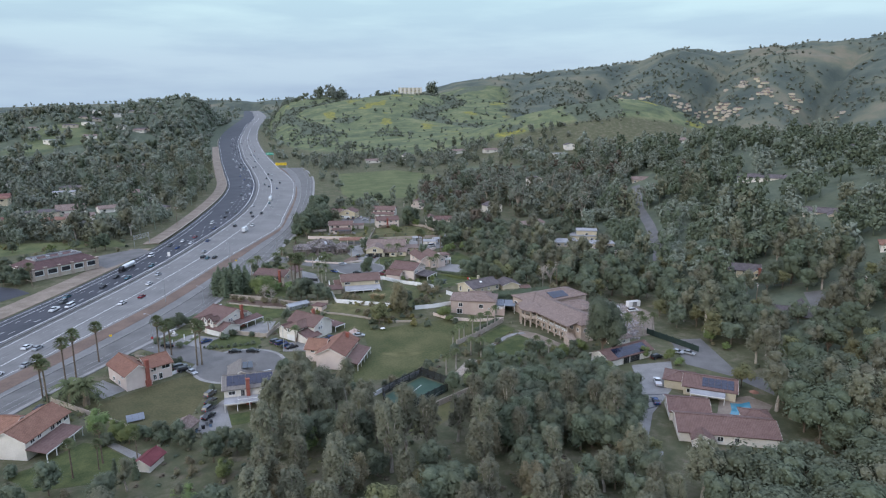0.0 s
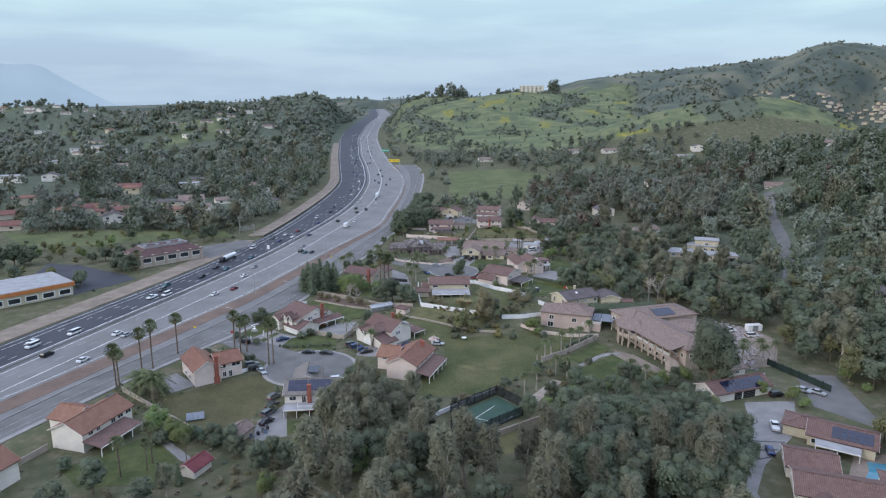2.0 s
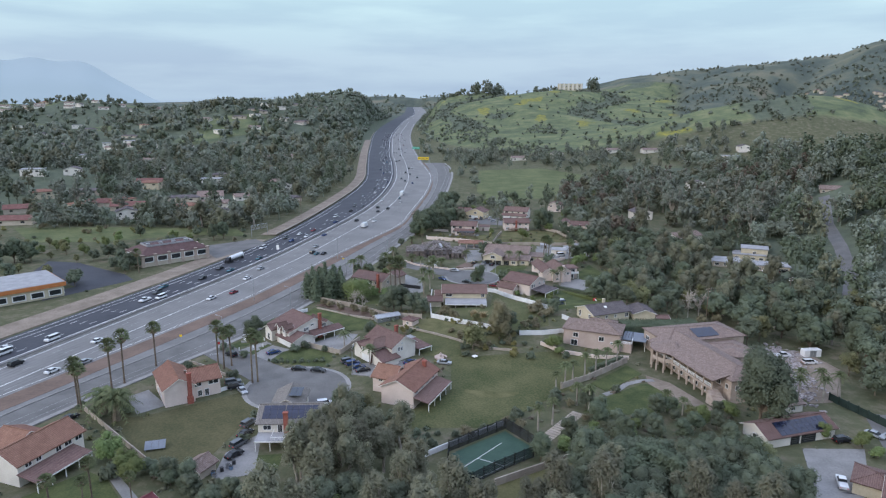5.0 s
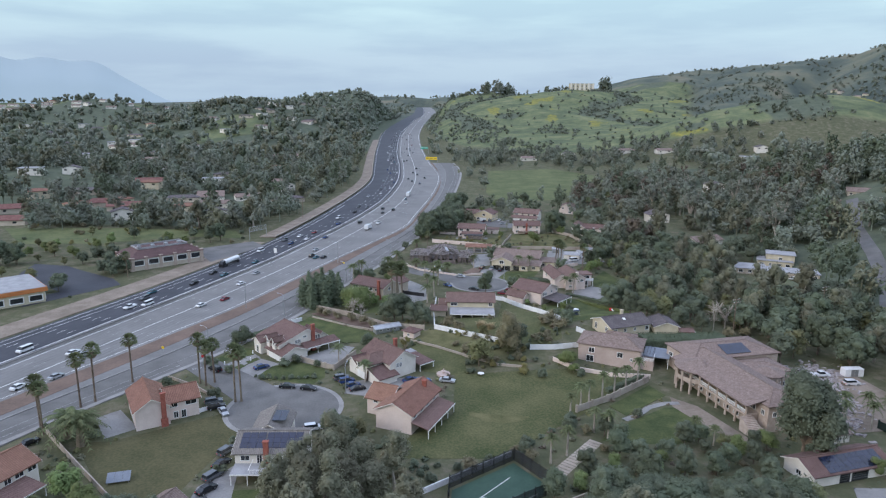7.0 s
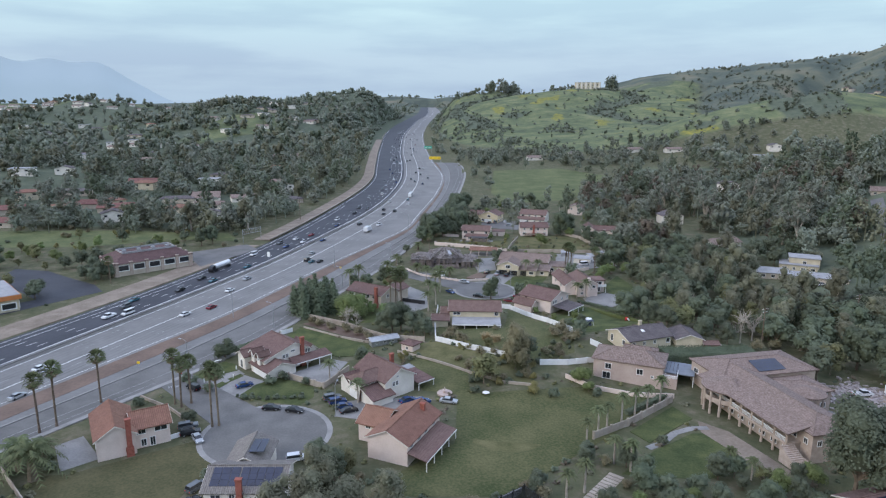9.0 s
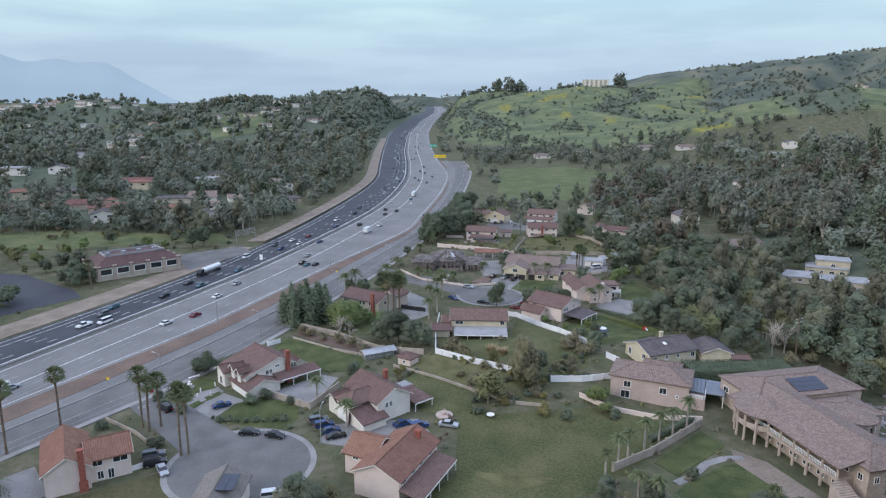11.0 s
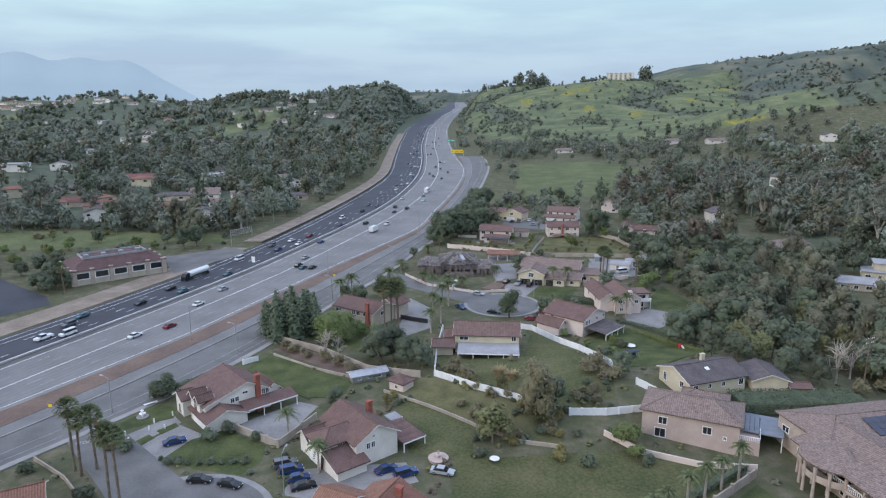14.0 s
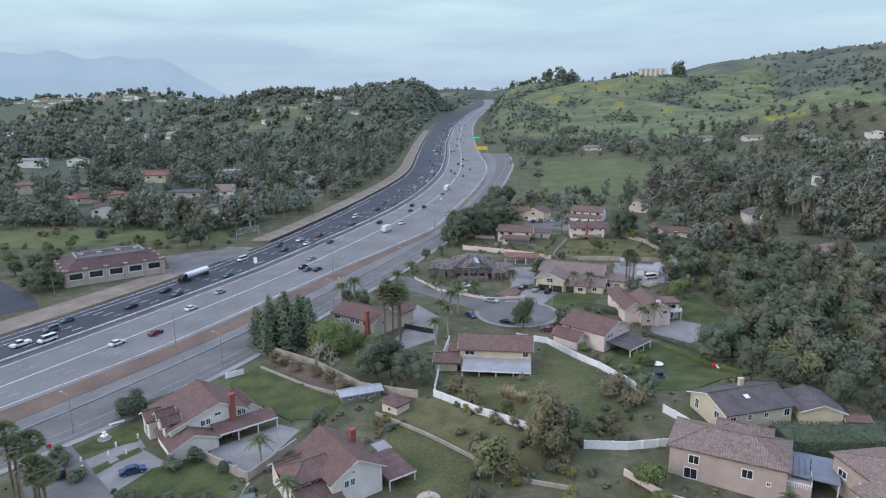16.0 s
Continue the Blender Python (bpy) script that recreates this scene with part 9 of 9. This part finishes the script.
for y in (118, 240):
    road_sign(float(spline(SIDE_Y, SIDE_D, y)) + 2.5, y, float(road_z(y)), 0.9, 0.6, M_YSIGN, "yellow warning sign beside the frontage road", 1.2)
stop = thing("stop_sign", pose(-92.8, 109.9, gz(-92.8, 109.9), 0, 0, 40), "red stop sign at the street corner", "road sign")
part("post", Geo().tube([(0, 0, -0.4), (0, 0, 2.6)], [0.05, 0.05], 6), M_METAL, stop)
part("plate", Geo().tube([(0, -0.1, 2.3), (0, -0.06, 2.3)], [0.5, 0.5], 8), M_RED, stop)


def gantry(x, y, z, panels, width, mat, label):
    root = thing("sign_gantry", pose(x, y, z), label, "road sign")
    part("post", Geo().tube([(0, 0, -1), (0, 0, 8.4)], [0.3, 0.25], 8), M_METAL, root)
    part("beam", Geo().box(-width, 0.5, -0.2, 0.2, 7.4, 7.9), M_METAL, root)
    for i in range(panels):
        w = width / panels
        p = part("panel", Geo().soft_box(-width + i * w + 0.2, -width + (i + 1) * w - 0.2, -0.5, -0.35, 6.2, 9.4, 0.05), mat, root)
        part("text_bar", Geo().box(-width + i * w + 0.9, -width + (i + 1) * w - 0.9, -0.54, -0.5, 7.5, 8.1), M_DARKMETAL if mat is M_YSIGN else M_TRIM, p)


gantry(-72, 712, float(road_z(712)), 3, 14, M_YSIGN, "yellow exit sign panels over the freeway ramp")
gantry(-98, 860, float(road_z(860)), 2, 11, M_GSIGN, "green direction sign over the freeway")
frame_sign = thing("overhead_sign", pose(-146, 292, gz(-146, 292), 0, 0, 60), "steel lattice sign frame seen from behind", "road sign")
lat = Geo()
for i in range(10):
    lat.tube([(i * 1.3, 0, 5.0), (i * 1.3, 0, 7.6)], [0.07, 0.07], 4).tube([(i * 1.3, 0, 5.0), (i * 1.3 + 1.3, 0, 7.6)], [0.05, 0.05], 4)
part("lattice", lat.tube([(0, 0, 5), (13, 0, 5)], [0.1, 0.1], 5).tube([(0, 0, 7.6), (13, 0, 7.6)], [0.1, 0.1], 5), M_METAL, frame_sign)
for u in (0.2, 12.8):
    part("post", Geo().tube([(u, 0, -1), (u, 0, 7.8)], [0.16, 0.14], 6), M_METAL, frame_sign)


def utility_pole(x, y, h=12.0, turn=0):
    root = thing("utility_pole", pose(x, y, gz(x, y), 0, 0, turn), "brown timber utility pole with crossarms", "utility pole", "utility poles")
    part("pole", Geo().tube([(0, 0, -1), (0, 0, h)], [0.2, 0.13], 7), M_WOOD, root)
    for z in (h - 0.5, h - 1.6):
        c = part("crossarm", Geo().box(-1.5, 1.5, -0.08, 0.08, z, z + 0.18), M_WOOD, root)
        for u in (-1.3, -0.7, 0.7, 1.3):
            part("insulator", Geo().tube([(u, 0, z + 0.18), (u, 0, z + 0.42)], [0.07, 0.05], 6), M_TRIM, c)
    return Vector((x, y, gz(x, y) + h - 0.2))


ends = [utility_pole(x, y, 12.5, 30) for x, y in ((214, 307), (194, 246), (179, 197), (126, 178), (84, 153))]
ends2 = [utility_pole(185, 76, 13, 60), utility_pole(152, 96, 13, 60)]
utility_pole(-134, 361, 14, 0)
for chain in (ends, ends2):
    for k, (a, b) in enumerate(zip(chain, chain[1:])):
        g = Geo()
        for off in (-1.2, 0.0, 1.2):
            pts = [a.lerp(b, t / 10) + Vector((off * 0.5, off, -2.2 * (1 - (2 * t / 10 - 1) ** 2) * 0.6)) for t in range(11)]
            g.tube(pts, [0.035] * 11, 3, False)
        solid("power_line", g, M_DARKMETAL, "thin sagging power cables between poles", "cable")

# painted word at the junction
word = bpy.data.curves.new("stop_lettering", "FONT")
word.body, word.align_x, word.size, word.extrude = "STOP", "CENTER", 1.25, 0.004
word.materials.append(M_WORN)
ob = new("stop_lettering", word)
ob.matrix_basis = pose(-92.3, 104.6, gz(-92.3, 105) + 0.075, 0, 0, 25.7) @ Matrix.Diagonal((1.0, 1.5, 1, 1))
tagged(ob, "white painted stop word on worn asphalt", "road marking", "", "structure")
bench = thing("garden_bench", pose(-88.3, 123.9, gz(-88.3, 123.9), 0, 0, 49), "white curved stone garden bench on a lawn", "bench")
part("seat", Geo().soft_box(-1.6, 1.6, -0.28, 0.28, 0.42, 0.56, 0.04), M_TRIM, bench)
for u in (-1.2, 1.2):
    part("leg", Geo().soft_box(u - 0.2, u + 0.2, -0.22, 0.22, -0.2, 0.42, 0.03), M_TRIM, bench)
fence("metal_gate", [(-40.7, 192.9), (-36, 191), (-31.3, 189.6)], 1.6, 0.08, M_DARKMETAL, "black metal driveway gate beside a house", "gate", 3, 0.1)
fence("picket_fence", [(-76.6, 149.9), (-73.6, 153.3)], 1.5, 0.1, M_VINYL, "short white picket fence at a garden corner", "fence", 3, 0.1)
swing = thing("garden_swing", pose(28.4, 156.8, gz(28.4, 156.8), 0, 0, 20), "small dark blue garden swing with thin frame on a lawn", "swing")
part("seat", Geo().soft_box(-1.2, 1.2, -0.5, 0.5, 0.5, 0.7, 0.05).box(-1.2, 1.2, 0.45, 0.6, 0.7, 1.3), M_NAVY, swing)
for u in (-1.6, 1.6):
    part("leg", Geo().tube([(u, -1.0, -0.2), (u, 0, 2.0)], [0.05, 0.05], 5).tube([(u, 1.0, -0.2), (u, 0, 2.0)], [0.05, 0.05], 5), M_METAL, swing)
part("canopy", Geo().soft_box(-1.7, 1.7, -0.8, 0.8, 2.0, 2.12, 0.04), M_NAVY, swing)
pt = thing("garden_table", pose(30.1, 171.5, gz(30.1, 171.5), 0, 0, 20), "round white table with chairs beside a patio", "table")
part("tabletop", Geo().tube([(0, 0, 0.7), (0, 0, 0.76)], [1.5, 1.5], 16), M_TRIM, pt)
part("pedestal", Geo().tube([(0, 0, -0.2), (0, 0, 0.7)], [0.15, 0.1], 8), M_TRIM, pt)
toy = thing("play_tower", pose(44.1, 172.2, gz(44.1, 172.2), 0, 0, 30), "small red and white garden play tower", "toy")
part("panel", Geo().soft_box(-0.5, 0.5, -0.4, 0.4, -0.1, 1.2, 0.1), M_RED, toy)
part("slide", slab([(-0.35, -1.6, 0.15), (0.35, -1.6, 0.15), (0.35, -0.42, 1.0), (-0.35, -0.42, 1.0)], 0.06), M_TRIM, toy)
key = Geo().poly([(36.2 + 2.9 * math.cos(math.pi * i / 8), 198.2 + 3.1 * math.sin(math.pi * i / 8)) for i in range(9)], gz(36, 199) + 0.045, gz(36, 199) + 0.06)
solid("court_key", key, material("faded_red_paint", (0.22, 0.06, 0.055), (0.30, 0.09, 0.08), 2, 0.8), "faded red half-round marking on a concrete court", "marking", "structure")
# dark joint bands across the long driveway
joints = Geo()
for k in range(7):
    t = k / 3.2
    a = Vector((76.5, 55.6)).lerp(Vector((70.7, 36.9)), t) if t < 1 else Vector((70.7, 36.9)).lerp(Vector((57.4, 11.2)), (t - 1) / 1.6)
    b = Vector((89.6, 56.3)).lerp(Vector((80.1, 35.1)), t) if t < 1 else Vector((80.1, 35.1)).lerp(Vector((66.3, 21.0)), (t - 1) / 1.2)
    b = a.lerp(b, 0.97)
    z = gz(75, 45) + 0.042
    joints.add([(a.x, a.y, z), (b.x, b.y, z), (b.x, b.y + 0.5, z), (a.x, a.y + 0.5, z)], [(0, 1, 2, 3)])
solid("driveway_joints", joints, M_ASPHALT, "dark joint bands across a concrete driveway", "marking", "structure")
fence("screen_fence", [(97.2, 84.9), (102, 74), (106.4, 63.3)], 2.2, 0.1, M_SCREEN, "dark green screen fence beside a yard", "fence", 3)
box = thing("storage_container", pose(108.3, 120, gz(108.3, 120), 0, 0, 10), "white steel storage container in a yard", "container")
part("body", Geo().soft_box(-3, 3, -1.2, 1.2, -0.1, 2.5, 0.05), M_VINYL, box)
for u in (-1.15, 0.05):
    part("door", Geo().box(u, u + 1.1, -1.26, -1.2, 0.1, 2.3), M_METAL, box)
clutter = random.Random(31)
for i in range(14):
    x, y = clutter.uniform(88, 104), clutter.uniform(100, 122)
    w, d, h = clutter.uniform(0.5, 1.6), clutter.uniform(0.4, 1.2), clutter.uniform(0.4, 1.3)
    crate = thing("crate", pose(x, y, gz(x, y), 0, 0, clutter.uniform(0, 90)), "weathered wooden crate standing in a cluttered yard", "crate", "crates in the yard")
    part("body", Geo().soft_box(-w / 2, w / 2, -d / 2, d / 2, -0.1, h, 0.06), clutter.choice((M_WOOD, M_METAL, M_BLOCK, M_SLATE, M_VINYL)), crate)
    part("lid", Geo().soft_box(-w / 2 - 0.05, w / 2 + 0.05, -d / 2 - 0.05, d / 2 + 0.05, h, h + 0.07, 0.02), M_WOOD, crate)
for x, y, c in ((-63.4, 33.8, 0), (-62, 35.4, 1), (-61.2, 37, 2), (-60.4, 38.6, 1), (-62.6, 32.6, 2), (-60.2, 36.4, 0)):
    bin_ = thing("waste_bin", pose(x, y, gz(x, y), 0, 0, 40 * c), "plastic wheeled waste bin in a side yard", "bin", "waste bins")
    part("body", Geo().soft_box(-0.32, 0.32, -0.36, 0.36, 0.02, 0.95, 0.05), (M_BLUE, M_DARKMETAL, M_METAL)[c], bin_)
    part("lid", Geo().soft_box(-0.36, 0.36, -0.4, 0.42, 0.95, 1.05, 0.04), M_DARKMETAL, bin_)
house("garden_shed", "low tan shed beside the garage", 78.6, 74.3, 20, [(0, 8, 0, 5, 2.4, 0.8, "u")], M_WHITE, M_ROOF_TAN, windows=[(0, "S", 0.6, 1.2, 1.2, 0.8)], group="garden sheds")
# fountain, shed, tents and other garden things
fn = thing("fountain", pose(-86.5, 117.5, gz(-86.5, 117.5)) @ Matrix.Scale(0.8, 4), "white tiered stone fountain on a lawn", "fountain")
part("basin", Geo().tube([(0, 0, -0.2), (0, 0, 0.45), (0, 0, 0.5)], [1.6, 1.7, 1.45], 18), M_KERB, fn)
part("pedestal", Geo().tube([(0, 0, 0.4), (0, 0, 1.2), (0, 0, 2.6)], [0.35, 0.2, 0.15], 10), M_TRIM, fn)
part("bowl", Geo().tube([(0, 0, 1.1), (0, 0, 1.35), (0, 0, 1.4)], [0.3, 0.95, 0.9], 16), M_TRIM, fn)
part("bowl", Geo().tube([(0, 0, 2.0), (0, 0, 2.2), (0, 0, 2.25)], [0.2, 0.55, 0.5], 14), M_TRIM, fn)
fn2 = thing("fountain", pose(-16.5, 107.5, gz(-16.5, 107.5)), "low pink stone fountain in a back garden", "fountain")
part("basin", Geo().tube([(0, 0, -0.3), (0, 0, 0.45), (0, 0, 0.5)], [2.0, 2.1, 1.8], 18), M_PINK, fn2)
part("pedestal", Geo().tube([(0, 0, 0.4), (0, 0, 1.0), (0, 0, 1.9)], [0.5, 0.25, 0.12], 10), M_PINK, fn2)
part("bowl", Geo().tube([(0, 0, 1.0), (0, 0, 1.2), (0, 0, 1.25)], [0.3, 0.8, 0.75], 14), M_PINK, fn2)
tb = thing("garden_table", pose(-5.2, 107.7, gz(-5.2, 107.7)), "round white garden table on a lawn", "table")
part("tabletop", Geo().tube([(0, 0, 0.7), (0, 0, 0.76)], [1.0, 1.0], 16), M_TRIM, tb)
part("pedestal", Geo().tube([(0, 0, -0.2), (0, 0, 0.7)], [0.12, 0.08], 8), M_TRIM, tb)
for i, (x, y) in enumerate(((-80.1, 119.2), (-82.4, 115.4), (-81.7, 112.1), (-85.5, 109.2), (-83.0, 106.6), (-78.6, 113.2))):
    pil = thing("garden_pillar", pose(x, y, gz(x, y), 0, 0, 30) @ Matrix.Scale(0.72, 4), "white garden pillar topped with an urn", "pillar", "garden pillars")
    part("shaft", Geo().soft_box(-0.24, 0.24, -0.24, 0.24, -0.3, 0.9, 0.06), M_TRIM, pil)
    part("urn", Geo().tube([(0, 0, 0.9), (0, 0, 1.1), (0, 0, 1.4), (0, 0, 1.5)], [0.1, 0.2, 0.26, 0.2], 10), M_TRIM, pil)
sh = house("garden_shed", "long grey metal shed with ribbed roof", -43, 140.5, 32, [(0, 9, 0, 3.2, 2.0, 0.6, "u")], M_METAL, M_METAL, windows=[(0, "S", 0.2, 1.2, 0.8, 0.5), (0, "S", 0.5, 1.2, 0.8, 0.5), (0, "S", 0.8, 1.2, 0.8, 0.5)], group="garden sheds")
house("garden_shed", "small peach shed with brown tile roof", -33, 138, -30, [(0, 4.5, 0, 4, 2.3, 1.0, "hip")], M_PEACH, M_ROOF_BROWN, windows=[(0, "S", 0.5, 1.2, 0.8, 0.8)], group="garden sheds")
house("garden_shed", "tan timber shed with shingle roof", -70, 33, -20, [(0, 5, 0, 5, 2.3, 1.2, "v")], M_BEIGE, M_ROOF_TAN, windows=[], group="garden sheds")
house("garden_shed", "small red-roofed shed in a back garden", -75, 15.5, -20, [(0, 4.2, 0, 6, 2.2, 1.2, "v")], M_WHITE, material("red_roof", (0.13, 0.035, 0.04), (0.19, 0.055, 0.06), 2, 0.8), windows=[], group="garden sheds")
house("garden_shed", "low red shed beside an outbuilding", 61.8, 139.3, 4, [(0, 4, 0, 3, 1.8, 0.5, "u")], material("red_stain", (0.22, 0.06, 0.04), (0.30, 0.09, 0.06), 2, 0.8), M_ROOF_BROWN, windows=[], group="garden sheds")
pn = thing("solar_array", pose(-82, 44, gz(-82, 44), 0, 0, 20), "grey-blue tilted solar panel on a lawn", "solar panel")
for i in range(3):
    part("panel", slab([(-2.4 + i * 1.6, -1.2, 0.6), (-0.85 + i * 1.6, -1.2, 0.6), (-0.85 + i * 1.6, 1.2, 1.7), (-2.4 + i * 1.6, 1.2, 1.7)], 0.07), M_SLATE, pn)
for u in (-2.2, 2.0):
    part("leg", Geo().tube([(u, -1.0, -0.2), (u, -1.0, 0.6)], [0.05, 0.05], 5), M_METAL, pn)
    part("leg", Geo().tube([(u, 1.0, -0.2), (u, 1.0, 1.5)], [0.05, 0.05], 5), M_METAL, pn)
patch("driveway", [(70.5, 36.5), (83.0, 38.0), (92.0, 57.0), (77.0, 56.2)], M_SLAB, "pale concrete turning area before a garage", "driveway", 0.045)
patch("patio", [(86.0, 12.5), (84.5, 17.0), (91.0, 26.0), (101.5, 26.5), (104.0, 19.0), (95.0, 11.0)], M_PALEDIRT, "tan paved patio round a swimming pool", "patio", 0.03)
for x, y, wide, lab in ((96.5, 27.5, 2.0, "rust-red garden umbrella beside a pool"), (101.5, 24.5, 1.5, "brown garden umbrella beside a pool")):
    umb = thing("garden_umbrella", pose(x, y, gz(x, y)), lab, "umbrella")
    part("canopy", Geo().tube([(0, 0, 2.15), (0, 0, 2.4), (0, 0, 2.85)], [wide, wide * 0.68, 0.06], 8), M_ROOF_ORANGE, umb)
    part("pole", Geo().tube([(0, 0, -0.1), (0, 0, 2.9)], [0.05, 0.04], 6), M_WOOD, umb)
    part("base", Geo().soft_box(-0.35, 0.35, -0.35, 0.35, -0.1, 0.18, 0.05), M_KERB, umb)
patch("swimming_pool", [(87.5, 15.5), (90.5, 19), (92.5, 23), (95.5, 22), (98.8, 22.6), (97, 19), (93.5, 17), (90.5, 14)], M_POOL, "turquoise garden swimming pool", "pool", 0.05)
lines = Geo()
for p, q in (((-9.4, 37.6), (2.5, 53.2)), ((-3.4, 36.6), (8.6, 47.9)), ((-3.6, 45.4), (3.0, 42.4))):
    d = Vector((q[0] - p[0], q[1] - p[1])).normalized() * 0.08
    zz = gz(*p) + 0.09
    lines.add([(p[0] + d.y, p[1] - d.x, zz), (p[0] - d.y, p[1] + d.x, zz), (q[0] - d.y, q[1] + d.x, zz), (q[0] + d.y, q[1] - d.x, zz)], [(0, 3, 2, 1)])
solid("court_lines", lines, M_PAINT, "white boundary lines on the sports court", "marking", "structure")
path_pts = [(33, 83.5), (37, 86.5), (41, 91.5), (46, 94.5), (50, 95)]
for a, b in zip(path_pts, path_pts[1:]):
    d = Vector((b[0] - a[0], b[1] - a[1])).normalized()
    patch("garden_path", [(a[0] - d.y * 0.9, a[1] + d.x * 0.9), (a[0] + d.y * 0.9, a[1] - d.x * 0.9), (b[0] + d.y * 0.9, b[1] - d.x * 0.9), (b[0] - d.y * 0.9, b[1] + d.x * 0.9)], M_SLAB, "pale curved garden path", "path", 0.06)
steps = thing("garden_steps", pose(13.5, 56, gz(13, 56), 0, 0, 55.8), "broad pale stone steps in the garden", "steps")
for i in range(15):
    part("step", Geo().soft_box(i * 1.25, i * 1.25 + 0.95, -1.7, 1.7, -0.3, 0.12, 0.03), M_BLOCK, steps)


# ---- far mountains ----
def mountains():
    m = bpy.data.materials.new("hazy_mountain")
    m.use_nodes = True
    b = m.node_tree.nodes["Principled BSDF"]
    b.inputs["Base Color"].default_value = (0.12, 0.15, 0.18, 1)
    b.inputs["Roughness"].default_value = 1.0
    # haze is painted on: a bluish glow lifts the whole range
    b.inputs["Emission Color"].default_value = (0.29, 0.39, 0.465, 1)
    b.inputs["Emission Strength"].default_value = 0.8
    n = 120
    v, f = [], []
    for i in range(n + 1):
        az = radians(-62 + 48 * i / n)  # from straight ahead, to the left
        t = i / n
        h = 40 + 400 * (1 - ease(0.55, 0.76, t)) * (0.80 + 0.20 * math.sin(9.0 * t + 0.6) + 0.06 * math.sin(31 * t) + 0.03 * math.sin(83 * t))
        h *= 0.9 + 0.1 * math.sin(4 * t)
        for r, z in ((3900, -30), (4100, 0.45 * h), (4300, float(h)), (4500, -30)):
            v.append((r * math.sin(az), r * math.cos(az), z + 20))
    for i in range(n):
        for k in range(3):
            f.append((4 * i + k, 4 * i + k + 1, 4 * i + 4 + k + 1, 4 * i + 4 + k))
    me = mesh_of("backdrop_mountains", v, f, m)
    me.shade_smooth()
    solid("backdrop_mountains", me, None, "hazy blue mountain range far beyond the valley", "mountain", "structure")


mountains()
